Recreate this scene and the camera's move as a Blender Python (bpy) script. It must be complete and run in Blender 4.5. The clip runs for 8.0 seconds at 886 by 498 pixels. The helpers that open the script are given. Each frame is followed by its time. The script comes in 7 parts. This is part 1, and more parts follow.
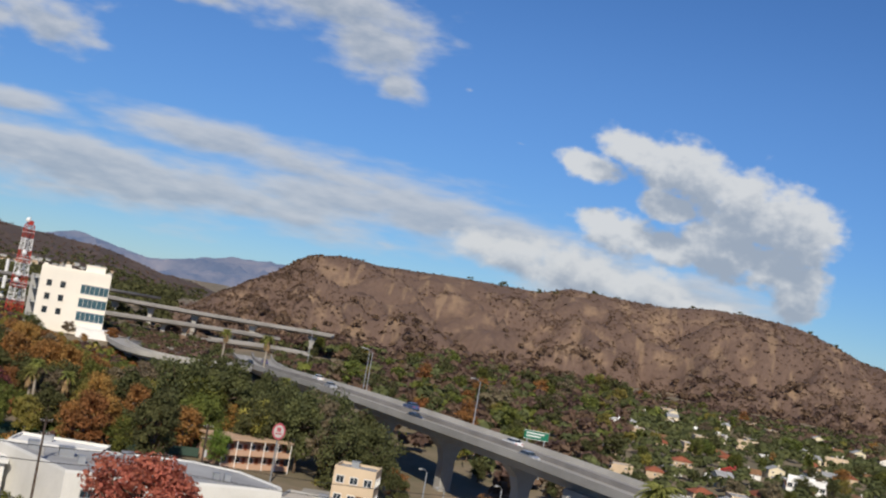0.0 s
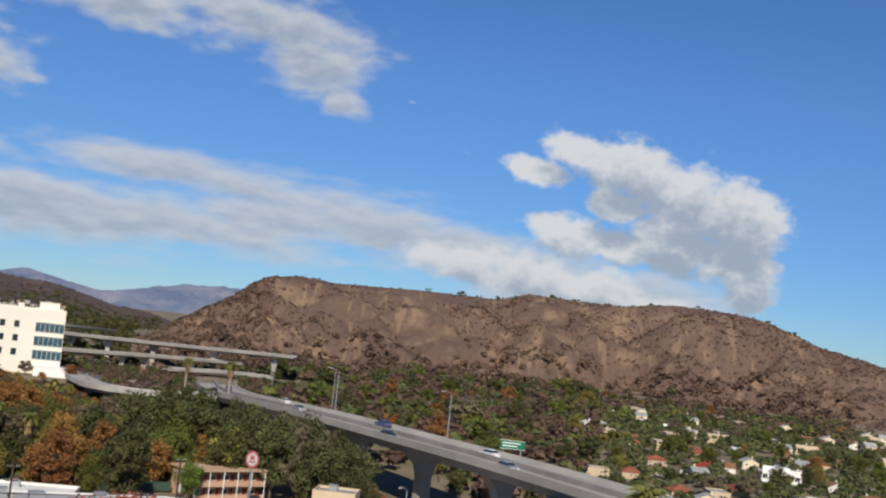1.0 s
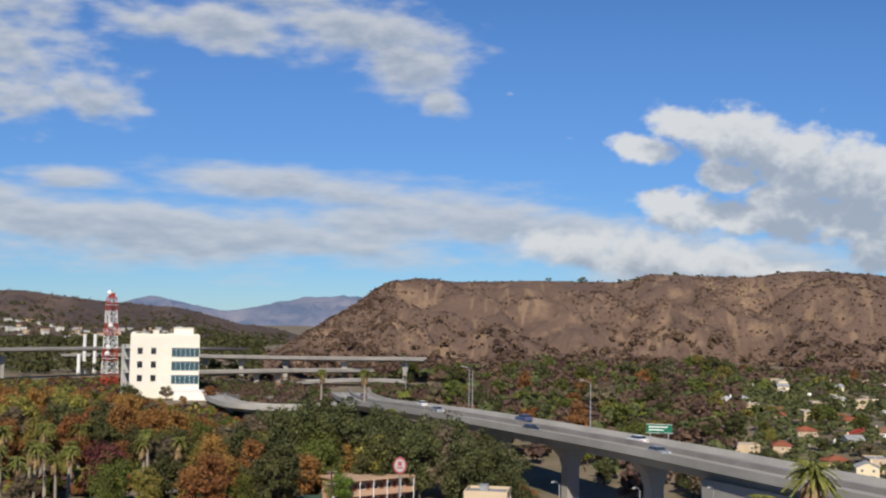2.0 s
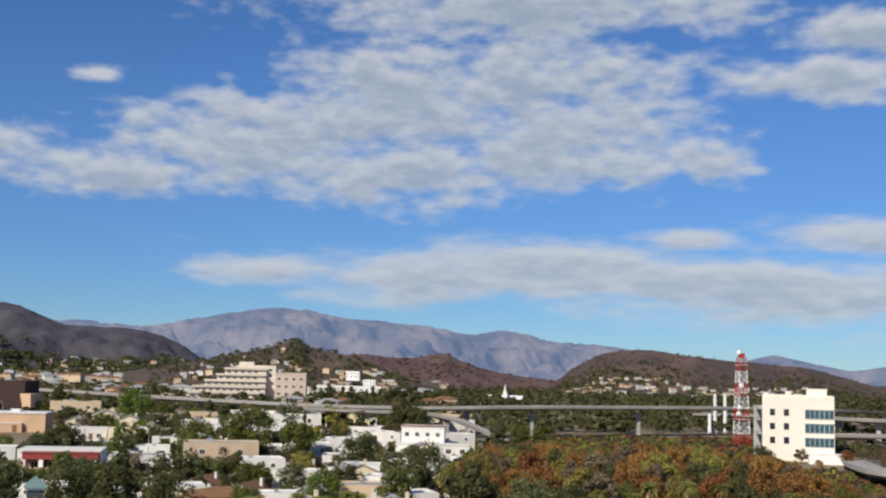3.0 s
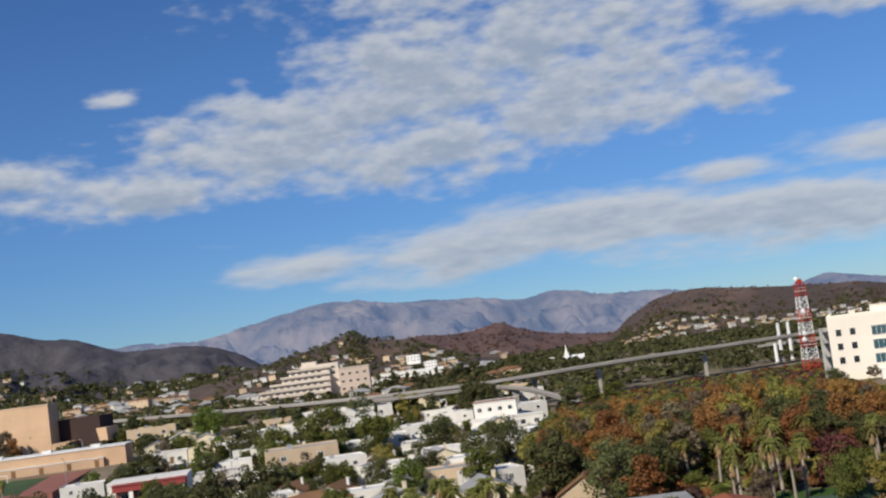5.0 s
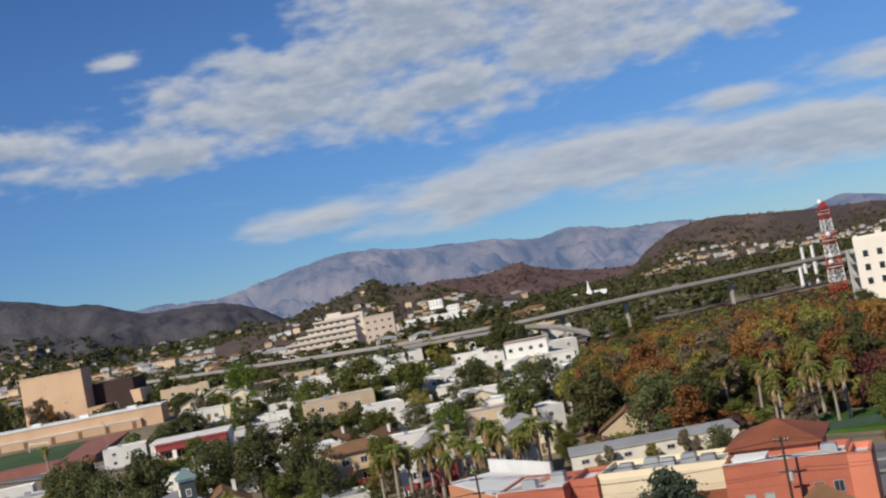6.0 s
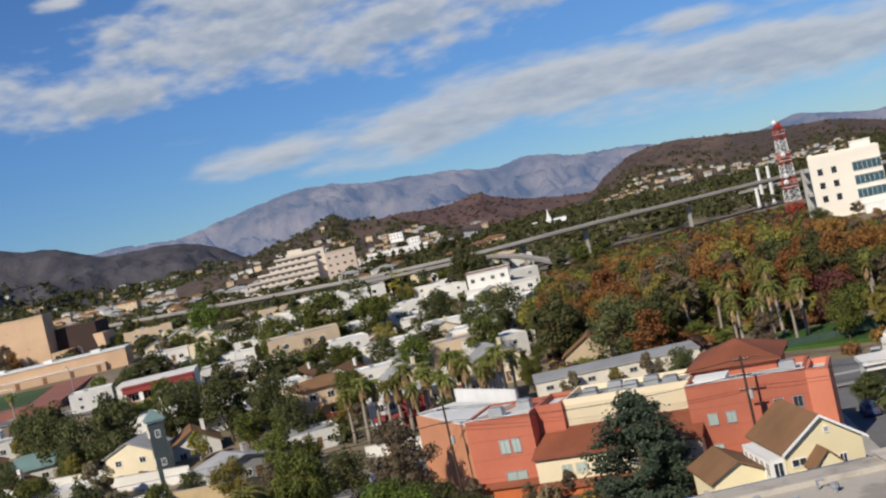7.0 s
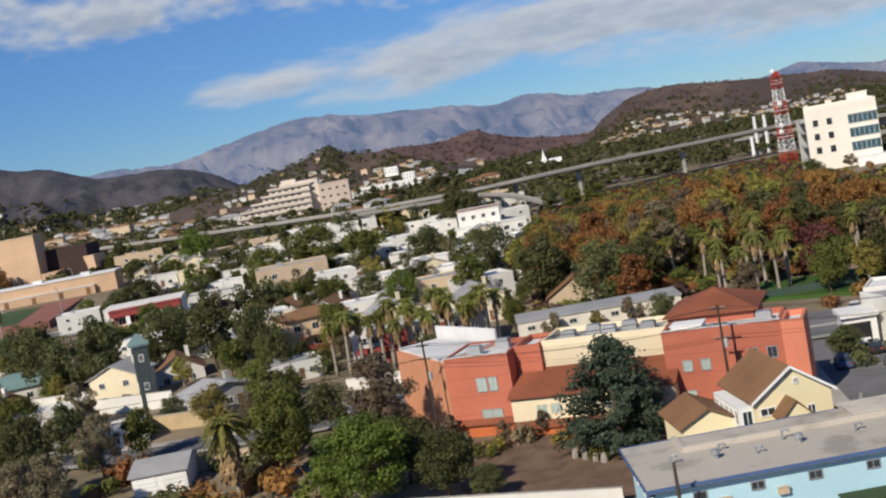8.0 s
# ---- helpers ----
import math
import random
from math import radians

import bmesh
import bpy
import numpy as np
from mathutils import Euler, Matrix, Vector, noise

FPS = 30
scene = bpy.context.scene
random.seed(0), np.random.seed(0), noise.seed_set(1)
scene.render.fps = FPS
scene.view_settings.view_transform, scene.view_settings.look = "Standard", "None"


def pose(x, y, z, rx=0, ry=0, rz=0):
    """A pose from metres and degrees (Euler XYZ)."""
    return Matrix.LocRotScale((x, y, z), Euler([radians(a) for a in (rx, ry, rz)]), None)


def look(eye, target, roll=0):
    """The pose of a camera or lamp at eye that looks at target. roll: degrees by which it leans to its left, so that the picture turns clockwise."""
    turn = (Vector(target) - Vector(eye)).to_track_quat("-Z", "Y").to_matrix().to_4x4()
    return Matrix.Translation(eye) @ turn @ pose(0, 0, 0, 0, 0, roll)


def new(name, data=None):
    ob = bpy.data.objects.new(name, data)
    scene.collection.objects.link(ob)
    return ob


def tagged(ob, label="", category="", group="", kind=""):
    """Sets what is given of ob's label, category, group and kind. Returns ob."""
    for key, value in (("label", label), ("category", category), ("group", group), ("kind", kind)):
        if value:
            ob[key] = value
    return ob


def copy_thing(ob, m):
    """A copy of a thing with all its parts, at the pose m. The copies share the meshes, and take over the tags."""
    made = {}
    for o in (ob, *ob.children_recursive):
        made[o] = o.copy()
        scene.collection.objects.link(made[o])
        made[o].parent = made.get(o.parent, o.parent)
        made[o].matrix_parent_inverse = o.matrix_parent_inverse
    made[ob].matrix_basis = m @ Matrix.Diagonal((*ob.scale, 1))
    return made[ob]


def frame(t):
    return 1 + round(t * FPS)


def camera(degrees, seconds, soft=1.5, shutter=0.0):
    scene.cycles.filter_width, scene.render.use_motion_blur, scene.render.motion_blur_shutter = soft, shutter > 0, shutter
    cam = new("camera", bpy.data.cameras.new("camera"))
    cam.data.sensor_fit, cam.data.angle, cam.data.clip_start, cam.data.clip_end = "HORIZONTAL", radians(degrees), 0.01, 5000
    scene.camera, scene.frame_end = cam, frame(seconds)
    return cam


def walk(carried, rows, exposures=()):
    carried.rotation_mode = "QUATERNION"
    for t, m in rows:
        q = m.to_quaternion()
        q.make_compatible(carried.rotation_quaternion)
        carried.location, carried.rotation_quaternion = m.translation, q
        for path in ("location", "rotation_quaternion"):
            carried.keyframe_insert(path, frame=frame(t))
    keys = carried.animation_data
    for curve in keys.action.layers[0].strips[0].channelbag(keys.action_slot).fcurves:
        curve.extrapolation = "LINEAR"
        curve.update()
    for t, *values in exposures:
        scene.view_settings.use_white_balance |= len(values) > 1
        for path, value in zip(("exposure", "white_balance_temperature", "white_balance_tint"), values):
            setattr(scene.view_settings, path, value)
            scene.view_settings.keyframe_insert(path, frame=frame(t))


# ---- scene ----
cam = camera(41.0, 8.0, soft=2.2)
walk(cam, [
    (0.0, pose(6.56, -5.70, 31.64, 93.16, 0, -34.12) @ pose(0, 0, 0, 0, 0, 10.00)),
    (0.5, pose(6.48, -4.14, 31.81, 94.12, 0, -33.55) @ pose(0, 0, 0, 0, 0, 9.11)),
    (1.0, pose(6.45, -2.47, 31.64, 94.05, 0, -36.32) @ pose(0, 0, 0, 0, 0, 6.22)),
    (1.2, pose(6.43, -1.82, 31.42, 94.73, 0, -36.88) @ pose(0, 0, 0, 0, 0, 4.99)),
    (2.3, pose(5.87, 1.57, 31.71, 93.48, 0, -25.62) @ pose(0, 0, 0, 0, 0, -1.95)),
    (2.5, pose(5.66, 2.03, 31.58, 94.82, 0, -18.17) @ pose(0, 0, 0, 0, 0, -1.08)),
    (3.0, pose(3.60, 2.43, 31.76, 95.72, 0, -1.52) @ pose(0, 0, 0, 0, 0, 1.33)),
    (3.5, pose(3.84, 3.03, 32.47, 94.06, 0, 4.01) @ pose(0, 0, 0, 0, 0, 0.27)),
    (4.0, pose(2.69, 2.28, 33.00, 91.67, 0, 0.00) @ pose(0, 0, 0, 0, 0, -2.06)),
    (4.5, pose(1.97, 1.69, 33.13, 93.82, 0, -1.26) @ pose(0, 0, 0, 0, 0, -4.51)),
    (4.7, pose(2.32, 1.18, 33.14, 94.58, 0, -0.69) @ pose(0, 0, 0, 0, 0, -5.77)),
    (5.8, pose(-1.03, 0.97, 33.80, 92.76, 0, 1.85) @ pose(0, 0, 0, 0, 0, -10.41)),
    (6.0, pose(-1.26, 0.88, 33.83, 91.93, 0, 1.49) @ pose(0, 0, 0, 0, 0, -10.82)),
    (6.5, pose(-1.35, 0.86, 33.94, 90.07, 0, 0.71) @ pose(0, 0, 0, 0, 0, -12.72)),
    (7.0, pose(-1.32, 0.53, 33.94, 88.32, 0, 0.26) @ pose(0, 0, 0, 0, 0, -12.78)),
    (7.5, pose(-0.80, 0.27, 34.03, 87.16, 0, 0.66) @ pose(0, 0, 0, 0, 0, -12.49)),
    (8.0, pose(0.00, 0.00, 34.00, 85.22, 0, 0.65) @ pose(0, 0, 0, 0, 0, -10.55)),
], exposures=[(0.0, -0.07), (2.5, 0.0), (4.5, -0.03), (6.0, -0.13), (7.0, -0.09), (8.0, -0.04)])

# ---------------------------------------------------------------- world and sun
SUN_EL, SUN_AZ = 36.0, 214.0          # degrees; azimuth clockwise from +y
world = bpy.data.worlds.new("sky")
scene.world = world
world.use_nodes = True
wt = world.node_tree
wt.nodes.clear()


def wnode(kind, **kw):
    n = wt.nodes.new(kind)
    for k, v in kw.items():
        if k == "operation":
            n.operation = v
        elif k == "blend_type":
            n.blend_type = v
    return n


def wmath(op, a, b=None, clamp=False):
    n = wt.nodes.new("ShaderNodeMath")
    n.operation, n.use_clamp = op, clamp
    for i, s in enumerate((a, b)):
        if s is None:
            continue
        if isinstance(s, (int, float)):
            n.inputs[i].default_value = s
        else:
            wt.links.new(s, n.inputs[i])
    return n.outputs[0]


def wramp(value, lo, hi, a=0.0, b=1.0):
    n = wt.nodes.new("ShaderNodeMapRange")
    n.interpolation_type = "SMOOTHSTEP"
    wt.links.new(value, n.inputs["Value"])
    for k, v in zip(("From Min", "From Max", "To Min", "To Max"), (lo, hi, a, b)):
        n.inputs[k].default_value = v
    return n.outputs[0]


# cloud masses: azimuth, elevation, half width, half height, tilt (degrees)
CLOUDS_HIGH = [
    (-0.3, 13.6, 5.1, 2.6, 3), (5.9, 13.9, 7.6, 2.3, 1), (8.6, 11.6, 6.0, 2.0, 0), (0.8, 9.6, 5.4, 1.9, 1),
    (6.4, 10.0, 6.6, 1.4, 0), (14.3, 10.1, 2.3, 1.2, -20), (-15.2, 13.2, 1.7, 0.5, 3, 0.7),
    (-13.2, 11.4, 2.0, 0.9, 2), (-20.5, 9.9, 3.6, 0.9, -5), (-13.7, 8.8, 6.8, 1.2, 1), (-7.7, 10.2, 8.3, 1.6, 0),
    (-2.2, 9.3, 6.8, 1.5, -1), (-7.7, 11.9, 4.1, 1.1, 1), (-0.8, 12.5, 6.8, 2.8, -1), (6.0, 17.5, 13.0, 2.2, 0)]
CLOUDS_MID = [
    (20.2, 13.7, 5.0, 1.2, -2), (26.5, 13.8, 5.6, 1.6, -4), (29.1, 11.9, 3.0, 1.6, -13), (21.6, 15.6, 5.5, 1.0, -3),
    (30.7, 10.5, 1.4, 0.8, -3), (34.1, 10.9, 0.6, 0.25, -4, 0.3), (37.0, 8.8, 1.0, 0.2, -6, 0.2)]
CLOUDS_LOW = [
    (13.2, 6.3, 2.7, 0.6, -1), (5.9, 5.2, 8.9, 1.1, 0), (15.9, 4.1, 17.4, 1.5, -2), (24.1, 6.2, 6.7, 1.0, -2),
    (32.1, 5.0, 6.3, 1.5, -3), (37.1, 4.2, 4.6, 1.4, -3), (0.5, 4.0, 2.4, 1.0, 0), (-6.3, 4.5, 3.8, 0.8, 0),
    (1.9, 4.5, 8.4, 1.3, 2), (20.8, 3.7, 8.0, 1.6, 2), (28.7, 4.7, 6.8, 1.1, 1), (41.4, 3.3, 4.4, 1.4, -3), (45.6, 2.6, 4.2, 1.2, -1)]
CLOUDS_CUMULUS = [
    (42.6, 9.4, 2.2, 0.9, -14), (45.3, 8.5, 3.4, 1.6, -14), (48.4, 7.2, 4.0, 2.1, -12), (50.6, 6.6, 2.1, 1.8, 0), (47.2, 5.5, 2.9, 1.7, -5),
    (51.0, 3.9, 1.4, 1.6, 0), (49.6, 4.9, 1.6, 1.3, 0), (40.6, 8.15, 1.8, 0.75, -8), (42.5, 5.3, 2.4, 1.1, -6), (44.9, 5.0, 1.8, 0.9, -10), (44.6, 6.9, 1.6, 0.9, -10)]
CLOUDS_BANK = [
    (37.4, 3.6, 3.0, 1.0, -6), (40.6, 3.2, 3.2, 1.25, -8), (43.8, 2.7, 3.0, 1.2, -8), (46.6, 1.9, 2.8, 1.05, -8), (48.9, 1.5, 1.6, 0.8, 0)]

coords = wt.nodes.new("ShaderNodeTexCoord")
split = wt.nodes.new("ShaderNodeSeparateXYZ")
wt.links.new(coords.outputs["Generated"], split.inputs[0])
azimuth = wmath("MULTIPLY", wmath("ARCTAN2", split.outputs[0], split.outputs[1]), 57.29578)
elevation = wmath("MULTIPLY", wmath("ARCSINE", split.outputs[2]), 57.29578)


def sky_noise(az, el, sx, sy, detail, rough, seed):
    c = wt.nodes.new("ShaderNodeCombineXYZ")
    wt.links.new(wmath("MULTIPLY", az, sx), c.inputs[0])
    wt.links.new(wmath("MULTIPLY", el, sy), c.inputs[1])
    c.inputs[2].default_value = seed
    n = wt.nodes.new("ShaderNodeTexNoise")
    n.inputs["Scale"].default_value, n.inputs["Detail"].default_value, n.inputs["Roughness"].default_value = 1.0, detail, rough
    wt.links.new(c.outputs[0], n.inputs["Vector"])
    return n.outputs["Fac"]


def mass(az, el, blobs):
    total = None
    for a, e, w, h, tilt, *thick in blobs:
        c = wt.nodes.new("ShaderNodeCombineXYZ")
        wt.links.new(az, c.inputs[0])
        wt.links.new(el, c.inputs[1])
        if total is not None:          # one mass after the other keeps the graph small
            wt.links.new(total, c.inputs[2])
        m = wt.nodes.new("ShaderNodeMapping")
        m.vector_type = "TEXTURE"
        m.inputs["Location"].default_value = (a, e, 0)
        m.inputs["Rotation"].default_value = (0, 0, radians(tilt))
        m.inputs["Scale"].default_value = (w, h, 1000000)
        wt.links.new(c.outputs[0], m.inputs["Vector"])
        n = wt.nodes.new("ShaderNodeVectorMath")
        n.operation = "LENGTH"
        wt.links.new(m.outputs[0], n.inputs[0])
        d = wmath("SUBTRACT", thick[0] if thick else 1.0, n.outputs["Value"])
        total = d if total is None else wmath("MAXIMUM", total, d)
    return wmath("MAXIMUM", total, -1.5)


def cloud(blobs, sx, sy, amount, seed, soft_lo, soft_hi, fine, deep):
    def density(lift):
        el = wmath("ADD", elevation, lift)
        body = mass(azimuth, el, blobs)
        big = wmath("MULTIPLY", wmath("SUBTRACT", sky_noise(azimuth, el, sx, sy, 3.5, 0.5, seed), 0.5), amount)
        small = wmath("MULTIPLY", wmath("SUBTRACT", sky_noise(azimuth, el, sx * 2.7, sy * 2.7, 3.0, 0.5, seed + 5), 0.5), amount * 0.5)
        return wmath("ADD", wmath("ADD", wmath("MULTIPLY", body, 1.35), big), small)
    here, above = density(0.0), density(fine)
    cover = wramp(here, soft_lo, soft_hi)
    puff = sky_noise(azimuth, elevation, sx * 3.0, sy * 2.6, 3.0, 0.55, seed + 9)
    shade = wramp(wmath("ADD", above, wmath("MULTIPLY", wmath("SUBTRACT", puff, 0.5), 2.2 if fine < 0.6 else 1.2)), -0.3, deep)   # thick cloud overhead: greyer
    return cover, shade


sky = wt.nodes.new("ShaderNodeTexSky")
sky.sky_type, sky.sun_disc = "NISHITA", False
sky.sun_elevation, sky.sun_rotation = radians(SUN_EL), radians(SUN_AZ)
sky.altitude, sky.air_density, sky.dust_density, sky.ozone_density = 1500, 1.0, 0.0, 5.0
tone = wt.nodes.new("ShaderNodeHueSaturation")
tone.inputs["Saturation"].default_value, tone.inputs["Value"].default_value = 1.14, 0.90
wt.links.new(sky.outputs[0], tone.inputs["Color"])
wash = wt.nodes.new("ShaderNodeMix")
wash.data_type, wash.blend_type = "RGBA", "MULTIPLY"
wash.inputs["Factor"].default_value = 1.0
wash.inputs["B"].default_value = (0.94, 0.95, 1.09, 1)
wt.links.new(tone.outputs[0], wash.inputs["A"])
low_air = wt.nodes.new("ShaderNodeMix")
low_air.data_type, low_air.blend_type = "RGBA", "MULTIPLY"
low_air.inputs["B"].default_value = (0.54, 0.72, 0.83, 1)
wt.links.new(wramp(elevation, 0.0, 14.0, 1.0, 0.0), low_air.inputs["Factor"])
wt.links.new(wash.outputs["Result"], low_air.inputs["A"])
colour = low_air.outputs["Result"]
CLOUD_LIT, CLOUD_GREY = (5.85, 6.1, 6.5, 1), (3.5, 4.1, 5.0, 1)
for blobs, sx, sy, amount, seed, lo, hi, lift, top, deep in (
        (CLOUDS_HIGH, 0.30, 0.66, 2.9, 3.1, -0.40, 0.95, 0.45, 0.88, 1.8),
        (CLOUDS_MID, 0.30, 0.70, 2.3, 7.7, -0.40, 0.85, 0.40, 0.90, 1.8),
        (CLOUDS_LOW, 0.22, 0.80, 2.1, 12.4, -0.50, 0.85, 0.35, 0.88, 2.2),
        (CLOUDS_BANK, 0.60, 0.85, 1.9, 33.3, -0.30, 0.55, 0.9, 0.92, 1.5),
        (CLOUDS_CUMULUS, 0.52, 0.72, 1.7, 21.9, -0.15, 0.50, 1.35, 0.96, 1.05)):
    cover, shade = cloud(blobs, sx, sy, amount, seed, lo, hi, lift, deep)
    tint = wt.nodes.new("ShaderNodeMix")
    tint.data_type = "RGBA"
    wt.links.new(shade, tint.inputs["Factor"])
    tint.inputs["A"].default_value, tint.inputs["B"].default_value = ((6.9, 7.1, 7.3, 1) if blobs in (CLOUDS_CUMULUS, CLOUDS_BANK) else CLOUD_LIT), CLOUD_GREY
    lay = wt.nodes.new("ShaderNodeMix")
    lay.data_type = "RGBA"
    wt.links.new(wmath("MULTIPLY", cover, top), lay.inputs["Factor"])
    wt.links.new(colour, lay.inputs["A"])
    wt.links.new(tint.outputs["Result"], lay.inputs["B"])
    colour = lay.outputs["Result"]
back = wt.nodes.new("ShaderNodeBackground")
back.inputs["Strength"].default_value = 0.1
wt.links.new(colour, back.inputs["Color"])
wout = wt.nodes.new("ShaderNodeOutputWorld")
wt.links.new(back.outputs[0], wout.inputs["Surface"])

sun = new("sun", bpy.data.lights.new("sun", "SUN"))
sun.data.energy, sun.data.angle, sun.data.color = 5.0, radians(0.53), (1.0, 0.91, 0.76)
sun.matrix_world = look(
    (math.sin(radians(SUN_AZ)) * math.cos(radians(SUN_EL)) * 300, math.cos(radians(SUN_AZ)) * math.cos(radians(SUN_EL)) * 300, math.sin(radians(SUN_EL)) * 300),
    (0, 0, 0))

# ---------------------------------------------------------------- materials
MATS = {}


def mat(name, base, rough=0.85, var=0.25, coarse=0.15, fine=3.0, bump=0.15, rand=0.12, metal=0.0, second=None, island=0.0, hue=0.0, spec=0.3, glow=None, lo=0.36, hi=0.64):
    """Node material: two scales of mottling, fine relief, a slight shift from object to object."""
    if name in MATS:
        return MATS[name]
    m = bpy.data.materials.new(name)
    m.use_nodes = True
    nt = m.node_tree
    bs = nt.nodes["Principled BSDF"]
    tc = nt.nodes.new("ShaderNodeTexCoord")

    def noise_tex(scale, detail):
        n = nt.nodes.new("ShaderNodeTexNoise")
        n.inputs["Scale"].default_value, n.inputs["Detail"].default_value, n.inputs["Roughness"].default_value = scale, detail, 0.62
        nt.links.new(tc.outputs["Object"], n.inputs["Vector"])
        return n.outputs["Fac"]

    def calc(op, a, b):
        n = nt.nodes.new("ShaderNodeMath")
        n.operation = op
        for i, s in enumerate((a, b)):
            if isinstance(s, (int, float)):
                n.inputs[i].default_value = s
            else:
                nt.links.new(s, n.inputs[i])
        return n.outputs[0]

    big, small = noise_tex(coarse, 5), noise_tex(fine, 4)
    mix = nt.nodes.new("ShaderNodeMix")
    mix.data_type = "RGBA"
    sharp = nt.nodes.new("ShaderNodeMapRange")
    sharp.inputs["From Min"].default_value, sharp.inputs["From Max"].default_value = lo, hi
    nt.links.new(big, sharp.inputs["Value"])
    nt.links.new(sharp.outputs[0], mix.inputs["Factor"])
    mix.inputs["A"].default_value = (*base, 1)
    mix.inputs["B"].default_value = (*(second or [c * (1 - var) for c in base]), 1)
    hsv = nt.nodes.new("ShaderNodeHueSaturation")
    nt.links.new(mix.outputs["Result"], hsv.inputs["Color"])
    value = calc("ADD", 1.0 - var * 0.5, calc("MULTIPLY", small, var))
    info = nt.nodes.new("ShaderNodeObjectInfo")
    if rand:
        value = calc("MULTIPLY", value, calc("ADD", 1.0 - rand, calc("MULTIPLY", info.outputs["Random"], 2 * rand)))
    if island:
        geo = nt.nodes.new("ShaderNodeNewGeometry")
        value = calc("MULTIPLY", value, calc("ADD", 1.0 - island, calc("MULTIPLY", geo.outputs["Random Per Island"], 2 * island)))
    nt.links.new(value, hsv.inputs["Value"])
    if hue:
        nt.links.new(calc("ADD", 0.5 - hue, calc("MULTIPLY", info.outputs["Random"], 2 * hue)), hsv.inputs["Hue"])
    nt.links.new(hsv.outputs[0], bs.inputs["Base Color"])
    bs.inputs["Roughness"].default_value, bs.inputs["Metallic"].default_value = rough, metal
    bs.inputs["Specular IOR Level"].default_value = spec
    if bump:
        b = nt.nodes.new("ShaderNodeBump")
        b.inputs["Strength"].default_value, b.inputs["Distance"].default_value = bump, 0.3 / fine
        nt.links.new(small, b.inputs["Height"])
        nt.links.new(b.outputs[0], bs.inputs["Normal"])
    # emission, used to put distance haze on the far ranges
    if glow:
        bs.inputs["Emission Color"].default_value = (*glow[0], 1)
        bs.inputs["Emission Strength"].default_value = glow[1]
    MATS[name] = m
    return m


def leaf_mat(name, a, b, hue=0.015):
    m = mat(name, a, rough=0.75, var=0.4, coarse=0.35, fine=2.0, bump=0, rand=0.22, second=b, island=0.32, hue=hue, spec=0.15)
    nt = m.node_tree
    bs, out = nt.nodes["Principled BSDF"], nt.nodes["Material Output"]
    glow, mix = nt.nodes.new("ShaderNodeBsdfTranslucent"), nt.nodes.new("ShaderNodeMixShader")
    mix.inputs[0].default_value = 0.42
    nt.links.new(bs.inputs["Base Color"].links[0].from_socket, glow.inputs["Color"])
    nt.links.new(bs.outputs[0], mix.inputs[1])
    nt.links.new(glow.outputs[0], mix.inputs[2])
    nt.links.new(mix.outputs[0], out.inputs["Surface"])
    return m


GLASS = mat("window glass", (0.03, 0.04, 0.05), rough=0.08, var=0.1, bump=0, spec=0.8)
STUCCO_W = mat("white stucco", (0.72, 0.70, 0.65), var=0.14)
STUCCO_C = mat("cream stucco", (0.74, 0.64, 0.45), var=0.10)
STUCCO_B = mat("beige stucco", (0.58, 0.45, 0.31), var=0.15)
STUCCO_P = mat("peach stucco", (0.62, 0.42, 0.27), var=0.12)
STUCCO_R = mat("terracotta red stucco", (0.495, 0.155, 0.096), var=0.18, coarse=0.12)
STUCCO_G = mat("grey stucco", (0.42, 0.41, 0.39), var=0.15)
BLUE = mat("pale blue stucco", (0.44, 0.66, 0.75), var=0.10)
BLUE_TRIM = mat("blue painted fascia", (0.075, 0.13, 0.27), var=0.2)
WHITE = mat("white paint", (0.8, 0.79, 0.76), var=0.08)
ROOF_BR = mat("brown shingles", (0.24, 0.13, 0.065), var=0.3, fine=5)
ROOF_RD = mat("red clay tiles", (0.29, 0.095, 0.05), var=0.3, fine=5)
ROOF_GY = mat("grey roofing felt", (0.36, 0.36, 0.36), var=0.25)
ROOF_WH = mat("white roof coating", (0.70, 0.70, 0.69), var=0.2)
ROOF_TEAL = mat("teal metal roof", (0.17, 0.26, 0.25), var=0.2, rough=0.5)
TAR = mat("tar patched roof", (0.52, 0.47, 0.40), var=0.25, coarse=0.22, second=(0.36, 0.32, 0.27), lo=0.50, hi=0.62)
CONC = mat("weathered concrete", (0.40, 0.38, 0.345), var=0.25, coarse=0.08)
CONC_D = mat("dark concrete", (0.30, 0.28, 0.26), var=0.3, coarse=0.1)
ASPHALT = mat("asphalt", (0.17, 0.17, 0.175), var=0.3, coarse=0.1)
FWY = mat("pale concrete roadway", (0.37, 0.355, 0.33), var=0.2, coarse=0.05)
STEEL = mat("galvanised steel", (0.45, 0.46, 0.47), rough=0.5, metal=0.6, var=0.15)
T_RED = mat("tower red paint", (0.42, 0.045, 0.03), rough=0.6, var=0.2)
T_WHITE = mat("tower white paint", (0.75, 0.75, 0.74), rough=0.6, var=0.15)
WOOD = mat("creosoted pole wood", (0.075, 0.052, 0.04), var=0.35)
BARK = mat("bark", (0.14, 0.10, 0.07), var=0.4)
BARK_PALE = mat("pale bark", (0.36, 0.31, 0.25), var=0.35)
PALM_SKIRT = mat("dead palm fronds", (0.30, 0.20, 0.10), var=0.4, island=0.35)
SIGN_GREEN = mat("green highway sign", (0.01, 0.16, 0.09), rough=0.5, var=0.1)
DARK = mat("dark opening", (0.02, 0.02, 0.022), var=0.2, bump=0)
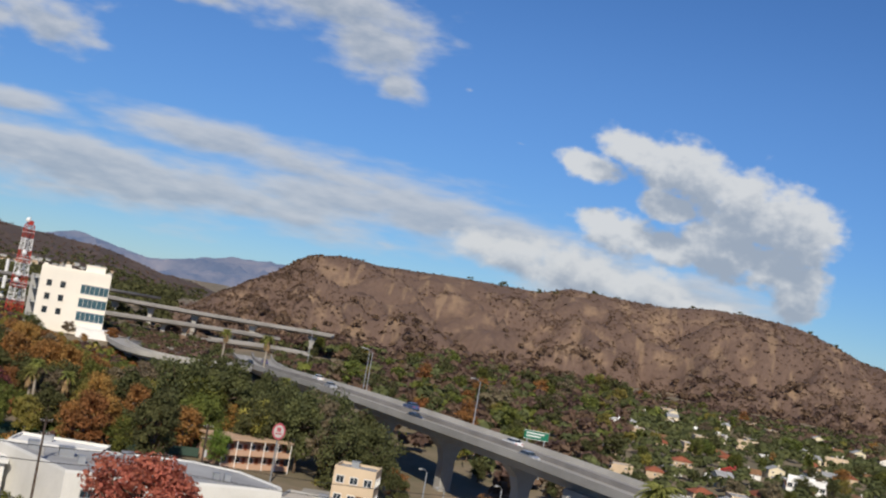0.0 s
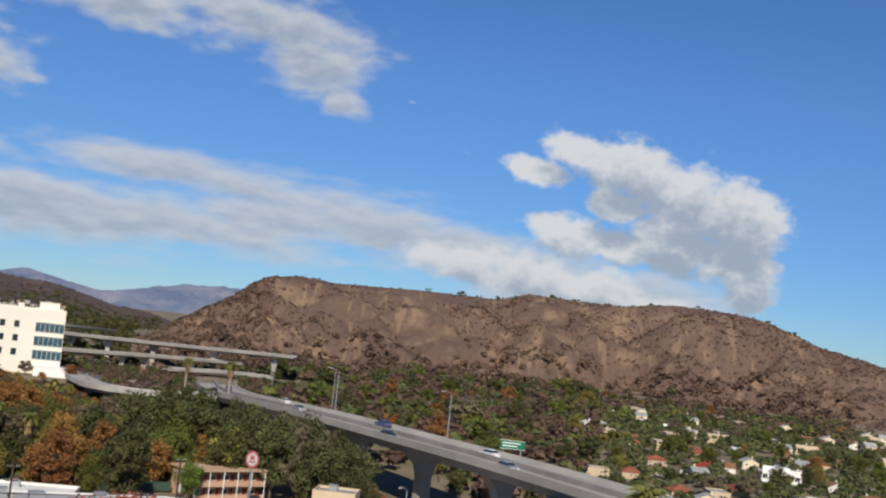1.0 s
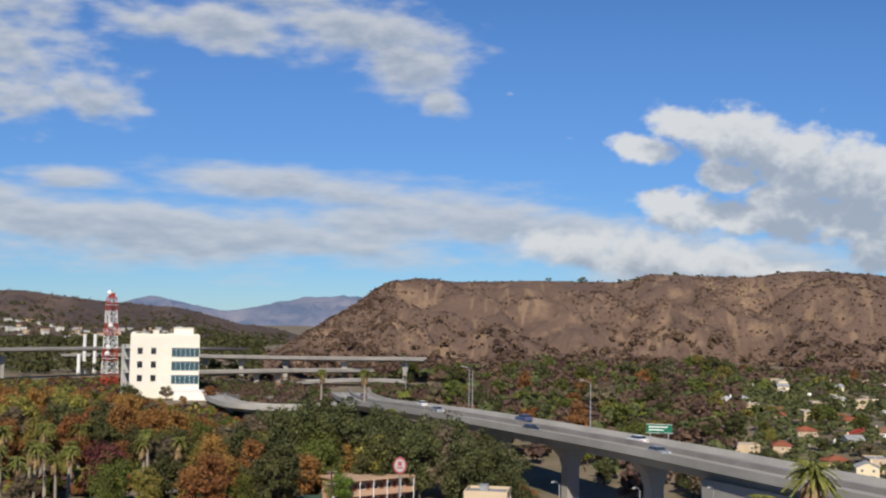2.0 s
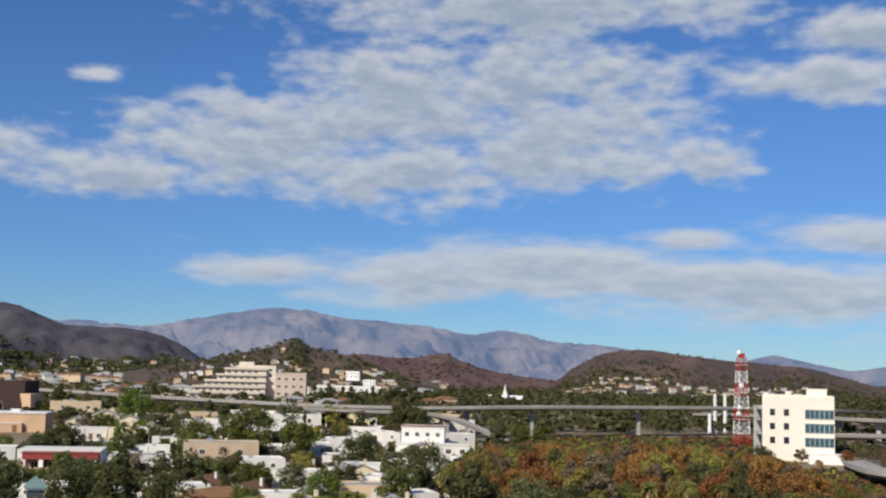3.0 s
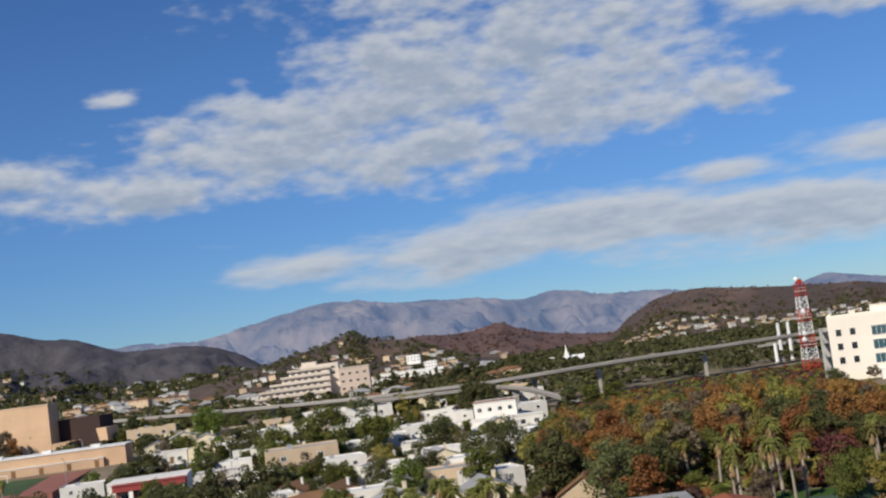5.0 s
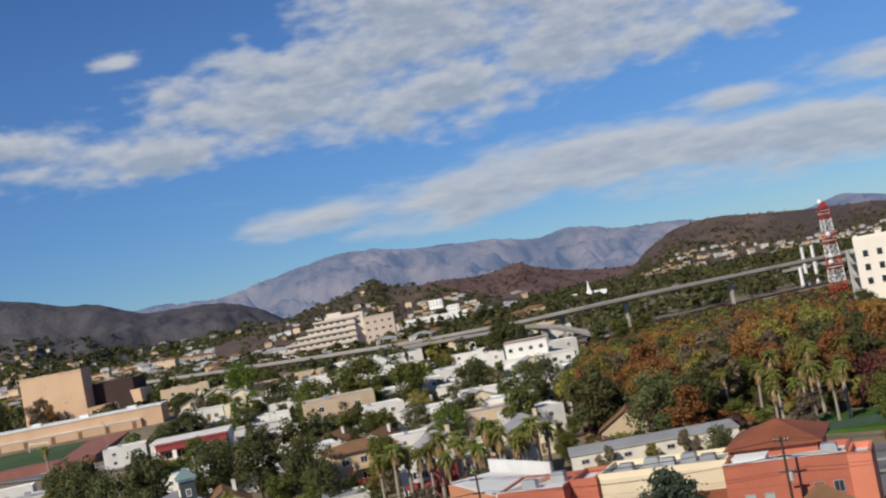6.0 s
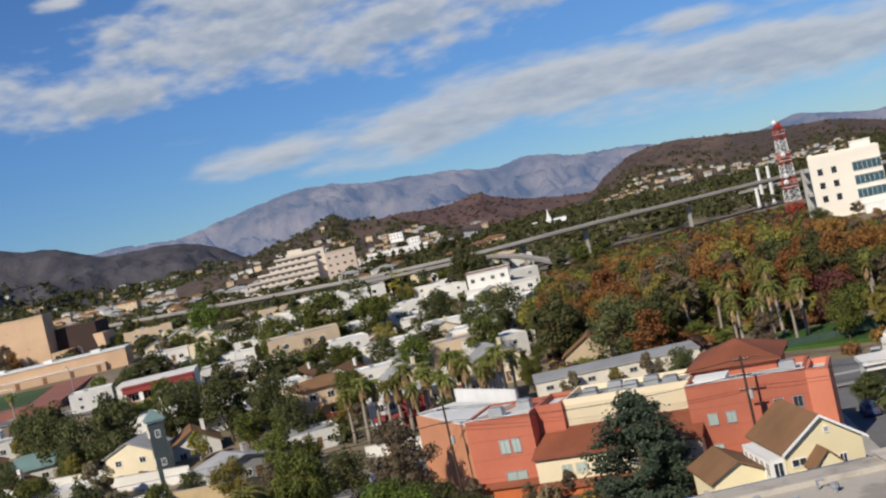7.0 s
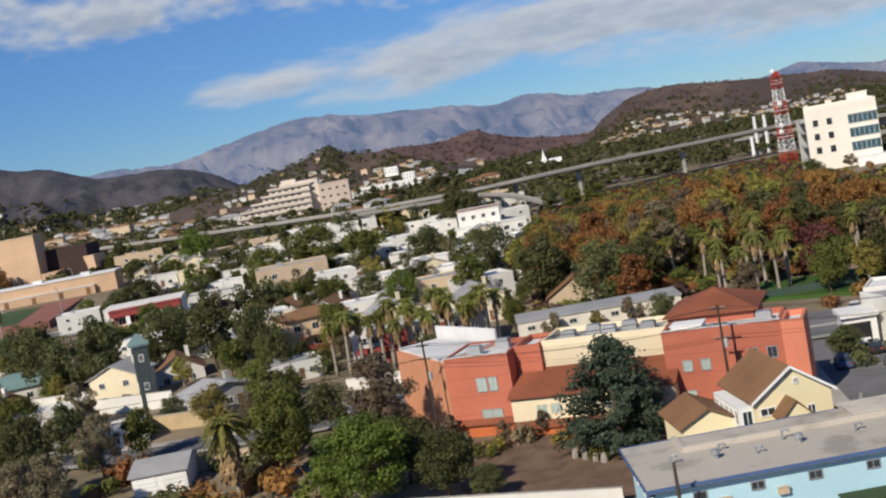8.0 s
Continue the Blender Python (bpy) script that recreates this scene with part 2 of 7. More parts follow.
L_GREEN = leaf_mat("green foliage", (0.190, 0.205, 0.048), (0.098, 0.112, 0.034))
L_DARK = leaf_mat("dark green foliage", (0.150, 0.156, 0.060), (0.084, 0.092, 0.042))
L_BRIGHT = leaf_mat("bright green foliage", (0.190, 0.245, 0.045), (0.105, 0.150, 0.036))
L_OLIVE = leaf_mat("olive yellow foliage", (0.350, 0.290, 0.075), (0.215, 0.200, 0.058))
L_ORANGE = leaf_mat("rusty orange foliage", (0.400, 0.195, 0.066), (0.265, 0.150, 0.054))
L_RED = leaf_mat("red autumn foliage", (0.450, 0.135, 0.100), (0.350, 0.125, 0.080), hue=0.006)
L_BURG = leaf_mat("burgundy foliage", (0.169, 0.050, 0.050), (0.109, 0.040, 0.040), hue=0.005)
L_BLUE = leaf_mat("blue-green needles", (0.088, 0.118, 0.075), (0.052, 0.072, 0.048), hue=0.005)
L_GREY = leaf_mat("grey-brown sparse foliage", (0.270, 0.214, 0.138), (0.176, 0.146, 0.092))
L_PALM = leaf_mat("palm fronds", (0.330, 0.310, 0.085), (0.170, 0.190, 0.055))
L_BRUSH = leaf_mat("chaparral scrub", (0.185, 0.116, 0.080), (0.125, 0.080, 0.060))
L_TWIG = leaf_mat("bare reddish thicket", (0.165, 0.100, 0.080), (0.105, 0.068, 0.058))


# ---------------------------------------------------------------- mesh helpers
class Geo:
    """Gathers faces of one part."""

    def __init__(self):
        self.v, self.f = [], []

    def poly(self, pts):
        k = len(self.v)
        self.v += [tuple(p) for p in pts]
        self.f.append(tuple(range(k, k + len(pts))))

    def box(self, x0, y0, z0, x1, y1, z1, m=None):
        k = len(self.v)
        p = [(x0, y0, z0), (x1, y0, z0), (x1, y1, z0), (x0, y1, z0), (x0, y0, z1), (x1, y0, z1), (x1, y1, z1), (x0, y1, z1)]
        self.v += [tuple(m @ Vector(q)) for q in p] if m else p
        self.f += [tuple(k + i for i in q) for q in ((3, 2, 1, 0), (4, 5, 6, 7), (0, 1, 5, 4), (1, 2, 6, 5), (2, 3, 7, 6), (3, 0, 4, 7))]
        return self

    def prism(self, pts, z0, z1):
        n, k = len(pts), len(self.v)
        self.v += [(x, y, z0) for x, y in pts] + [(x, y, z1) for x, y in pts]
        self.f += [tuple(range(k + n - 1, k - 1, -1)), tuple(range(k + n, k + 2 * n))]
        self.f += [(k + i, k + (i + 1) % n, k + n + (i + 1) % n, k + n + i) for i in range(n)]
        return self

    def tube(self, pts, radii, n=7):
        k, up = len(self.v), Vector((0, 0, 1))
        pts = [Vector(p) for p in pts]
        for i, p in enumerate(pts):
            d = (pts[min(i + 1, len(pts) - 1)] - pts[max(i - 1, 0)]).normalized()
            a = d.cross(Vector((0, 1, 0)) if abs(d.z) > 0.9 else up).normalized()
            b = d.cross(a)
            for j in range(n):
                t = 2 * math.pi * j / n
                self.v.append(tuple(p + (a * math.cos(t) + b * math.sin(t)) * radii[i]))
        for i in range(len(pts) - 1):
            for j in range(n):
                q = k + i * n
                self.f.append((q + j, q + (j + 1) % n, q + n + (j + 1) % n, q + n + j))
        self.f.append(tuple(k + n - 1 - j for j in range(n)))
        self.f.append(tuple(k + (len(pts) - 1) * n + j for j in range(n)))
        return self

    def gable(self, w, d, z, rise, over=0.5, thick=0.18, axis="y"):
        """Gable roof slab over a w by d plan centred at the origin, ridge along axis."""
        if axis == "x":
            g = Geo().gable(d, w, z, rise, over, thick)
            k = len(self.v)
            self.v += [(-y, x, zz) for x, y, zz in g.v]
            self.f += [tuple(k + i for i in q) for q in g.f]
            return self
        hw, hd = w / 2 + over, d / 2 + over
        drop = rise * over / (w / 2)
        sec = [(-hw, z - drop), (0, z + rise), (hw, z - drop), (hw, z - drop + thick), (0, z + rise + thick), (-hw, z - drop + thick)]
        k = len(self.v)
        self.v += [(x, -hd, zz) for x, zz in sec] + [(x, hd, zz) for x, zz in sec]
        self.f += [(k, k + 1, k + 4, k + 5), (k + 1, k + 2, k + 3, k + 4), (k + 11, k + 10, k + 7, k + 6), (k + 10, k + 9, k + 8, k + 7)]
        self.f += [(k + (i + 1) % 6, k + i, k + 6 + i, k + 6 + (i + 1) % 6) for i in range(6)]
        return self

    def hip(self, w, d, z, rise, over=0.5, thick=0.2):
        hw, hd = w / 2 + over, d / 2 + over
        r = max(abs(hw - hd), 0.01)
        ridge = [(0, -r if hd > hw else 0), (0, r if hd > hw else 0)] if hd > hw else [(-r, 0), (r, 0)]
        k = len(self.v)
        self.v += [(-hw, -hd, z), (hw, -hd, z), (hw, hd, z), (-hw, hd, z)]
        self.v += [(-hw, -hd, z + thick), (hw, -hd, z + thick), (hw, hd, z + thick), (-hw, hd, z + thick)]
        self.v += [(*ridge[0], z + rise), (*ridge[1], z + rise)]
        a, b = k + 8, k + 9
        e = [k + 4, k + 5, k + 6, k + 7]
        self.f += [(k + 3, k + 2, k + 1, k)] + [(k + i, k + (i + 1) % 4, k + 4 + (i + 1) % 4, k + 4 + i) for i in range(4)]
        if hd > hw:
            self.f += [(e[0], e[1], a), (e[1], e[2], b, a), (e[2], e[3], b), (e[3], e[0], a, b)]
        else:
            self.f += [(e[0], e[1], b, a), (e[1], e[2], b), (e[2], e[3], a, b), (e[3], e[0], a)]
        return self

    def mesh(self, name, material, smooth=False):
        me = bpy.data.meshes.new(name)
        me.from_pydata(self.v, [], self.f)
        me.materials.append(material)
        if smooth:
            me.polygons.foreach_set("use_smooth", [True] * len(me.polygons))
        me.update()
        return me


def thing(name, m, label, category, group=""):
    ob = new(name)
    ob.matrix_world = m
    return tagged(ob, label, category, group)


def part(name, geo, material, parent, label="", m=None, smooth=False):
    me = geo if isinstance(geo, bpy.types.Mesh) else geo.mesh(name, material, smooth)
    ob = new(name, me)
    ob.parent = parent
    if m is not None:
        ob.matrix_local = m
    return tagged(ob, label)


def setting(name, geo, material, label, category, m=None, smooth=False, kind="structure"):
    ob = new(name, geo.mesh(name, material, smooth))
    if m is not None:
        ob.matrix_world = m
    return tagged(ob, label, category, "", kind)


def clamp(x, a, b):
    return max(a, min(b, x))


def ground_z(x, y):
    r = math.hypot(x, y)
    z = clamp(r - 150, 0, 270) * 0.03 + clamp(r - 420, 0, 230) * 0.018 - clamp(r - 700, 0, 500) * 0.01
    # shallow wash under the right-hand viaduct
    wash = math.exp(-((x - 142) / 34) ** 2) * clamp((y - 100) / 40, 0, 1) * clamp((300 - y) / 60, 0, 1)
    return z - 3.5 * wash


def on_ground(x, y, rz=0, dz=0.0):
    return pose(x, y, ground_z(x, y) + dz, 0, 0, rz)

# ---------------------------------------------------------------- ground and hills
EARTH = mat("dry earth and grass", (0.26, 0.20, 0.14), var=0.35, coarse=0.05, fine=0.7, second=(0.14, 0.125, 0.075), rand=0)
HILL_BROWN = mat("dry chaparral slope", (0.232, 0.155, 0.101), var=0.6, coarse=0.05, fine=0.35, second=(0.132, 0.086, 0.065), bump=1.0, rand=0, lo=0.33, hi=0.47)
HILL_MID = mat("dry scrub hill", (0.140, 0.086, 0.074), var=0.45, coarse=0.012, fine=0.12, second=(0.088, 0.057, 0.056), bump=0.6, rand=0)
HILL_HOUSE = mat("scrub hill with clearings", (0.150, 0.100, 0.074), var=0.45, coarse=0.015, fine=0.14, second=(0.078, 0.058, 0.050), bump=0.6, rand=0, lo=0.3, hi=0.5)
# this ridge's blue-grey base colour includes shade and distance haze
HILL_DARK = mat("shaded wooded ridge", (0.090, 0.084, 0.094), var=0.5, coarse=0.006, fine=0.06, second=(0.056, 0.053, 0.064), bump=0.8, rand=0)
# bluish emission here stands in for haze over the far mountains
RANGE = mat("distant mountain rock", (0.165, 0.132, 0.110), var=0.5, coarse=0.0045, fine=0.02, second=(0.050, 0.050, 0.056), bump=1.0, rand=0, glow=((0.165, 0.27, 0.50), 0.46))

# tan eroded streaks running down the brown slope
nt = HILL_BROWN.node_tree
tc, mp, nz, rm, mx = [nt.nodes.new(k) for k in ("ShaderNodeTexCoord", "ShaderNodeMapping", "ShaderNodeTexNoise", "ShaderNodeMapRange", "ShaderNodeMix")]
mp.vector_type, mx.data_type = "TEXTURE", "RGBA"
mp.inputs["Rotation"].default_value, mp.inputs["Scale"].default_value = (0, 0, radians(-38)), (7, 40, 40)
nz.inputs["Scale"].default_value, nz.inputs["Detail"].default_value, nz.inputs["Roughness"].default_value = 1.0, 4.0, 0.6
rm.inputs["From Min"].default_value, rm.inputs["From Max"].default_value = 0.57, 0.64
rm.inputs["To Max"].default_value = 0.45
mx.inputs["B"].default_value = (0.30, 0.205, 0.125, 1)
shader = nt.nodes["Principled BSDF"]
nt.links.new(tc.outputs["Object"], mp.inputs["Vector"])
nt.links.new(mp.outputs[0], nz.inputs["Vector"])
nt.links.new(nz.outputs["Fac"], rm.inputs["Value"])
nt.links.new(rm.outputs[0], mx.inputs["Factor"])
nt.links.new(shader.inputs["Base Color"].links[0].from_socket, mx.inputs["A"])
nt.links.new(mx.outputs["Result"], shader.inputs["Base Color"])

g = Geo()
rings = [0.0] + [20 * 1.085 ** i for i in range(68)]
rings = [r for r in rings if r < 4950] + [4950]
SECT = 160
for r in rings:
    for j in range(SECT):
        a = 2 * math.pi * j / SECT
        x, y = r * math.sin(a), r * math.cos(a)
        g.v.append((x, y, ground_z(x, y) - 0.05))
for i in range(len(rings) - 1):
    for j in range(SECT):
        k = (j + 1) % SECT
        g.f.append((i * SECT + j, i * SECT + k, (i + 1) * SECT + k, (i + 1) * SECT + j))
setting("ground", g, EARTH, "dry brown earth and grass of a wide valley floor", "ground", smooth=True)


def crest_at(nodes, s):
    """Smooth point on the crest, s from 0 to len(nodes)-1."""
    i = int(clamp(math.floor(s), 0, len(nodes) - 2))
    t = s - i
    p = [Vector(nodes[int(clamp(i + k, 0, len(nodes) - 1))]) for k in (-1, 0, 1, 2)]
    return 0.5 * (2 * p[1] + (p[2] - p[0]) * t + (2 * p[0] - 5 * p[1] + 4 * p[2] - p[3]) * t * t + (3 * p[1] - p[0] - 3 * p[2] + p[3]) * t ** 3)


def hill_surface(nodes, front, back, gully, size, power=1.25):
    """A function (s, t) -> point; t from -1 (front foot) over 0 (crest) to 1 (back foot)."""
    def at(s, t):
        c = crest_at(nodes, s)
        out = Vector((c.x, c.y, 0)).normalized()
        w = front if t < 0 else back
        x, y = c.x + out.x * t * w, c.y + out.y * t * w
        base = ground_z(x, y) - 3
        fall = (0.5 + 0.5 * math.cos(math.pi * min(1, abs(t)) ** (1 / power)))
        q = Vector((x / size, y / size, 0.3))
        ridge = 1 - abs(2 * noise.fractal(q, 0.9, 2.1, 4))
        fine = noise.fractal(Vector((x / size * 5, y / size * 5, 1.7)), 0.8, 2.0, 3)
        z = base + (c.z - base) * fall
        z += gully * (ridge - 0.75) * math.sin(math.pi * min(1, abs(t))) ** 0.8 + gully * 0.035 * fine * (1 - abs(t))
        return Vector((x, y, z))
    return at


def hill(name, nodes, front, back, gully, size, material, label, nu, nv, power=1.25, kind="structure"):
    at = hill_surface(nodes, front, back, gully, size, power)
    g, n = Geo(), len(nodes) - 1
    for i in range(nu + 1):
        for j in range(nv + 1):
            t = -1 + 1.6 * j / nv
            g.v.append(tuple(at(n * i / nu, t)))
    for i in range(nu):
        for j in range(nv):
            a = i * (nv + 1) + j
            g.f.append((a, a + nv + 1, a + nv + 2, a + 1))
    setting(name, g, material, label, "hill", smooth=True, kind=kind)
    return at


BROWN_NODES = [(205, 500, 8), (252, 547, 23), (281, 577, 31.5), (312, 600, 43), (327, 605, 51), (353, 613, 56), (382, 608, 55), (442, 592, 57), (487, 583, 58),
               (509, 577, 63), (551, 552, 61), (584, 518, 65), (616, 480, 61), (630, 440, 47), (640, 400, 38), (640, 330, 20), (620, 270, 8)]
brown_at = hill("brown_hill", BROWN_NODES, 250, 260, 15, 60, HILL_BROWN, "dry brown scrub-covered hill with tan eroded gullies", 260, 90)
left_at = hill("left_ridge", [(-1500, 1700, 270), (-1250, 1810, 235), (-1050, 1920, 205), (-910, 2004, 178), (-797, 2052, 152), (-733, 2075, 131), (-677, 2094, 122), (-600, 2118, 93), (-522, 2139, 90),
                    (-462, 2153, 83), (-411, 2163, 63), (-370, 2170, 38), (-330, 2180, 20)], 900, 500, 36, 220, HILL_DARK, "dark wooded mountain ridge with shade and haze in its colour", 150, 60)
mid_at = hill("scrub_hill", [(-160, 1500, 24), (-110, 1500, 40), (-56, 1500, 46), (-15, 1502, 43), (12, 1502, 44), (35, 1502, 48), (52, 1501, 49), (72, 1500, 40), (105, 1498, 30), (154, 1494, 22), (196, 1489, 18), (240, 1480, 14)],
              330, 300, 9, 110, HILL_MID, "reddish brown scrub hill", 120, 50)
house_hill_at = hill("hillside_with_houses", [(140, 1295, 10), (162, 1292, 18), (180, 1290, 33), (204, 1286, 47), (222, 1283, 53), (258, 1277, 56), (300, 1268, 51), (347, 1256, 46), (383, 1246, 43),
                                              (418, 1234, 40), (447, 1224, 33), (476, 1213, 24), (510, 1200, 20), (540, 1190, 12)],
                     430, 300, 9, 120, HILL_HOUSE, "brown hill with rows of houses on its slope", 150, 60, power=1.5)
knoll_at = hill("knoll", [(-230, 985, 22), (-190, 988, 30), (-160, 988, 35), (-137, 992, 40), (-118, 994, 44), (-99, 997, 50), (-89, 998, 51), (-76, 999, 45), (-47, 1001, 40), (-28, 1001, 33), (-5, 1002, 25), (30, 1005, 18)],
                240, 200, 5, 60, HILL_HOUSE, "small knoll crowded with houses and trees", 100, 40, power=1.4)
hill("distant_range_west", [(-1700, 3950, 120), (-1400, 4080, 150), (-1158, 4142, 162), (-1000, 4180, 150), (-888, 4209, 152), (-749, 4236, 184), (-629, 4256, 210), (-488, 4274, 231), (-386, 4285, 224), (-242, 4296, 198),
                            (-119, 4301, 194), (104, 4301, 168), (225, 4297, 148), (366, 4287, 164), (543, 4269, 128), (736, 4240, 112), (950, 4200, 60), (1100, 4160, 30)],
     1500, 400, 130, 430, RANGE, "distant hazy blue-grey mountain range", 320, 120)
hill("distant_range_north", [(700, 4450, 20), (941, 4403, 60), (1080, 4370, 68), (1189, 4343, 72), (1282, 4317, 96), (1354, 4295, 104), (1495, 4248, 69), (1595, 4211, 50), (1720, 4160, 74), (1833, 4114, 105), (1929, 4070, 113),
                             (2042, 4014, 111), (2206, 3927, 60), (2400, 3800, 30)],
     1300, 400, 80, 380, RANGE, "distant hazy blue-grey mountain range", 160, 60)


# ---------------------------------------------------------------- roads
def ribbon(path, offs, width_of=None, lift=0.06):
    """Flat strip along a plan path between two side offsets, on the ground or at given heights."""
    g = Geo()
    for i, p in enumerate(path):
        p = Vector(p)
        d = (Vector(path[min(i + 1, len(path) - 1)]) - Vector(path[max(i - 1, 0)])).normalized()
        side = Vector((d.y, -d.x, 0)).normalized()
        for o in offs:
            q = p + side * o
            g.v.append((q.x, q.y, p.z + lift))
    for i in range(len(path) - 1):
        g.f.append((2 * i, 2 * i + 1, 2 * i + 3, 2 * i + 2))
    return g


def smooth_path(nodes, n):
    return [tuple(crest_at(nodes, (len(nodes) - 1) * i / n)) for i in range(n + 1)]


def ground_path(nodes, n):
    return [(x, y, ground_z(x, y)) for x, y, _ in smooth_path([(a, b, 0) for a, b in nodes], n)]


MARK = mat("white road paint", (0.62, 0.62, 0.60), var=0.2, rand=0)


def street(name, nodes, width, label, n=40, lift=0.05):
    path = ground_path(nodes, n)
    setting(name, ribbon(path, (-width / 2, width / 2), lift=lift), ASPHALT, label, "road", smooth=True)
    for k, (a, b) in enumerate(((-width / 2 - 1.8, -width / 2), (width / 2, width / 2 + 1.8))):
        g = ribbon(path, (a, b), lift=lift + 0.13)
        low = ribbon(path, (b, b) if k == 0 else (a, a), lift=lift + 0.13)
        for i in range(0, len(low.v), 2):
            low.v[i] = (*low.v[i][:2], low.v[i][2] - 0.14)
        kk = len(g.v)
        g.v += low.v
        g.f += [tuple(kk + q for q in f) for f in low.f]
        setting("pavement", g, CONC, "pale concrete pavement with a kerb beside the street", "pavement", smooth=False)


street("park_street", [(40, 60), (41, 100), (45, 135), (49, 158), (52, 170)], 11, "grey asphalt street beside the park")
street("cross_street", [(-140, 196), (-95, 180), (-60, 163), (-30, 158), (10, 162), (48, 158), (80, 150)], 6, "grey asphalt street between houses")
street("far_street", [(-170, 330), (-100, 300), (-40, 285), (20, 275), (60, 262)], 9, "grey asphalt street between houses")
street("boulevard", [(50, 160), (85, 140), (120, 118), (160, 100), (220, 84)], 14, "wide grey asphalt street")


# ---------------------------------------------------------------- freeway structures
def deck(name, nodes, width, thick, n, label, m_side=CONC, lanes=3, rail=0.9):
    """Bridge deck: box girder, roadway, two parapets, lane lines. Returns its path."""
    path = smooth_path(nodes, n)
    root = thing(name, Matrix.Identity(4), label, "viaduct")
    body, road, left, right = Geo(), Geo(), Geo(), Geo()

    def sweep(g, section):
        k, m = len(g.v), len(section)
        for i, p in enumerate(path):
            d = Vector(path[min(i + 1, n)]) - Vector(path[max(i - 1, 0)])
            side = Vector((d.y, -d.x, 0)).normalized()
            for o, z in section:
                g.v.append((p[0] + side.x * o, p[1] + side.y * o, p[2] + z))
        for i in range(n):
            for j in range(m):
                a, b = k + i * m + j, k + i * m + (j + 1) % m
                g.f.append((b, a, a + m, b + m))
        g.f += [tuple(k + j for j in range(m)), tuple(k + n * m + m - 1 - j for j in range(m))]

    w = width / 2
    sweep(body, [(-w, -0.35), (-w + 0.1, -0.01), (w - 0.1, -0.01), (w, -0.35), (w * 0.62, -0.6), (w * 0.5, -thick), (-w * 0.5, -thick), (-w * 0.62, -0.6)])
    sweep(road, [(-w + 0.55, -0.005), (-w + 0.55, 0.05), (w - 0.55, 0.05), (w - 0.55, -0.005)])
    for gg, s in ((left, -1), (right, 1)):
        sweep(gg, [(s * w, -0.35), (s * w, rail), (s * (w - 0.25), rail), (s * (w - 0.5), 0.06), (s * (w - 0.5), -0.005)])
    part("girder", body, m_side, root)
    part("roadway", road, FWY, root, "pale concrete roadway")
    part("parapet", left, m_side, root)
    part("parapet", right, m_side, root)
    for q in range(1, lanes):
        o = -w + 1.5 + (width - 3) * q / lanes
        part("lane_line", ribbon(path, (o - 0.1, o + 0.1), lift=0.058), MARK, root, "white lane line")
    return root, path


def pier(root, x, y, top, rz, wide=6.0, flare=True, r=0.9):
    z0 = ground_z(x, y) - 0.3
    g = Geo()
    h = top - z0
    m = Matrix.Rotation(radians(rz), 4, "Z")
    prof = [(0, r, r * 1.3), (h * 0.62, r, r * 1.3), (h * 0.82, r * 1.15, r * 1.9), (h, r * 1.3, wide / 2)]
    for z, a, b in prof:
        for sx, sy in ((-1, -1), (1, -1), (1, 1), (-1, 1)):
            q = m @ Vector((sx * b, sy * a, z))
            g.v.append((x + q.x, y + q.y, z0 + z))
    for i in range(3):
        for j in range(4):
            g.f.append((i * 4 + j, i * 4 + (j + 1) % 4, i * 4 + 4 + (j + 1) % 4, i * 4 + 4 + j))
    g.f += [(3, 2, 1, 0), (12, 13, 14, 15)]
    part("pier", g, CONC, root, "concrete pier")


# near viaduct to the right
near_root, near_path = deck("near_viaduct", [(124.5, 60, 10.6), (129.5, 95, 10.6), (133.5, 125, 10.8), (136.5, 150, 11), (139.5, 180, 11), (142.5, 215, 11), (149.5, 255, 10.0), (159, 295, 8.5), (174, 335, 7.4), (186, 362, 7.3)],
                            13, 2.2, 60, "grey concrete freeway viaduct on flared piers", lanes=4)
for x, y, rz in ((137.7, 152, -3), (140.2, 178, -4), (142.6, 205, -6), (146.8, 236, -10), (153.5, 268, -13)):
    pier(near_root, x, y, 8.7 if y < 220 else 7.4, rz, 8, r=1.0)
g = ribbon(near_path, (-0.4, 0.4), lift=0.85)
for a, b in ((-0.4, -0.4), (0.4, 0.4)):
    low = ribbon(near_path, (a, b), lift=0.85)
    for i in range(1 if a < 0 else 0, len(low.v), 2):
        low.v[i] = (*low.v[i][:2], low.v[i][2] - 0.80)
    k = len(g.v)
    g.v += low.v
    g.f += [tuple(k + q for q in f) for f in low.f]
part("median_barrier", g, CONC_D, near_root, "concrete median barrier")
# solid wedge abutment where the near viaduct meets the bank
g = Geo()
g.prism([(125, 92), (136, 92), (140.5, 132), (129.5, 132)], -3, 8.9)
part("abutment", g, CONC, near_root, "concrete abutment wall")
# long elevated freeway in the middle distance
long_root, long_path = deck("long_viaduct", [(-420, 640, 23), (-330, 590, 21.5), (-240, 540, 20), (-153, 500, 19), (-95, 472, 17.8), (-36, 430, 17.4), (2, 412, 17.8), (24, 411, 18.3), (47, 418, 18.8), (87, 432, 19.1), (136, 450, 19.2), (170, 468, 18.6), (200, 500, 17.5)],
                            8.5, 0.9, 90, "long elevated concrete freeway crossing the valley", m_side=CONC_D, rail=0.45)
for x, y in ((-330, 590), (-285, 565), (-240, 540), (-196, 520), (-153, 500), (-110, 480), (-75, 460), (-36, 430), (0, 412.5), (24, 411), (47, 418), (87, 432), (136, 450)):
    pier(long_root, x, y, 17.0 if x > 20 else 16.25, 10, 2.2, r=0.42)
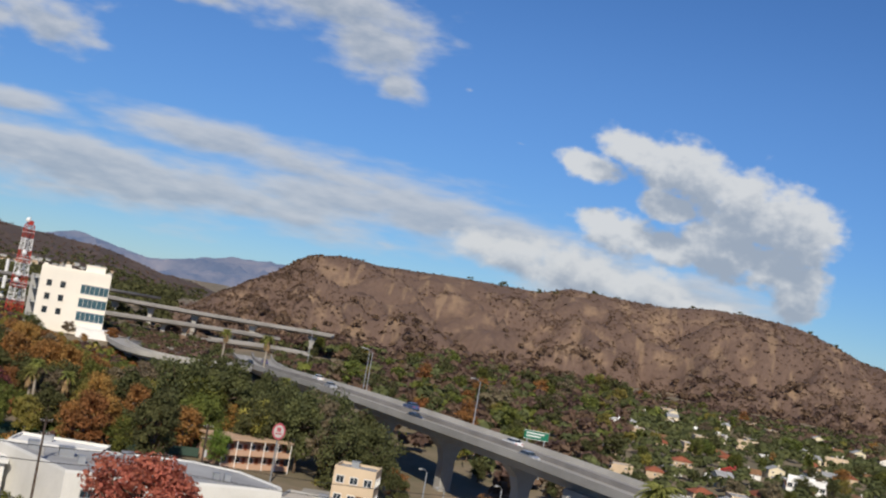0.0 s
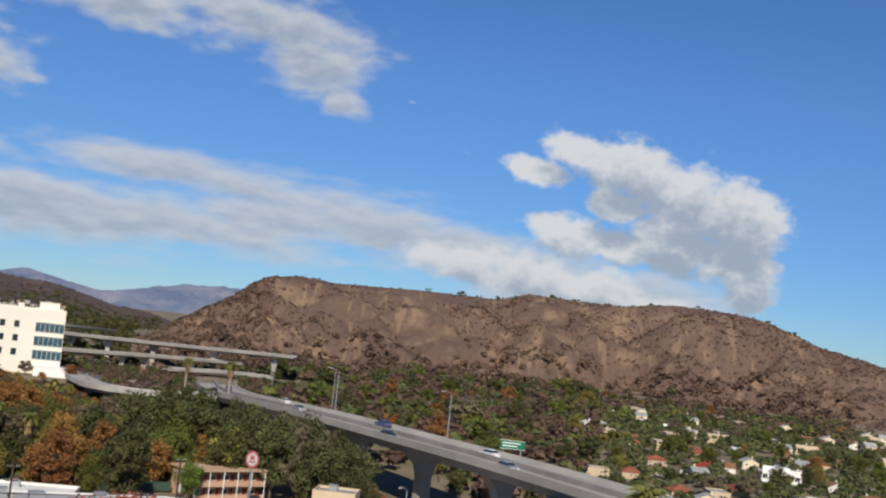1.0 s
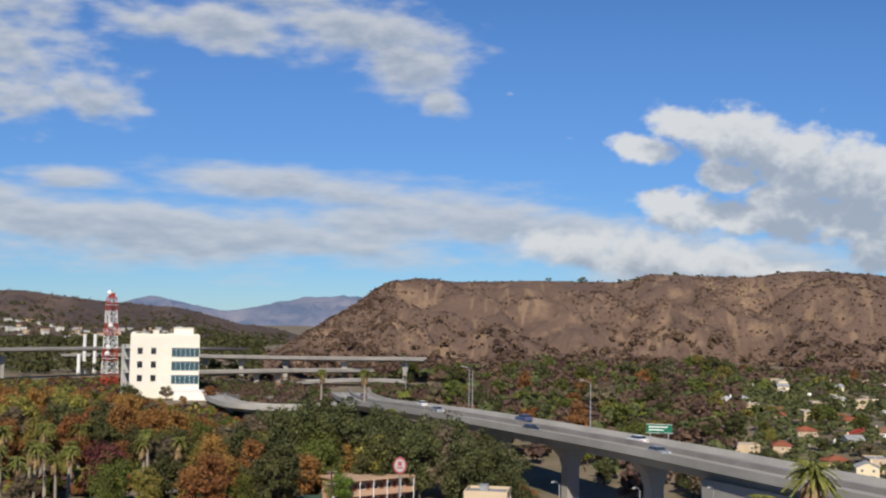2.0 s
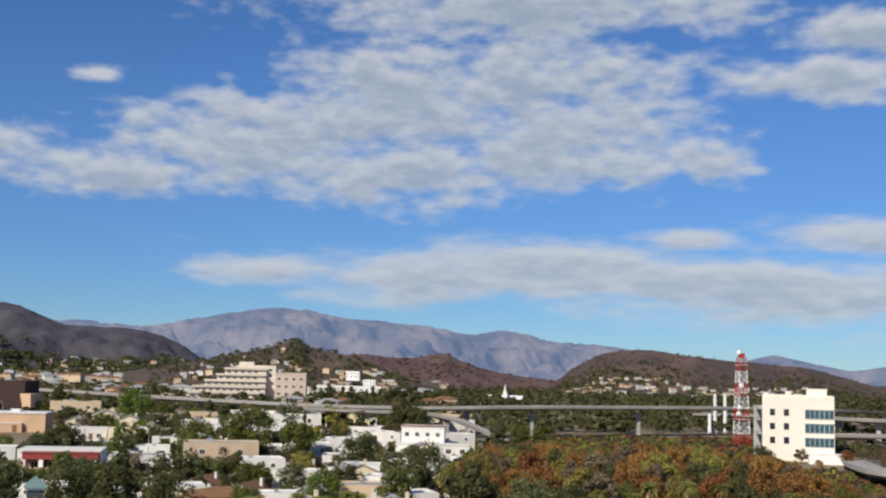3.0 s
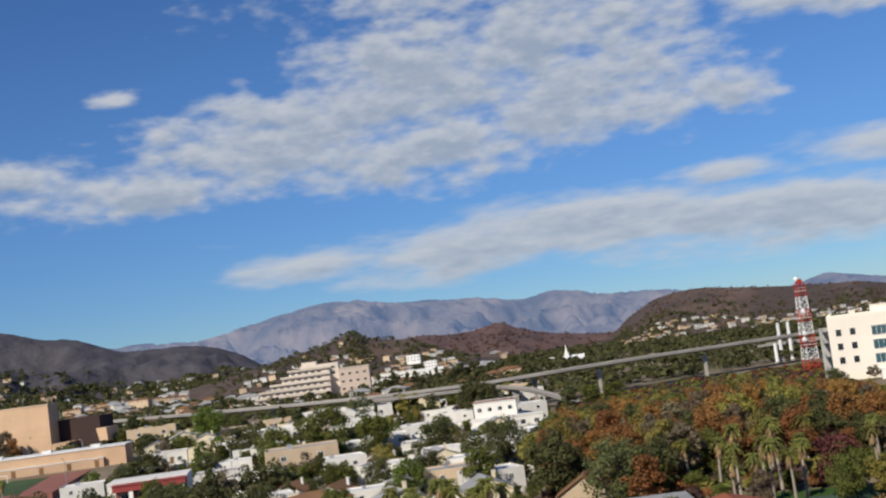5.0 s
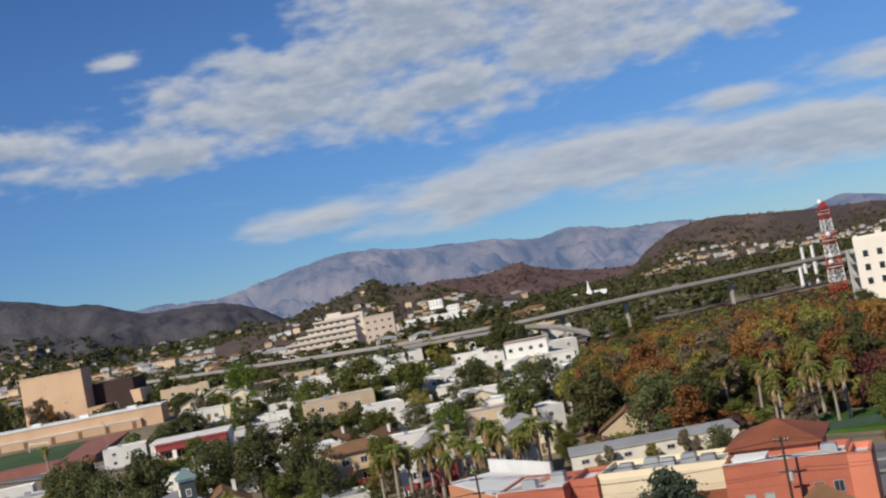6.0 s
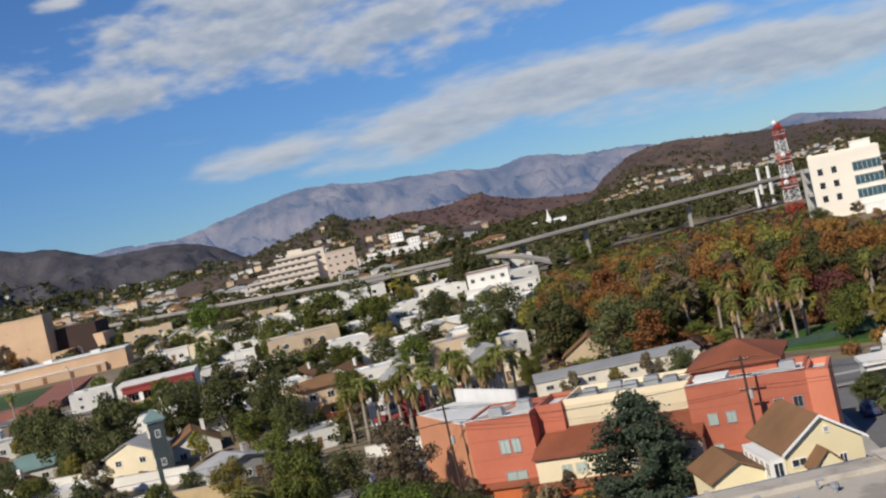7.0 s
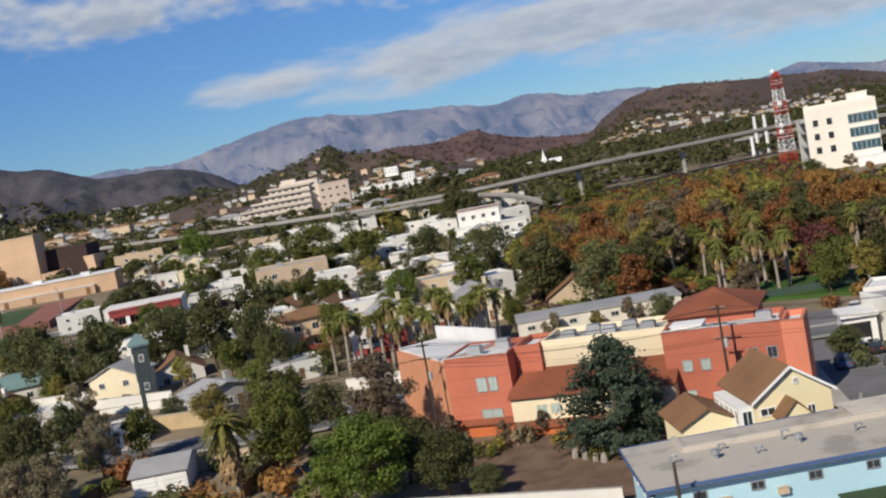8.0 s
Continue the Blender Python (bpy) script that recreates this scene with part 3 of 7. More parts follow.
side_root, side_path = deck("lower_ramp", [(-40, 420, 16.5), (-10, 404, 16.6), (8, 400, 16.4), (18, 397, 15.2), (26, 394, 12.6), (33, 391, 9.6), (40, 388, 6.6)], 5.5, 0.8, 40, "lower concrete freeway ramp branching off", m_side=CONC_D, lanes=2, rail=0.5)
for x, y, z in ((4, 401, 15.6), (10, 400, 15.5), (16.5, 397.5, 15.0)):
    pier(side_root, x, y, z, 10, 4, r=0.6)
# stacked interchange
top_root, top_path = deck("upper_ramp", [(120, 480, 15.5), (150, 455, 16.2), (164, 434, 16.4), (186, 409, 16.6), (200, 391, 17), (214, 379, 17.2), (222, 373, 17.2)], 9, 0.95, 40, "upper concrete ramp of the freeway interchange", m_side=CONC_D, lanes=2, rail=0.6)
for x, y in ((157, 445), (162, 437), (172, 425), (184, 411), (199, 392), (216, 377)):
    pier(top_root, x, y, 15.75, -40, 3.4, r=0.6)
mid_root, mid_path = deck("middle_ramp", [(130, 415, 11.4), (153, 406, 11.9), (180, 395, 12.6), (206, 383, 13)], 9, 0.9, 40, "middle concrete ramp of the freeway interchange", m_side=CONC_D, lanes=2, rail=0.6)
for x, y in ((168, 400), (175, 397), (190, 390)):
    pier(mid_root, x, y, 11.4, -25, 3.4, r=0.6)
low_root, low_path = deck("low_ramp", [(172, 384, 8.8), (191, 377, 9.8), (203, 372, 9.9), (211, 368, 9.6)], 8, 0.9, 30, "low concrete ramp of the freeway interchange", m_side=CONC_D, lanes=2, rail=0.6)
for x, y in ((196, 375), (210, 370)):
    pier(low_root, x, y, 8.6, -20, 4, r=0.6)
hook_root, hook_path = deck("hook_ramp", [(135, 350, 7.6), (127, 330, 8.2), (121, 306, 8.6), (119, 290, 8.8), (123, 277, 9.0), (132, 272, 9.2), (142, 276, 9.2)], 6, 1.2, 36, "pale concrete curved on-ramp", lanes=1)
for x, y in ((119.5, 298), (120.5, 281), (133, 272)):
    pier(hook_root, x, y, 7.8, 0, 3, r=0.5)
street("frontage_road", [(112, 395), (127, 377), (137, 357), (147, 340), (160, 325), (172, 312)], 12, "pale road climbing past the office block")

# ---------------------------------------------------------------- windows, shared by many buildings
W_FRAME, W_PANE = {}, {}


def window(parent, x, y, z, w, h, rz=0, frame_mat=None, label="", pane_mat=None):
    """Window with a proud frame and a recessed pane; the wall face looks along -y before the turn rz."""
    frame_mat = frame_mat or WHITE
    pane_mat = pane_mat or GLASS
    key = (round(w, 2), round(h, 2), frame_mat.name, pane_mat.name)
    if key not in W_FRAME:
        g, t, d = Geo(), 0.09, 0.07
        g.box(-w / 2, -d, -h / 2, -w / 2 + t, 0.02, h / 2).box(w / 2 - t, -d, -h / 2, w / 2, 0.02, h / 2)
        g.box(-w / 2 + t, -d, h / 2 - t, w / 2 - t, 0.02, h / 2).box(-w / 2 + t, -d - 0.04, -h / 2, w / 2 - t, 0.02, -h / 2 + t)
        g.box(-t / 3, -d * 0.8, -h / 2 + t, t / 3, 0.0, h / 2 - t)
        W_FRAME[key] = g.mesh("window_frame", frame_mat)
        W_PANE[key] = Geo().box(-w / 2 + t, -0.02, -h / 2 + t, w / 2 - t, 0.012, h / 2 - t).mesh("pane", pane_mat)
    ob = part("window", W_FRAME[key], None, parent, label, pose(x, y, z, 0, 0, rz))
    part("pane", W_PANE[key], None, ob)
    return ob


def wall_windows(parent, w, d, zs, nx, ny, ww=1.3, wh=1.2, sides="fblr", frame_mat=None):
    """Regular rows of windows on the faces of a w by d block centred at the origin."""
    for z in zs:
        for s in sides:
            n = nx if s in "fb" else ny
            span = w if s in "fb" else d
            for i in range(n):
                o = -span / 2 + span * (i + 0.5) / n
                if s == "f":
                    window(parent, o, -d / 2, z, ww, wh, 0, frame_mat)
                elif s == "b":
                    window(parent, -o, d / 2, z, ww, wh, 180, frame_mat)
                elif s == "l":
                    window(parent, -w / 2, -o, z, ww, wh, -90, frame_mat)
                else:
                    window(parent, w / 2, o, z, ww, wh, 90, frame_mat)


def gable_walls(w, d, z, rise, plinth=-2.0):
    g = Geo()
    hw, hd = w / 2, d / 2
    g.v += [(-hw, -hd, plinth), (hw, -hd, plinth), (hw, -hd, z), (0, -hd, z + rise), (-hw, -hd, z),
            (-hw, hd, plinth), (hw, hd, plinth), (hw, hd, z), (0, hd, z + rise), (-hw, hd, z)]
    g.f += [(0, 1, 2, 3, 4), (9, 8, 7, 6, 5), (1, 6, 7, 2), (5, 0, 4, 9), (2, 7, 8, 3), (3, 8, 9, 4)]
    return g


def house(m, w, d, storeys, roof, wall_mat, roof_mat, label, group="", rise=None, nx=3, ny=3, sides="fblr", door=True, win=True):
    """A dwelling: walls, roof, chimney or parapet, door and windows."""
    root = thing("house", m, label, "house", group)
    z = storeys * 2.8 + 0.3
    rise = rise or w * 0.22
    if roof == "gable":
        part("wall", gable_walls(w, d, z, rise), wall_mat, root)
        part("roof", Geo().gable(w, d, z, rise), roof_mat, root)
        part("chimney", Geo().box(w * 0.2, d * 0.15, z, w * 0.2 + 0.7, d * 0.15 + 0.9, z + rise + 0.7).box(w * 0.2 - 0.06, d * 0.15 - 0.06, z + rise + 0.7, w * 0.2 + 0.76, d * 0.15 + 0.96, z + rise + 0.85), wall_mat, root)
    elif roof == "hip":
        part("wall", Geo().box(-w / 2, -d / 2, -2, w / 2, d / 2, z), wall_mat, root)
        part("roof", Geo().hip(w, d, z, rise), roof_mat, root)
    else:
        g = Geo().box(-w / 2, -d / 2, -2, w / 2, d / 2, z)
        for a in ((-w / 2, -d / 2, w / 2, -d / 2 + 0.25), (-w / 2, d / 2 - 0.25, w / 2, d / 2), (-w / 2, -d / 2 + 0.25, -w / 2 + 0.25, d / 2 - 0.25), (w / 2 - 0.25, -d / 2 + 0.25, w / 2, d / 2 - 0.25)):
            g.box(a[0], a[1], z, a[2], a[3], z + 0.45)
        part("wall", g, wall_mat, root)
        part("roof", Geo().box(-w / 2 + 0.25, -d / 2 + 0.25, z, w / 2 - 0.25, d / 2 - 0.25, z + 0.08), roof_mat, root)
        part("roof_vent", Geo().box(-w * 0.2, d * 0.1, z + 0.08, -w * 0.2 + 1.2, d * 0.1 + 1.0, z + 0.9).box(-w * 0.2 - 0.1, d * 0.1 - 0.1, z + 0.9, -w * 0.2 + 1.3, d * 0.1 + 1.1, z + 1.0), STEEL, root)
    if win:
        wall_windows(root, w, d, [1.6 + 2.8 * s for s in range(storeys)], nx, ny, sides=sides)
    if door:
        part("door", Geo().box(w * 0.12, -d / 2 - 0.06, 0.05, w * 0.12 + 0.95, -d / 2 + 0.02, 2.1).box(w * 0.12 - 0.1, -d / 2 - 0.09, 2.1, w * 0.12 + 1.05, -d / 2 + 0.02, 2.22), ROOF_BR, root)
    return root


# ---------------------------------------------------------------- white office block beside the tower
def office():
    """Plan: front-left corner at the origin, front along +x, depth along +y."""
    gz = 6.6
    root = thing("office_block", pose(109.5, 356.5, gz, 0, 0, -17), "cream-white four-storey office block with dark ribbon windows", "office building")
    W, D, Z = 20.5, 16.0, 18.6
    part("wall", Geo().box(0, 0, -3, W, D, Z), mat("office cream plaster", (0.86, 0.79, 0.68), var=0.06), root)
    g = Geo()
    for a in ((0, 0, W, 0.3), (0, D - 0.3, W, D), (0, 0.3, 0.3, D - 0.3), (W - 0.3, 0.3, W, D - 0.3)):
        g.box(a[0], a[1], Z, a[2], a[3], Z + 0.7)
    part("parapet", g, MATS["office cream plaster"], root)
    part("roof_house", Geo().box(12.8, 2.0, Z, 18.5, 9, Z + 2.6).box(12.6, 1.8, Z + 2.6, 18.7, 9.2, Z + 2.8), MATS["office cream plaster"], root)
    part("roof_house", Geo().box(6.6, 3.5, Z, 8.4, 6, Z + 1.8).box(6.5, 3.4, Z + 1.8, 8.5, 6.1, Z + 1.95), MATS["office cream plaster"], root)
    part("roof_house", Geo().box(0.4, 4, Z, 1.5, 6, Z + 1.3).box(0.3, 3.9, Z + 1.3, 1.6, 6.1, Z + 1.4), MATS["office cream plaster"], root)
    for z in (5.2, 9.3, 13.4):
        for x in (2.9, 6.9):
            window(root, x, 0, z + 0.9, 1.5, 1.9, 0, DARK)
    # ribbon glazing on the right part of the front
    for z in (4.3, 8.4, 12.5):
        rib = part("ribbon_window", Geo().box(12.2, -0.12, z, W - 0.1, 0.02, z + 0.18).box(12.2, -0.12, z + 2.6, W - 0.1, 0.02, z + 2.8), STEEL, root)
        for i in range(6):
            x0 = 12.2 + i * (W - 12.3) / 6
            part("pane", Geo().box(x0 + 0.05, -0.06, z + 0.18, x0 + (W - 12.3) / 6 - 0.05, 0.03, z + 2.6), mat("blue tinted glass", (0.05, 0.11, 0.14), rough=0.12, bump=0, spec=0.8), rib)
        part("spandrel_band", Geo().box(12.0, -0.3, z + 2.9, W, 0.02, z + 3.15), MATS["office cream plaster"], root)
    for i in range(5):
        window(root, 13.2 + i * 1.5, 0, 1.6, 0.9, 0.9, 0, DARK)
    for z in (3.5, 7.6, 11.7, 15.0):
        part("side_balcony", Geo().box(-1.9, 1.0, z, 0, 6, z + 0.25).box(-1.9, 1.0, z + 0.25, -1.75, 6, z + 1.1), STEEL, root)
    part("stair_tower", Geo().box(-2.6, 6.2, -3, -0.02, 11, 15.8).box(-2.7, 6.1, 15.8, 0.0, 11.1, 16.0), STUCCO_G, root)
    part("annex", Geo().box(13, -6.5, -3, 24, -0.02, 2.4).box(12.9, -6.6, 2.4, 24.1, -0.02, 2.7), WHITE, root)
    return root


office()


def lattice_tower():
    gz = 8.6
    root = thing("lattice_tower", pose(112.2, 388.3, gz, 0, 0, 12), "red and white painted steel lattice tower", "radio tower")
    H, bands = 28.6, 7
    half = lambda z: 2.05 * (1 - z / H) + 1.15 * (z / H)
    for i in range(bands):
        z0, z1 = H * i / bands, H * (i + 1) / bands
        m = T_RED if i % 2 == 0 else T_WHITE
        g = Geo()
        n = 2
        for k in range(n):
            a, b = z0 + (z1 - z0) * k / n, z0 + (z1 - z0) * (k + 1) / n
            A, B = half(a), half(b)
            for sx, sy in ((-1, -1), (1, -1), (1, 1), (-1, 1)):
                g.tube([(sx * A, sy * A, a), (sx * B, sy * B, b)], [0.15, 0.15], 5)
            cs = [(-1, -1), (1, -1), (1, 1), (-1, 1)]
            for j in range(4):
                p, q = cs[j], cs[(j + 1) % 4]
                g.tube([(p[0] * A, p[1] * A, a), (q[0] * B, q[1] * B, b)], [0.075, 0.075], 4)
                g.tube([(q[0] * A, q[1] * A, a), (p[0] * B, p[1] * B, b)], [0.075, 0.075], 4)
                g.tube([(p[0] * A, p[1] * A, a), (q[0] * A, q[1] * A, a)], [0.075, 0.075], 4)
        part("lattice_section", g, m, root, "red painted section" if i % 2 == 0 else "white painted section")
    for z in (8.7, 17.4, 26.2):
        h = half(z) + 0.25
        part("platform", Geo().box(-h, -h, z, h, h, z + 0.15).box(-h, -h, z + 1.0, h, -h + 0.08, z + 1.1).box(-h, h - 0.08, z + 1.0, h, h, z + 1.1), T_WHITE, root)
    part("top_box", Geo().box(-1.2, -1.2, H, 1.2, 1.2, H + 0.25).box(-0.8, -0.8, H + 0.25, 0.8, 0.8, H + 1.5), T_RED, root)
    part("dish_antenna", Geo().tube([(-0.9, -0.2, H + 1.6), (-0.9, -0.5, H + 1.6), (-0.9, -0.9, H + 1.6)], [0.9, 0.8, 0.3], 10), T_WHITE, root)
    part("antenna_mast", Geo().tube([(0, 0, H), (0, 0, H + 3.0)], [0.12, 0.06], 5), STEEL, root)
    for i, z in enumerate((10.5, 12.5, 19.5)):
        part("dish_antenna", Geo().tube([(-half(z) - 0.3 + i * 0.4, -half(z) - 0.2, z), (-half(z) - 0.3 + i * 0.4, -half(z) - 0.9, z)], [0.9, 0.5], 10), T_WHITE, root)


lattice_tower()
for x, y, h in ((119.5, 458, 12), (122.6, 462, 24), (126.5, 462, 24)):
    r = thing("white_mast", on_ground(x, y), "tall plain white cylindrical mast", "mast", "white masts")
    part("shaft", Geo().tube([(0, 0, -1), (0, 0, h * 0.62), (0, 0, h * 0.62 + 0.05)], [0.75, 0.62, 0.55], 10), T_WHITE, r)
    part("base_collar", Geo().tube([(0, 0, -0.5), (0, 0, 0.6)], [1.0, 0.95], 10), CONC, r)


# ---------------------------------------------------------------- hospital
def hospital():
    root = thing("hospital", pose(-113, 643, 12.5, 0, 0, 3), "terraced beige concrete hospital with balconies", "hospital")
    B = mat("hospital beige concrete", (0.66, 0.58, 0.49), var=0.1)
    part("tower_wing", Geo().box(24, 6, -4, 45, 22, 18.2).box(25, 8, 18.2, 33, 18, 20.0), B, root)
    part("east_wing", Geo().box(45, 3, -4, 61.5, 24, 14.2).box(44.8, 2.8, 14.2, 61.7, 24.2, 14.6), mat("hospital tan concrete", (0.58, 0.47, 0.39), var=0.1), root)
    for i, (x0, z0) in enumerate(((0, 0), (2, 3.2), (8, 6.4), (14, 9.6), (18, 12.8))):
        y0 = -4 + i * 2.0
        t = part("terrace", Geo().box(x0, y0, z0 - 4 if i == 0 else z0, 40, 14, z0 + 2.9), B, root)
        part("ledge", Geo().box(x0 - 0.6, y0 - 1.2, z0 + 2.9, 40.5, 14, z0 + 3.2).box(x0 - 0.6, y0 - 1.2, z0 + 3.2, 40.5, y0 - 1.0, z0 + 4.0), mat("pale hospital ledge", (0.64, 0.56, 0.47), var=0.1), t)
        for k in range(int((38 - x0) / 3.6)):
            part("pane", Geo().box(x0 + 1.2 + 3.6 * k, y0 - 0.05, z0 + 1.2, x0 + 3.2 + 3.6 * k, y0 + 0.02, z0 + 2.2), mat("grey hospital glazing", (0.16, 0.16, 0.17), rough=0.2, bump=0), t)
    for z in (11.4, 14.6):
        for k in range(5):
            window(root, 26 + 4 * k, 6, z + 1.2, 2.2, 1.2, 0, STUCCO_G)
    for z in (2, 6, 10):
        for k in range(4):
            window(root, 47 + 4 * k, 3, z + 1.2, 1.6, 1.2, 0, STUCCO_G)


hospital()


def church():
    root = thing("church", pose(62, 719, 11.0, 0, 0, -5), "white church with a slender spire", "church")
    part("nave", gable_walls(9, 20, 2.6, 2.4), WHITE, root, "", Matrix.Rotation(radians(90), 4, "Z"))
    part("nave_roof", Geo().gable(9, 20, 2.6, 2.4), ROOF_WH, root, "", Matrix.Rotation(radians(90), 4, "Z"))
    part("steeple", Geo().box(-1.3, -6, -2, 1.3, -3.4, 6.2).box(-1.5, -6.2, 6.2, 1.5, -3.2, 6.5), WHITE, root)
    part("spire", Geo().tube([(0, -4.7, 6.5), (0, -4.7, 8.2), (0, -4.7, 12.0)], [1.2, 0.7, 0.05], 8), WHITE, root, "white pointed spire")
    for k in range(5):
        window(root, -8 + 4 * k, -4.5, 1.4, 0.9, 1.6, 0, WHITE)


church()


# ---------------------------------------------------------------- school theatre, long wall and sports field
def theatre():
    root = thing("theatre", pose(-168.2, 445.7, 12.2, 0, 0, -4), "windowless peach stucco stage tower with a lower wing", "theatre")
    P = STUCCO_P
    part("stage_tower", Geo().box(-12.3, 0, -5, 12.3, 9, 17.6), P, root)
    part("coping", Geo().box(-12.5, -0.2, 17.6, 12.5, 0.3, 18.0).box(-12.5, 0.3, 17.6, -12.0, 9.2, 18.0).box(12.0, 0.3, 17.6, 12.5, 9.2, 18.0), STUCCO_B, root)
    # the wing's shade is put into its near-black brown colour
    part("side_wing", Geo().box(12.32, 7.95, -5, 28.5, 22, 10.6).box(12.32, 7.9, 10.6, 28.6, 22.1, 11.0), mat("dark brown plaster", (0.060, 0.036, 0.032), var=0.15), root)
    g = Geo()
    g.v += [(30.0, 6, -5), (32.0, 6, -5), (31.5, 6, 6.4), (27.5, 6, 6.4), (30.0, 18, -5), (32.0, 18, -5), (31.5, 18, 6.4), (27.5, 18, 6.4)]
    g.f += [(0, 1, 2, 3), (7, 6, 5, 4), (1, 5, 6, 2), (4, 0, 3, 7), (3, 2, 6, 7)]
    part("slanted_fin", g, P, root)
    part("entry_block", Geo().box(12.5, 0, -5, 19, 7.9, 2.6).box(12.4, -0.1, 2.6, 19.1, 7.95, 2.9), P, root)
    for x, z in ((-9, 8), (-3, 13), (4, 6)):
        part("wall_vent", Geo().box(x, -0.1, z, x + 0.8, 0.02, z + 0.8).box(x + 0.1, -0.14, z + 0.1, x + 0.7, -0.1, z + 0.2), STUCCO_B, root)


theatre()


def gym_wall():
    root = thing("long_school_building", pose(-140, 393, 8.2, 0, 0, 5), "long low peach school building with a flat roof", "school building")
    part("wall", Geo().box(-70, 0, -3, 26, 12, 5.6), STUCCO_P, root)
    part("roof", Geo().box(-70.3, -0.3, 5.6, 26.3, 12.3, 6.0), ROOF_WH, root)
    for k in range(9):
        part("door", Geo().box(-56 + 9.0 * k, -1.68, -0.3, -54.6 + 9.0 * k, -1.58, 1.8).box(-56.1 + 9.0 * k, -1.7, 1.8, -54.5 + 9.0 * k, -1.58, 1.9), ROOF_BR, root)
    part("lower_range", Geo().box(-70, -1.6, -3, 19, -0.02, 2.4), STUCCO_P, root)
    part("ledge", Geo().box(-70.1, -1.75, 2.4, 19.1, -0.02, 2.65), ROOF_WH, root, "pale ledge")
    for k in range(5):
        part("roof_vent", Geo().box(-50 + 16 * k, 4, 6.0, -47 + 16 * k, 6, 6.8).box(-50.1 + 16 * k, 3.9, 6.8, -46.9 + 16 * k, 6.1, 6.9), WHITE, root)


gym_wall()
setting("running_track", Geo().prism([(-215, 300), (-112, 318), (-124, 392), (-228, 410)], 5.2, 8.3 - 0.6), mat("red running track", (0.30, 0.125, 0.095), var=0.2, rand=0), "worn red running track", "track")
setting("sports_field", Geo().prism([(-215, 312), (-124, 326), (-134, 378), (-226, 394)], 5.2, 7.76), mat("green turf", (0.06, 0.105, 0.035), var=0.3, coarse=0.05, rand=0), "green turf sports field", "field")


def goal(m):
    root = thing("football_goal", m, "white tubular goal frame with a net", "goal")
    for x in (-3.6, 3.6):
        part("post", Geo().tube([(x, 0, 0), (x, 0, 2.4)], [0.1, 0.1], 6), WHITE, root)
    part("crossbar", Geo().tube([(-3.6, 0, 2.4), (3.6, 0, 2.4)], [0.1, 0.1], 6), WHITE, root)
    g = Geo()
    for k in range(9):
        g.tube([(-3.6 + 0.9 * k, 0, 2.4), (-3.6 + 0.9 * k, 1.8, 0)], [0.03, 0.03], 3)
    part("net", g, WHITE, root)


goal(pose(-148, 372, 7.76, 0, 0, -15))


# ---------------------------------------------------------------- red and cream community building
BLIND = mat("window with pale blinds", (0.42, 0.50, 0.47), rough=0.25, var=0.15, bump=0, spec=0.6)


def apron(x0, x1, y0, y1, z0, z1):
    """Narrow lean-to roof against a wall facing -y."""
    g = Geo()
    g.v += [(x0, y0, z0), (x1, y0, z0), (x1, y1, z1), (x0, y1, z1), (x0, y0, z0 - 0.15), (x1, y0, z0 - 0.15), (x1, y1, z0 - 0.15), (x0, y1, z0 - 0.15)]
    g.f += [(0, 1, 2, 3), (4, 5, 1, 0), (5, 6, 2, 1), (7, 4, 0, 3), (7, 6, 5, 4)]
    return g


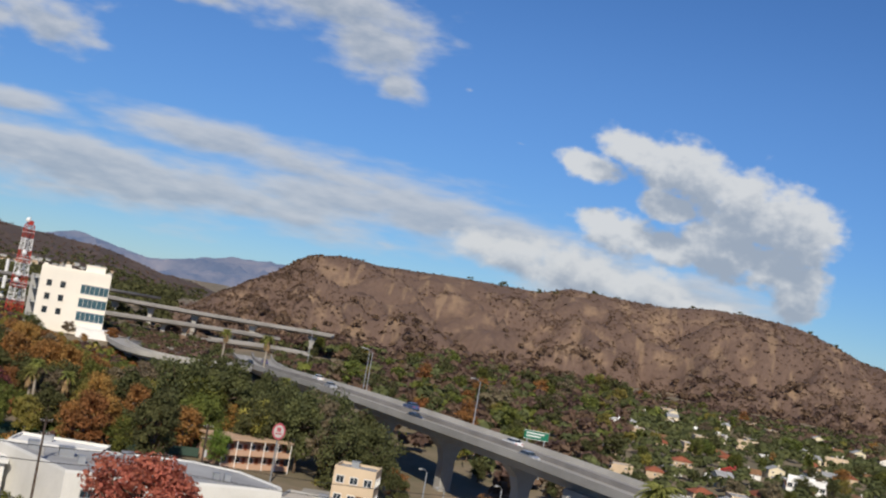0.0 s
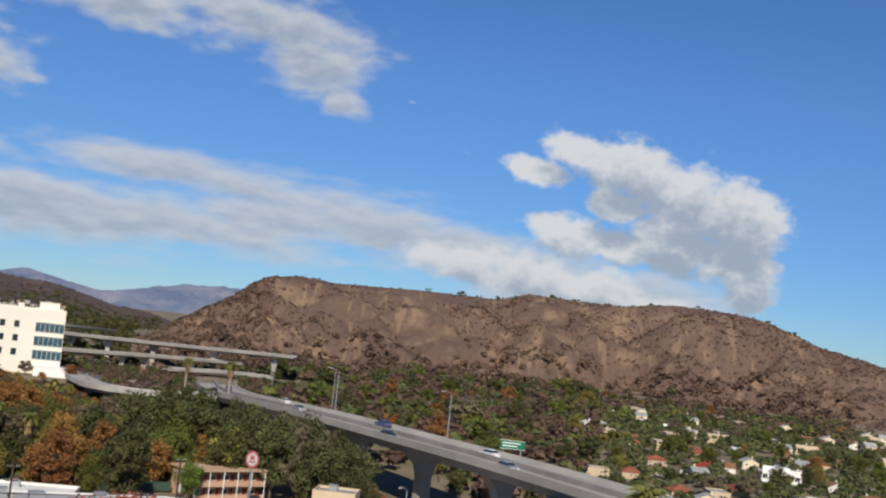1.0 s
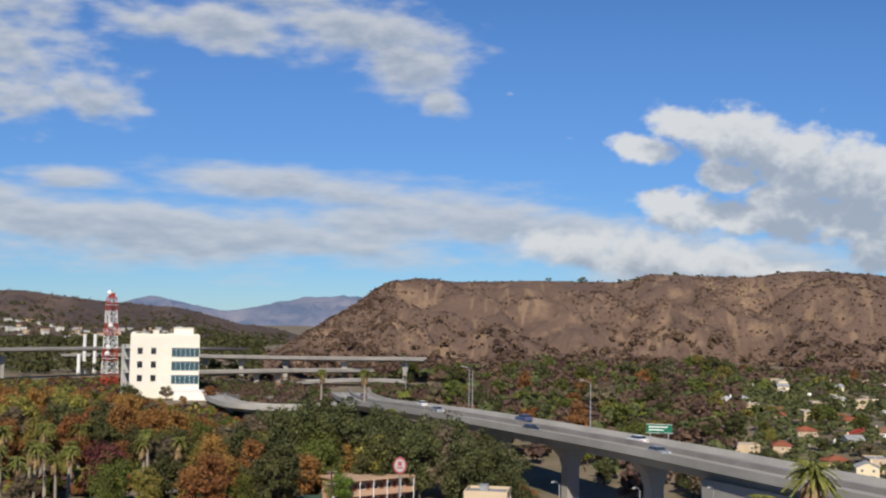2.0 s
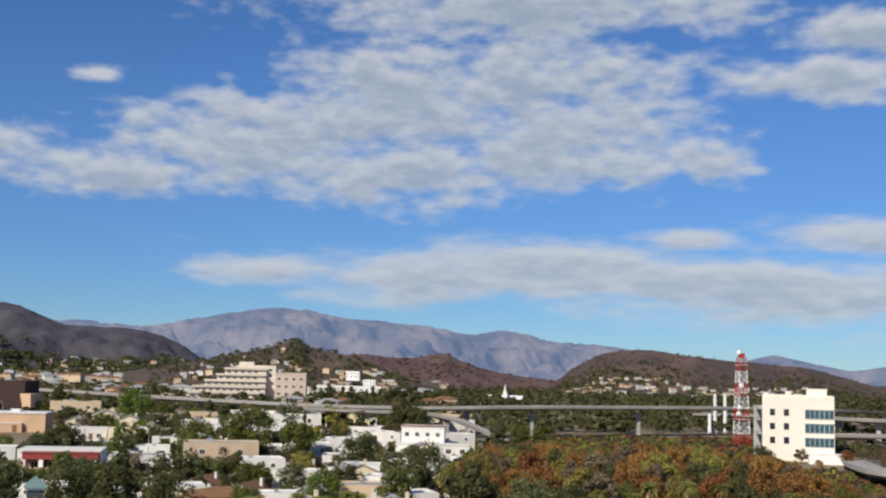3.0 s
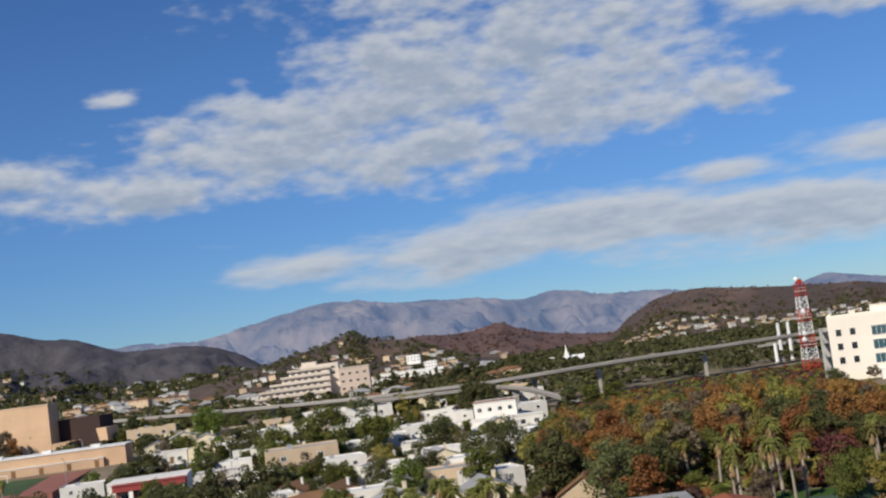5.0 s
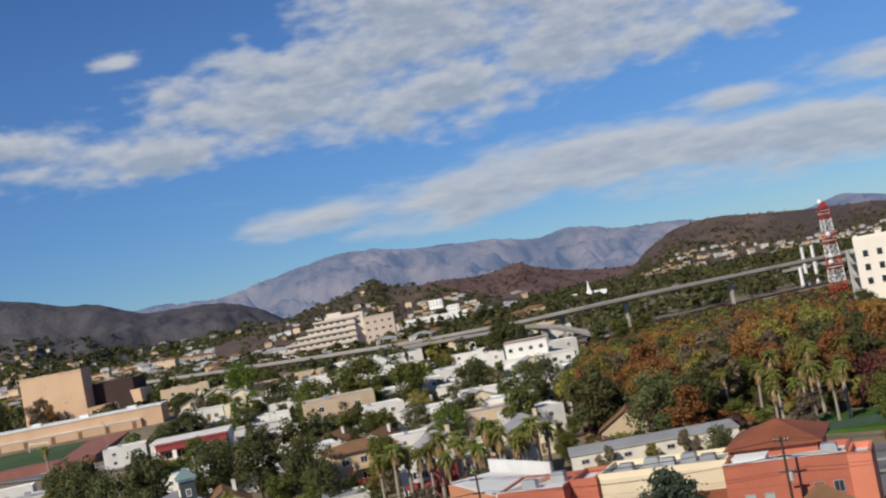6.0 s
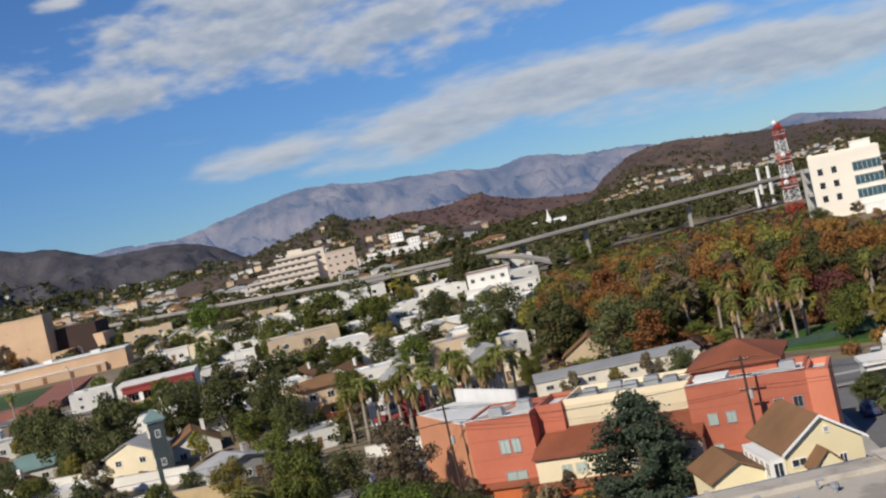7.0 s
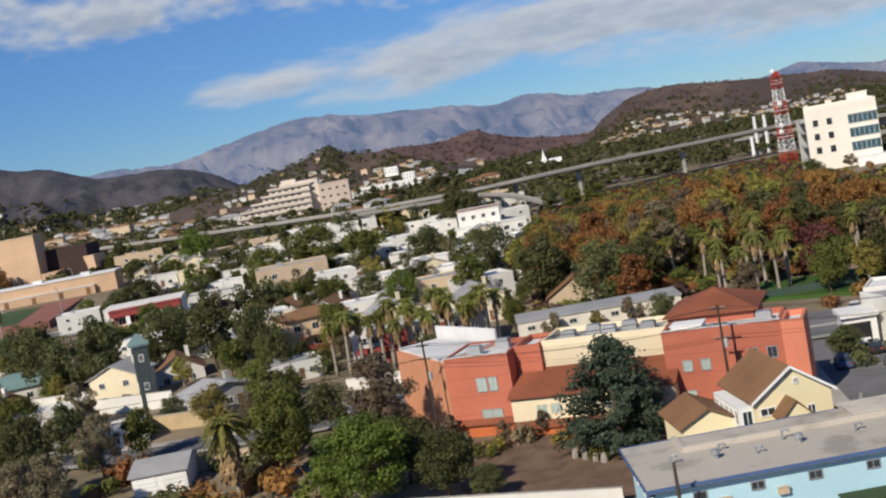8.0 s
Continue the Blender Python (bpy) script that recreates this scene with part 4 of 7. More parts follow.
def red_building():
    """Front wall along local x; depth along +y."""
    root = thing("red_building", pose(-4.0, 138.5, 0, 0, 0, -20.8), "terracotta red and cream stucco building with flat roofs", "building")
    R, C = STUCCO_R, STUCCO_C

    def flat(name, x0, y0, x1, y1, z, m, roofm=ROOF_WH, label=""):
        t = 0.35
        b = part(name, Geo().box(x0, y0, -1, x1, y1, z), m, root, label)
        g = Geo().box(x0, y0, z, x1, y0 + t, z + 0.7).box(x0, y1 - t, z, x1, y1, z + 0.7).box(x0, y0 + t, z, x0 + t, y1 - t, z + 0.7).box(x1 - t, y0 + t, z, x1, y1 - t, z + 0.7)
        part("parapet", g, m, b)
        part("flat_roof", Geo().box(x0 + t, y0 + t, z, x1 - t, y1 - t, z + 0.06), roofm, b, "pale flat roof")
        return b

    flat("left_block", 0, 0, 8.0, 9, 8.8, R, ROOF_WH, "terracotta red block")
    flat("recess_block", 8.02, 2.6, 11.2, 9.5, 8.9, R, ROOF_WH)
    flat("cream_block", 11.22, 3.4, 26.0, 11, 9.0, C, ROOF_GY, "cream stucco block")
    flat("main_block", 26.02, 0.4, 38.9, 8, 8.9, R, ROOF_WH, "terracotta red block")
    # lighter copy of the red stucco paints stronger sun on the corner
    flat("corner_block", 38.92, 0.1, 41.3, 6, 8.8, mat("faded red stucco", (0.56, 0.19, 0.115), var=0.12), ROOF_WH)
    # sunlight on this turned face is painted in as a brighter orange
    wing = part("angled_wing", Geo().prism([(0, 0.02), (3.8, 8.98), (-7.2, 17), (-11.4, 12.3)], -1, 9.0), mat("sun-faded orange stucco", (0.60, 0.27, 0.15), var=0.14), root, "terracotta red angled wing")
    part("flat_roof", Geo().prism([(-0.2, 0.6), (3.4, 8.9), (-7.2, 16.5), (-11.0, 12.4)], 9.0, 9.3), ROOF_WH, wing, "white flat roof")
    g = Geo()
    g.prism([(3.8, 8.98), (3.95, 9.25), (-7.1, 17.35), (-7.3, 17.05)], -1, 10.9)
    part("back_parapet", g, ROOF_WH, wing, "tall white roof parapet")
    # low front range with tiled lean-to roofs
    part("low_range", Geo().box(8.02, -1.6, -1, 27.0, 3.38, 4.6), C, root, "cream low front range")
    g = Geo()
    g.v += [(7.8, -2.1, 4.5), (27.3, -2.1, 4.5), (27.3, 3.38, 6.6), (7.8, 3.38, 6.6), (7.8, -2.1, 4.3), (27.3, -2.1, 4.3), (27.3, 3.38, 4.6), (7.8, 3.38, 4.6)]
    g.f += [(0, 1, 2, 3), (4, 5, 1, 0), (5, 6, 2, 1), (7, 4, 0, 3), (7, 6, 5, 4)]
    part("tiled_roof", g, ROOF_RD, root, "red-brown tiled lean-to roof")
    part("plinth", Geo().box(-0.4, -0.5, -1, 8.2, -0.02, 1.5).box(8.2, -2.2, -1, 27.0, -1.62, 1.2), mat("orange clay plinth", (0.50, 0.14, 0.05), var=0.2), root, "orange plinth")
    # pyramid roof behind
    part("drum", Geo().box(26.1, 6.4, -1, 35.5, 16, 10.0), R, root)
    part("hip_roof", Geo().hip(9.4, 9.6, 0, 2.3, over=0.7), ROOF_RD, root, "red hipped roof", pose(30.8, 11.2, 10.0))
    part("skylight", Geo().box(27.0, 1.2, 9.0, 30.5, 3.9, 9.9).box(26.9, 1.1, 9.9, 30.6, 3.95, 10.0), WHITE, root)
    for x, z, w in ((4.3, 6.0, 1.3), (5.7, 6.0, 1.1), (5.0, 2.4, 2.6)):
        window(root, x, 0, z, w, 1.7 if z > 4 else 1.3, 0, STEEL, pane_mat=BLIND)
    for x in (11.6, 13.3, 19.2, 21.0, 24.8):
        window(root, x, -1.6, 2.8, 1.4, 1.3, 0, STUCCO_C, pane_mat=BLIND)
    part("apron_roof", apron(0.0, 8.0, -0.9, 0.0, 1.5, 2.0), ROOF_RD, root, "red-brown tiled apron roof")
    part("apron_roof", apron(8.0, 27.2, -2.6, -1.62, 1.0, 1.6), ROOF_RD, root, "red-brown tiled apron roof")
    for k in range(1, 4):
        part("stucco_joint", Geo().box(0.05, -0.012, 2.2 * k + 0.3, 7.95, 0.01, 2.2 * k + 0.34), mat("stucco joint", (0.30, 0.095, 0.06), var=0.1), root)
        part("stucco_joint", Geo().box(26.1, 0.388, 2.2 * k + 0.3, 38.8, 0.41, 2.2 * k + 0.34), MATS["stucco joint"], root)
    for x, z in ((28.4, 5.6), (30.4, 5.6), (35.6, 6.2), (37.6, 6.2), (28.4, 2.2), (37.4, 2.4)):
        window(root, x, 0.4, z, 1.1, 1.3, 0, STEEL, pane_mat=BLIND if x < 31 else None)
    part("parapet_cap", Geo().box(26.0, 0.36, 9.6, 38.9, 0.8, 9.7).box(-0.05, -0.04, 9.5, 8.05, 0.4, 9.6), ROOF_WH, root)
    for x, y in ((2, 3), (4.6, 6), (13, 6), (15.6, 8), (17.8, 6.5), (20, 8), (22.6, 6), (36, 3.6)):
        part("roof_unit", Geo().box(x, y, 8.9, x + 1.7, y + 1.3, 9.9).box(x + 0.1, y + 0.1, 9.9, x + 1.6, y + 1.2, 10.05), STEEL, root, "rooftop air unit")


red_building()


# ---------------------------------------------------------------- cream two-storey house
def cream_house():
    root = thing("cream_house", pose(27.6, 112.2, 0, 0, 0, 4), "cream two-storey house with brown shingle gables", "house")
    C = mat("cream house stucco", (0.80, 0.69, 0.44), var=0.07)
    part("wall", gable_walls(7.3, 9.6, 6.0, 2.6), C, root)
    part("roof", Geo().gable(7.3, 9.6, 6.0, 2.6, over=0.4), ROOF_BR, root, "brown shingle roof")
    bay = part("front_bay", gable_walls(2.6, 2.2, 4.6, 1.3), C, root, "", pose(-0.6, -5.9, 0))
    part("bay_roof", Geo().gable(2.6, 2.2, 4.6, 1.3, over=0.3), ROOF_BR, bay)
    for s in (-1, 1):
        g = Geo()
        g.v += [(s * 4.08, -5.32, 5.64), (0, -5.32, 8.5), (0, -5.32, 8.76), (s * 4.08, -5.32, 5.92), (s * 4.08, -5.22, 5.64), (0, -5.22, 8.5), (0, -5.22, 8.76), (s * 4.08, -5.22, 5.92)]
        g.f += [(0, 1, 2, 3), (7, 6, 5, 4), (3, 2, 6, 7), (4, 5, 1, 0), (0, 3, 7, 4)]
        part("barge_board", g, WHITE, root)
    for x, y, z, w, h in ((-0.6, -7.0, 3.2, 0.9, 1.3), (1.6, -4.8, 4.2, 0.8, 1.1), (-2.5, -4.8, 4.8, 1.5, 0.8), (-2.7, -4.8, 1.4, 1.8, 1.4), (1.9, -4.8, 1.4, 1.2, 1.3), (0.5, -4.8, 7.2, 0.5, 0.6)):
        window(root, x, y, z, w, h, 0, WHITE)
    # glazed sun room on the flank
    g = Geo().box(-5.0, -4.2, 2.9, -3.67, 3.6, 5.5)
    part("sun_room", g, WHITE, root, "white glazed sun room")
    for k in range(5):
        window(root, -5.0, -3.4 + 1.5 * k, 4.4, 1.1, 1.4, -90, WHITE)
    for k in range(1):
        window(root, -4.3, -4.2, 4.4, 1.0, 1.4, 0, WHITE)
    wing = part("wing_wall", gable_walls(5.2, 7.0, 4.2, 1.3), C, root, "", pose(-7.4, 1.4, 0))
    part("wing_roof", Geo().gable(5.2, 7.0, 4.2, 1.3, over=0.45), ROOF_BR, wing)


cream_house()


# ---------------------------------------------------------------- pale blue apartment block
def blue_block():
    root = thing("blue_apartments", pose(10.6, 86.2, 0, 0, 0, 0.5), "pale blue two-storey apartment block with a flat tarred roof", "apartment building")
    W, D, Z = 44.0, 12.6, 5.9
    part("wall", Geo().box(0.7, 0.7, -1, W, D - 0.4, Z), BLUE, root)
    part("roof_slab", Geo().box(0, 0, Z, W, D, Z + 0.3), TAR, root, "grey-brown patched flat roof")
    g = Geo().box(-0.06, -0.06, Z + 0.06, W, 0, Z + 0.36).box(-0.06, 0, Z + 0.06, 0, D, Z + 0.36).box(0, D, Z + 0.06, W, D + 0.06, Z + 0.36)
    part("fascia", g, BLUE_TRIM, root, "blue painted roof edge")
    part("roof_curb", Geo().box(4.5, 8.2, Z + 0.3, W, 8.6, Z + 0.75).box(4.5, 8.6, Z + 0.3, 4.9, D, Z + 0.6), TAR, root)
    part("raised_roof", Geo().box(19.0, 8.7, Z + 0.3, W, D - 0.1, Z + 0.7).box(18.8, 8.62, Z + 0.7, W, D, Z + 0.8), TAR, root)
    for z in (1.6, 4.4):
        for k in range(9):
            window(root, 4.0 + 4.4 * k, 0.7, z + 0.55, 1.1, 0.7, 0, STEEL)
            if k % 3 != 2:
                part("wall_air_unit", Geo().box(5.4 + 4.4 * k, 0.3, z - 0.4, 6.2 + 4.4 * k, 0.72, z + 0.1).box(5.35 + 4.4 * k, 0.26, z + 0.1, 6.25 + 4.4 * k, 0.72, z + 0.14), STUCCO_B, root)
    for k in range(3):
        window(root, 0.7, 3 + 3.3 * k, 4.4, 1.6, 0.9, -90, WHITE)
    part("stair_canopy", Geo().box(14.2, -1.6, 3.0, 18.6, 0.68, 3.15).box(14.3, -1.5, 0, 14.5, -1.3, 3.0).box(18.3, -1.5, 0, 18.5, -1.3, 3.0), mat("dark green awning", (0.05, 0.085, 0.035), var=0.2), root, "dark green entrance awning")
    for k in range(8):
        part("eave_bracket", Geo().box(0.05, 0.8 + 1.5 * k, Z - 0.45, 0.68, 1.0 + 1.5 * k, Z - 0.01), BLUE_TRIM, root)
    for x, y, h in ((3.0, 5.5, 0.7), (9.5, 4.2, 0.6), (12.3, 6.6, 0.8), (17.8, 5.4, 0.6), (22.0, 6.6, 0.7), (27.5, 4.6, 0.6), (7.2, 6.9, 0.5)):
        part("vent_pipe", Geo().tube([(x, y, Z + 0.25), (x, y, Z + 0.3 + h), (x + 0.45, y, Z + 0.35 + h), (x + 0.55, y, Z + 0.15 + h)], [0.11, 0.11, 0.11, 0.11], 6), STEEL, root)
    for x, y in ((6.5, 5.0), (13.2, 5.2), (20.5, 4.2)):
        part("turbine_vent", Geo().tube([(x, y, Z + 0.3), (x, y, Z + 0.6), (x, y, Z + 0.7), (x, y, Z + 1.0), (x, y, Z + 1.15)], [0.2, 0.2, 0.36, 0.36, 0.1], 9), STEEL, root)


blue_block()


# ---------------------------------------------------------------- garage and small houses to the left
def garage():
    root = thing("garage", pose(-39.8, 142.0, 0, 0, 0, 3), "white double garage with a pale felt roof", "garage")
    part("wall", gable_walls(9.0, 6.5, 2.5, 0.9), WHITE, root, "", Matrix.Rotation(radians(90), 4, "Z"))
    part("roof", Geo().gable(9.0, 6.5, 2.5, 0.9, over=0.35), ROOF_GY, root, "", Matrix.Rotation(radians(90), 4, "Z"))
    for x in (-1.7, 1.7):
        d = part("garage_door", Geo().box(x - 1.3, -4.56, 0, x + 1.3, -4.48, 2.1), WHITE, root)
        for z in (0.5, 1.0, 1.5):
            part("door_groove", Geo().box(x - 1.28, -4.575, z, x + 1.28, -4.555, z + 0.04), STUCCO_G, d)


garage()
house(pose(-53.5, 212, 0.8, 0, 0, 14), 9, 9, 1, "gable", STUCCO_W, ROOF_BR, "white stucco cottage with a brown gabled roof", rise=2.6, nx=2)
house(pose(-40.8, 183, 0.4, 0, 0, 35), 11, 8, 1, "gable", STUCCO_G, ROOF_GY, "low bungalow with a grey felt roof", rise=1.4)
house(pose(-72, 190, 0.8, 0, 0, 12), 15, 7, 1, "flat", STUCCO_W, ROOF_WH, "long white flat-roofed outbuilding")
house(pose(-53, 168, 0.2, 0, 0, 12), 9, 6, 1, "flat", STUCCO_W, ROOF_GY, "white flat-roofed shed beside bare shrubs")
house(on_ground(-102, 254, 16), 20, 10, 1, "flat", STUCCO_W, ROOF_GY, "long white flat-roofed classroom block", nx=6)
house(on_ground(-118, 268, 16), 16, 8, 1, "flat", STUCCO_W, ROOF_WH, "white flat-roofed classroom block", nx=5)
house(pose(-84, 222, 1.6, 0, 0, 15), 18, 10, 1, "hip", STUCCO_W, ROOF_TEAL, "white building with a teal metal roof", rise=2.4)


def teal_pavilion():
    root = thing("teal_turret", pose(-53.4, 189.5, 1.2, 0, 0, 20), "slim grey stair turret with a teal pyramid roof", "tower")
    # wall colour is darkened to the tone of the turret's shaded side
    part("wall", Geo().box(-1.2, -1.2, -2, 1.2, 1.2, 10.4), mat("dark teal-grey boards", (0.055, 0.070, 0.075), var=0.2), root)
    part("cornice", Geo().box(-1.35, -1.35, 10.4, 1.35, 1.35, 10.7), WHITE, root, "white cornice")
    part("roof", Geo().hip(2.4, 2.4, 10.7, 1.9, over=0.45), ROOF_TEAL, root, "teal pyramid roof")
    for rz, x, y in ((0, 0, -1.2), (-90, -1.2, 0)):
        for z in (4.0, 8.6):
            window(root, x, y, z, 0.8, 1.2, rz)


teal_pavilion()


def porch_building():
    """White block with a red awning roof on tall white columns."""
    root = thing("porch_building", on_ground(-74, 273, 8), "white apartment block with a red awning on tall columns", "apartment building")
    part("wall", Geo().box(-9, 0, -2, 9, 12, 7.2).box(-9.1, -0.1, 7.2, 9.1, 12.1, 7.5), STUCCO_W, root)
    # flat dark panel paints the recess shade; the wall has no recess
    part("shaded_recess", Geo().box(-7.2, -0.1, -2, 8.8, -0.02, 5.5), mat("dusky red plaster", (0.16, 0.075, 0.065), var=0.2), root)
    part("red_awning", Geo().box(-7.4, -3.2, 5.6, 8.8, -0.12, 6.9).box(-7.6, -3.4, 6.9, 9.0, -0.12, 7.1), mat("red awning", (0.28, 0.055, 0.05), var=0.15), root, "dark red awning fascia")
    for x in (-3.4, 0.4, 4.2, 8.0):
        part("column", Geo().box(x - 0.45, -3.1, -2, x + 0.45, -2.4, 5.6).box(x - 0.55, -3.2, -2, x + 0.55, -2.3, 0.3), WHITE, root)
    for z in (0, 2.8):
        part("balcony", Geo().box(-5, -2.3, z, 8.6, -0.02, z + 0.15).box(-5, -2.3, z + 0.15, 8.6, -2.2, z + 1.0), STUCCO_P, root)
    for z in (1.4, 4.2):
        for k in range(4):
            window(root, -5.2 + 3.8 * k, -0.1, z, 1.8, 1.6)


porch_building()


def stair_apartment():
    root = thing("stair_apartment", on_ground(-29.5, 221, 22), "peach two-storey apartment house with red outside stairs", "apartment building")
    part("wall", Geo().box(-6, -5, -2, 6, 5, 5.8), mat("pale peach stucco", (0.70, 0.52, 0.33), var=0.1), root)
    part("roof", Geo().hip(12, 10, 5.8, 1.6, over=0.5), ROOF_BR, root)
    part("balcony", Geo().box(-3.2, -6.5, 2.7, 6, -5.02, 2.9).box(-3.2, -6.5, 2.9, 6, -6.38, 3.8), MATS["pale peach stucco"], root)
    g = Geo()
    for k in range(9):
        g.box(-6.2 + 0.33 * k, -6.4, -0.2 + 0.3 * k, -5.85 + 0.33 * k, -5.1, 0.1 + 0.3 * k)
    part("stair", g, mat("red stair paint", (0.40, 0.08, 0.05), var=0.15), root, "red painted stair")
    part("stair_wall", Geo().box(-3, -6.7, -2, 6, -6.52, 1.0), MATS["red stair paint"], root)
    for z in (1.4, 4.2):
        for x in (-4, -0.5, 3.5):
            window(root, x, -5, z, 1.4, 1.3)
        for y in (-2.5, 2.5):
            window(root, -6, y, z, 1.2, 1.2, -90)


stair_apartment()


def palm_court():
    """Row of white and red-banded shops behind the palms."""
    root = thing("palm_court", on_ground(-6, 191, -8), "white and red two-storey courtyard building behind palms", "apartment building")
    part("wall", Geo().box(-14, 0, -2, 8, 10, 5.2).box(-14.1, -0.1, 5.2, 8.1, 10.1, 5.6), STUCCO_W, root)
    part("red_panel", Geo().box(-8.5, -0.2, 0, -4.5, -0.02, 5.2), MATS["red awning"], root)
    part("red_panel", Geo().box(0.5, -0.2, 0, 2.0, -0.02, 5.2), MATS["red awning"], root)
    part("red_awning", Geo().box(-13, -2.2, 2.5, 8, -0.22, 2.9).box(-13, -2.2, 2.2, 8, -2.0, 2.5), MATS["red awning"], root)
    for k in range(6):
        part("post", Geo().box(-12.8 + 4 * k, -2.1, -2, -12.6 + 4 * k, -1.9, 2.2), WHITE, root)
    for z in (1.3, 4.0):
        for x in (-12, -10, -3, -1.2, 3.5, 5.5):
            window(root, x, 0, z, 1.3, 1.3)


palm_court()
house(on_ground(19.5, 210, -10), 9, 10, 1, "gable", STUCCO_B, ROOF_BR, "beige cottage with a brown shingle roof", rise=2.8, nx=2)


def long_white_wall():
    root = thing("parking_building", on_ground(19, 178, -2), "long low white parking building with a flat roof", "building")
    part("wall", Geo().box(-12, 0, -2, 13, 8, 4.9), mat("sunlit cream plaster", (0.66, 0.61, 0.52), var=0.2, coarse=0.3), root)
    part("roof", Geo().box(-12.2, -0.2, 4.9, 13.2, 8.2, 5.15), ROOF_GY, root)
    for k in range(4):
        window(root, -10.0 + 6.4 * k, 0, 3.9, 1.2, 0.7, 0, STUCCO_G)
    for k in range(6):
        part("garage_door", Geo().box(-11 + 4 * k, -0.06, 0, -8 + 4 * k, 0.02, 2.2).box(-11.1 + 4 * k, -0.08, 2.2, -7.9 + 4 * k, 0.02, 2.3), STUCCO_G, root)


long_white_wall()
house(pose(62.5, 165, 0.6, 0, 0, -28), 13, 8, 1, "flat", STUCCO_W, ROOF_WH, "white flat-roofed corner shop", nx=4)


# ---------------------------------------------------------------- white flat-topped villas in the middle distance
def villa():
    root = thing("white_villa", on_ground(6, 352, -4), "white flat-topped house with stepped wings", "house")
    part("wall", Geo().box(-4, 0, -2, 8.5, 9, 8.2).box(-4.2, -0.2, 8.2, 8.7, 9.2, 8.6), STUCCO_W, root)
    part("tile_edge", Geo().box(-4.4, -0.5, 8.6, 8.9, 0.2, 8.85), ROOF_RD, root)
    part("wing", Geo().box(-16, -6, -2, 16, -0.02, 3.6).box(-16.2, -6.2, 3.6, 16.2, -0.02, 3.9), STUCCO_W, root)
    part("low_wing", Geo().box(-14, -14, -2, 2, -6.02, 1.6).box(-14.2, -14.2, 1.6, 2.2, -6.02, 1.9), STUCCO_W, root)
    for k in range(4):
        window(root, -2.4 + 3 * k, 0, 6.2, 1.3, 1.3)
    for k in range(8):
        window(root, -14 + 4 * k, -6, 1.9, 1.6, 1.4)


villa()


# ---------------------------------------------------------------- motel with round sign, warehouse and shops to the right
def motel():
    root = thing("motel", on_ground(98, 175, 6) @ Matrix.Scale(0.74, 4), "two-storey beige motel with open galleries", "motel")
    M = mat("pinkish beige stucco", (0.56, 0.36, 0.25), var=0.12)
    part("wall", Geo().box(-9, 0, -2, 9, 8, 6.2), M, root)
    part("roof", Geo().box(-9.6, -2.2, 6.2, 9.6, 8.4, 6.6), mat("tan roof", (0.48, 0.33, 0.22), var=0.2), root)
    for z in (0.1, 3.1):
        part("gallery", Geo().box(-9, -2, z - 0.2, 9, -0.02, z).box(-9, -2, z, 9, -1.9, z + 1.0), M, root)
        for k in range(5):
            window(root, -7 + 3.5 * k, 0, z + 1.5, 1.3, 1.3)
            part("door", Geo().box(-5.8 + 3.5 * k, -0.08, z, -5.0 + 3.5 * k, 0.02, z + 2.0).box(-5.85 + 3.5 * k, -0.1, z + 2.0, -4.95 + 3.5 * k, 0.02, z + 2.1), ROOF_RD, root)
    for k in range(6):
        part("post", Geo().tube([(-9 + 3.6 * k, -2.05, -2), (-9 + 3.6 * k, -2.05, 6.2)], [0.1, 0.1], 6), WHITE, root)


motel()


def round_sign():
    root = thing("round_sign", on_ground(97, 165, -32) @ Matrix.Diagonal((0.72, 0.72, 0.92, 1)), "round red and white shop sign on a tall post", "sign")
    part("post", Geo().tube([(0, 0, -0.5), (0, 0, 7.2)], [0.22, 0.2], 8), STEEL, root)
    ring = Geo().tube([(0, -0.25, 8.8), (0, 0.25, 8.8)], [1.45, 1.45], 24)
    part("disc", ring, mat("sign red", (0.34, 0.08, 0.10), var=0.1), root)
    part("pale_field", Geo().tube([(0, -0.3, 8.8), (0, -0.26, 8.8)], [1.1, 1.1], 24), STUCCO_G, root)
    part("emblem", Geo().box(-0.7, -0.34, 8.3, 0.7, -0.305, 8.55).box(-0.45, -0.34, 8.75, 0.45, -0.305, 9.5), MATS["sign red"], root)


round_sign()


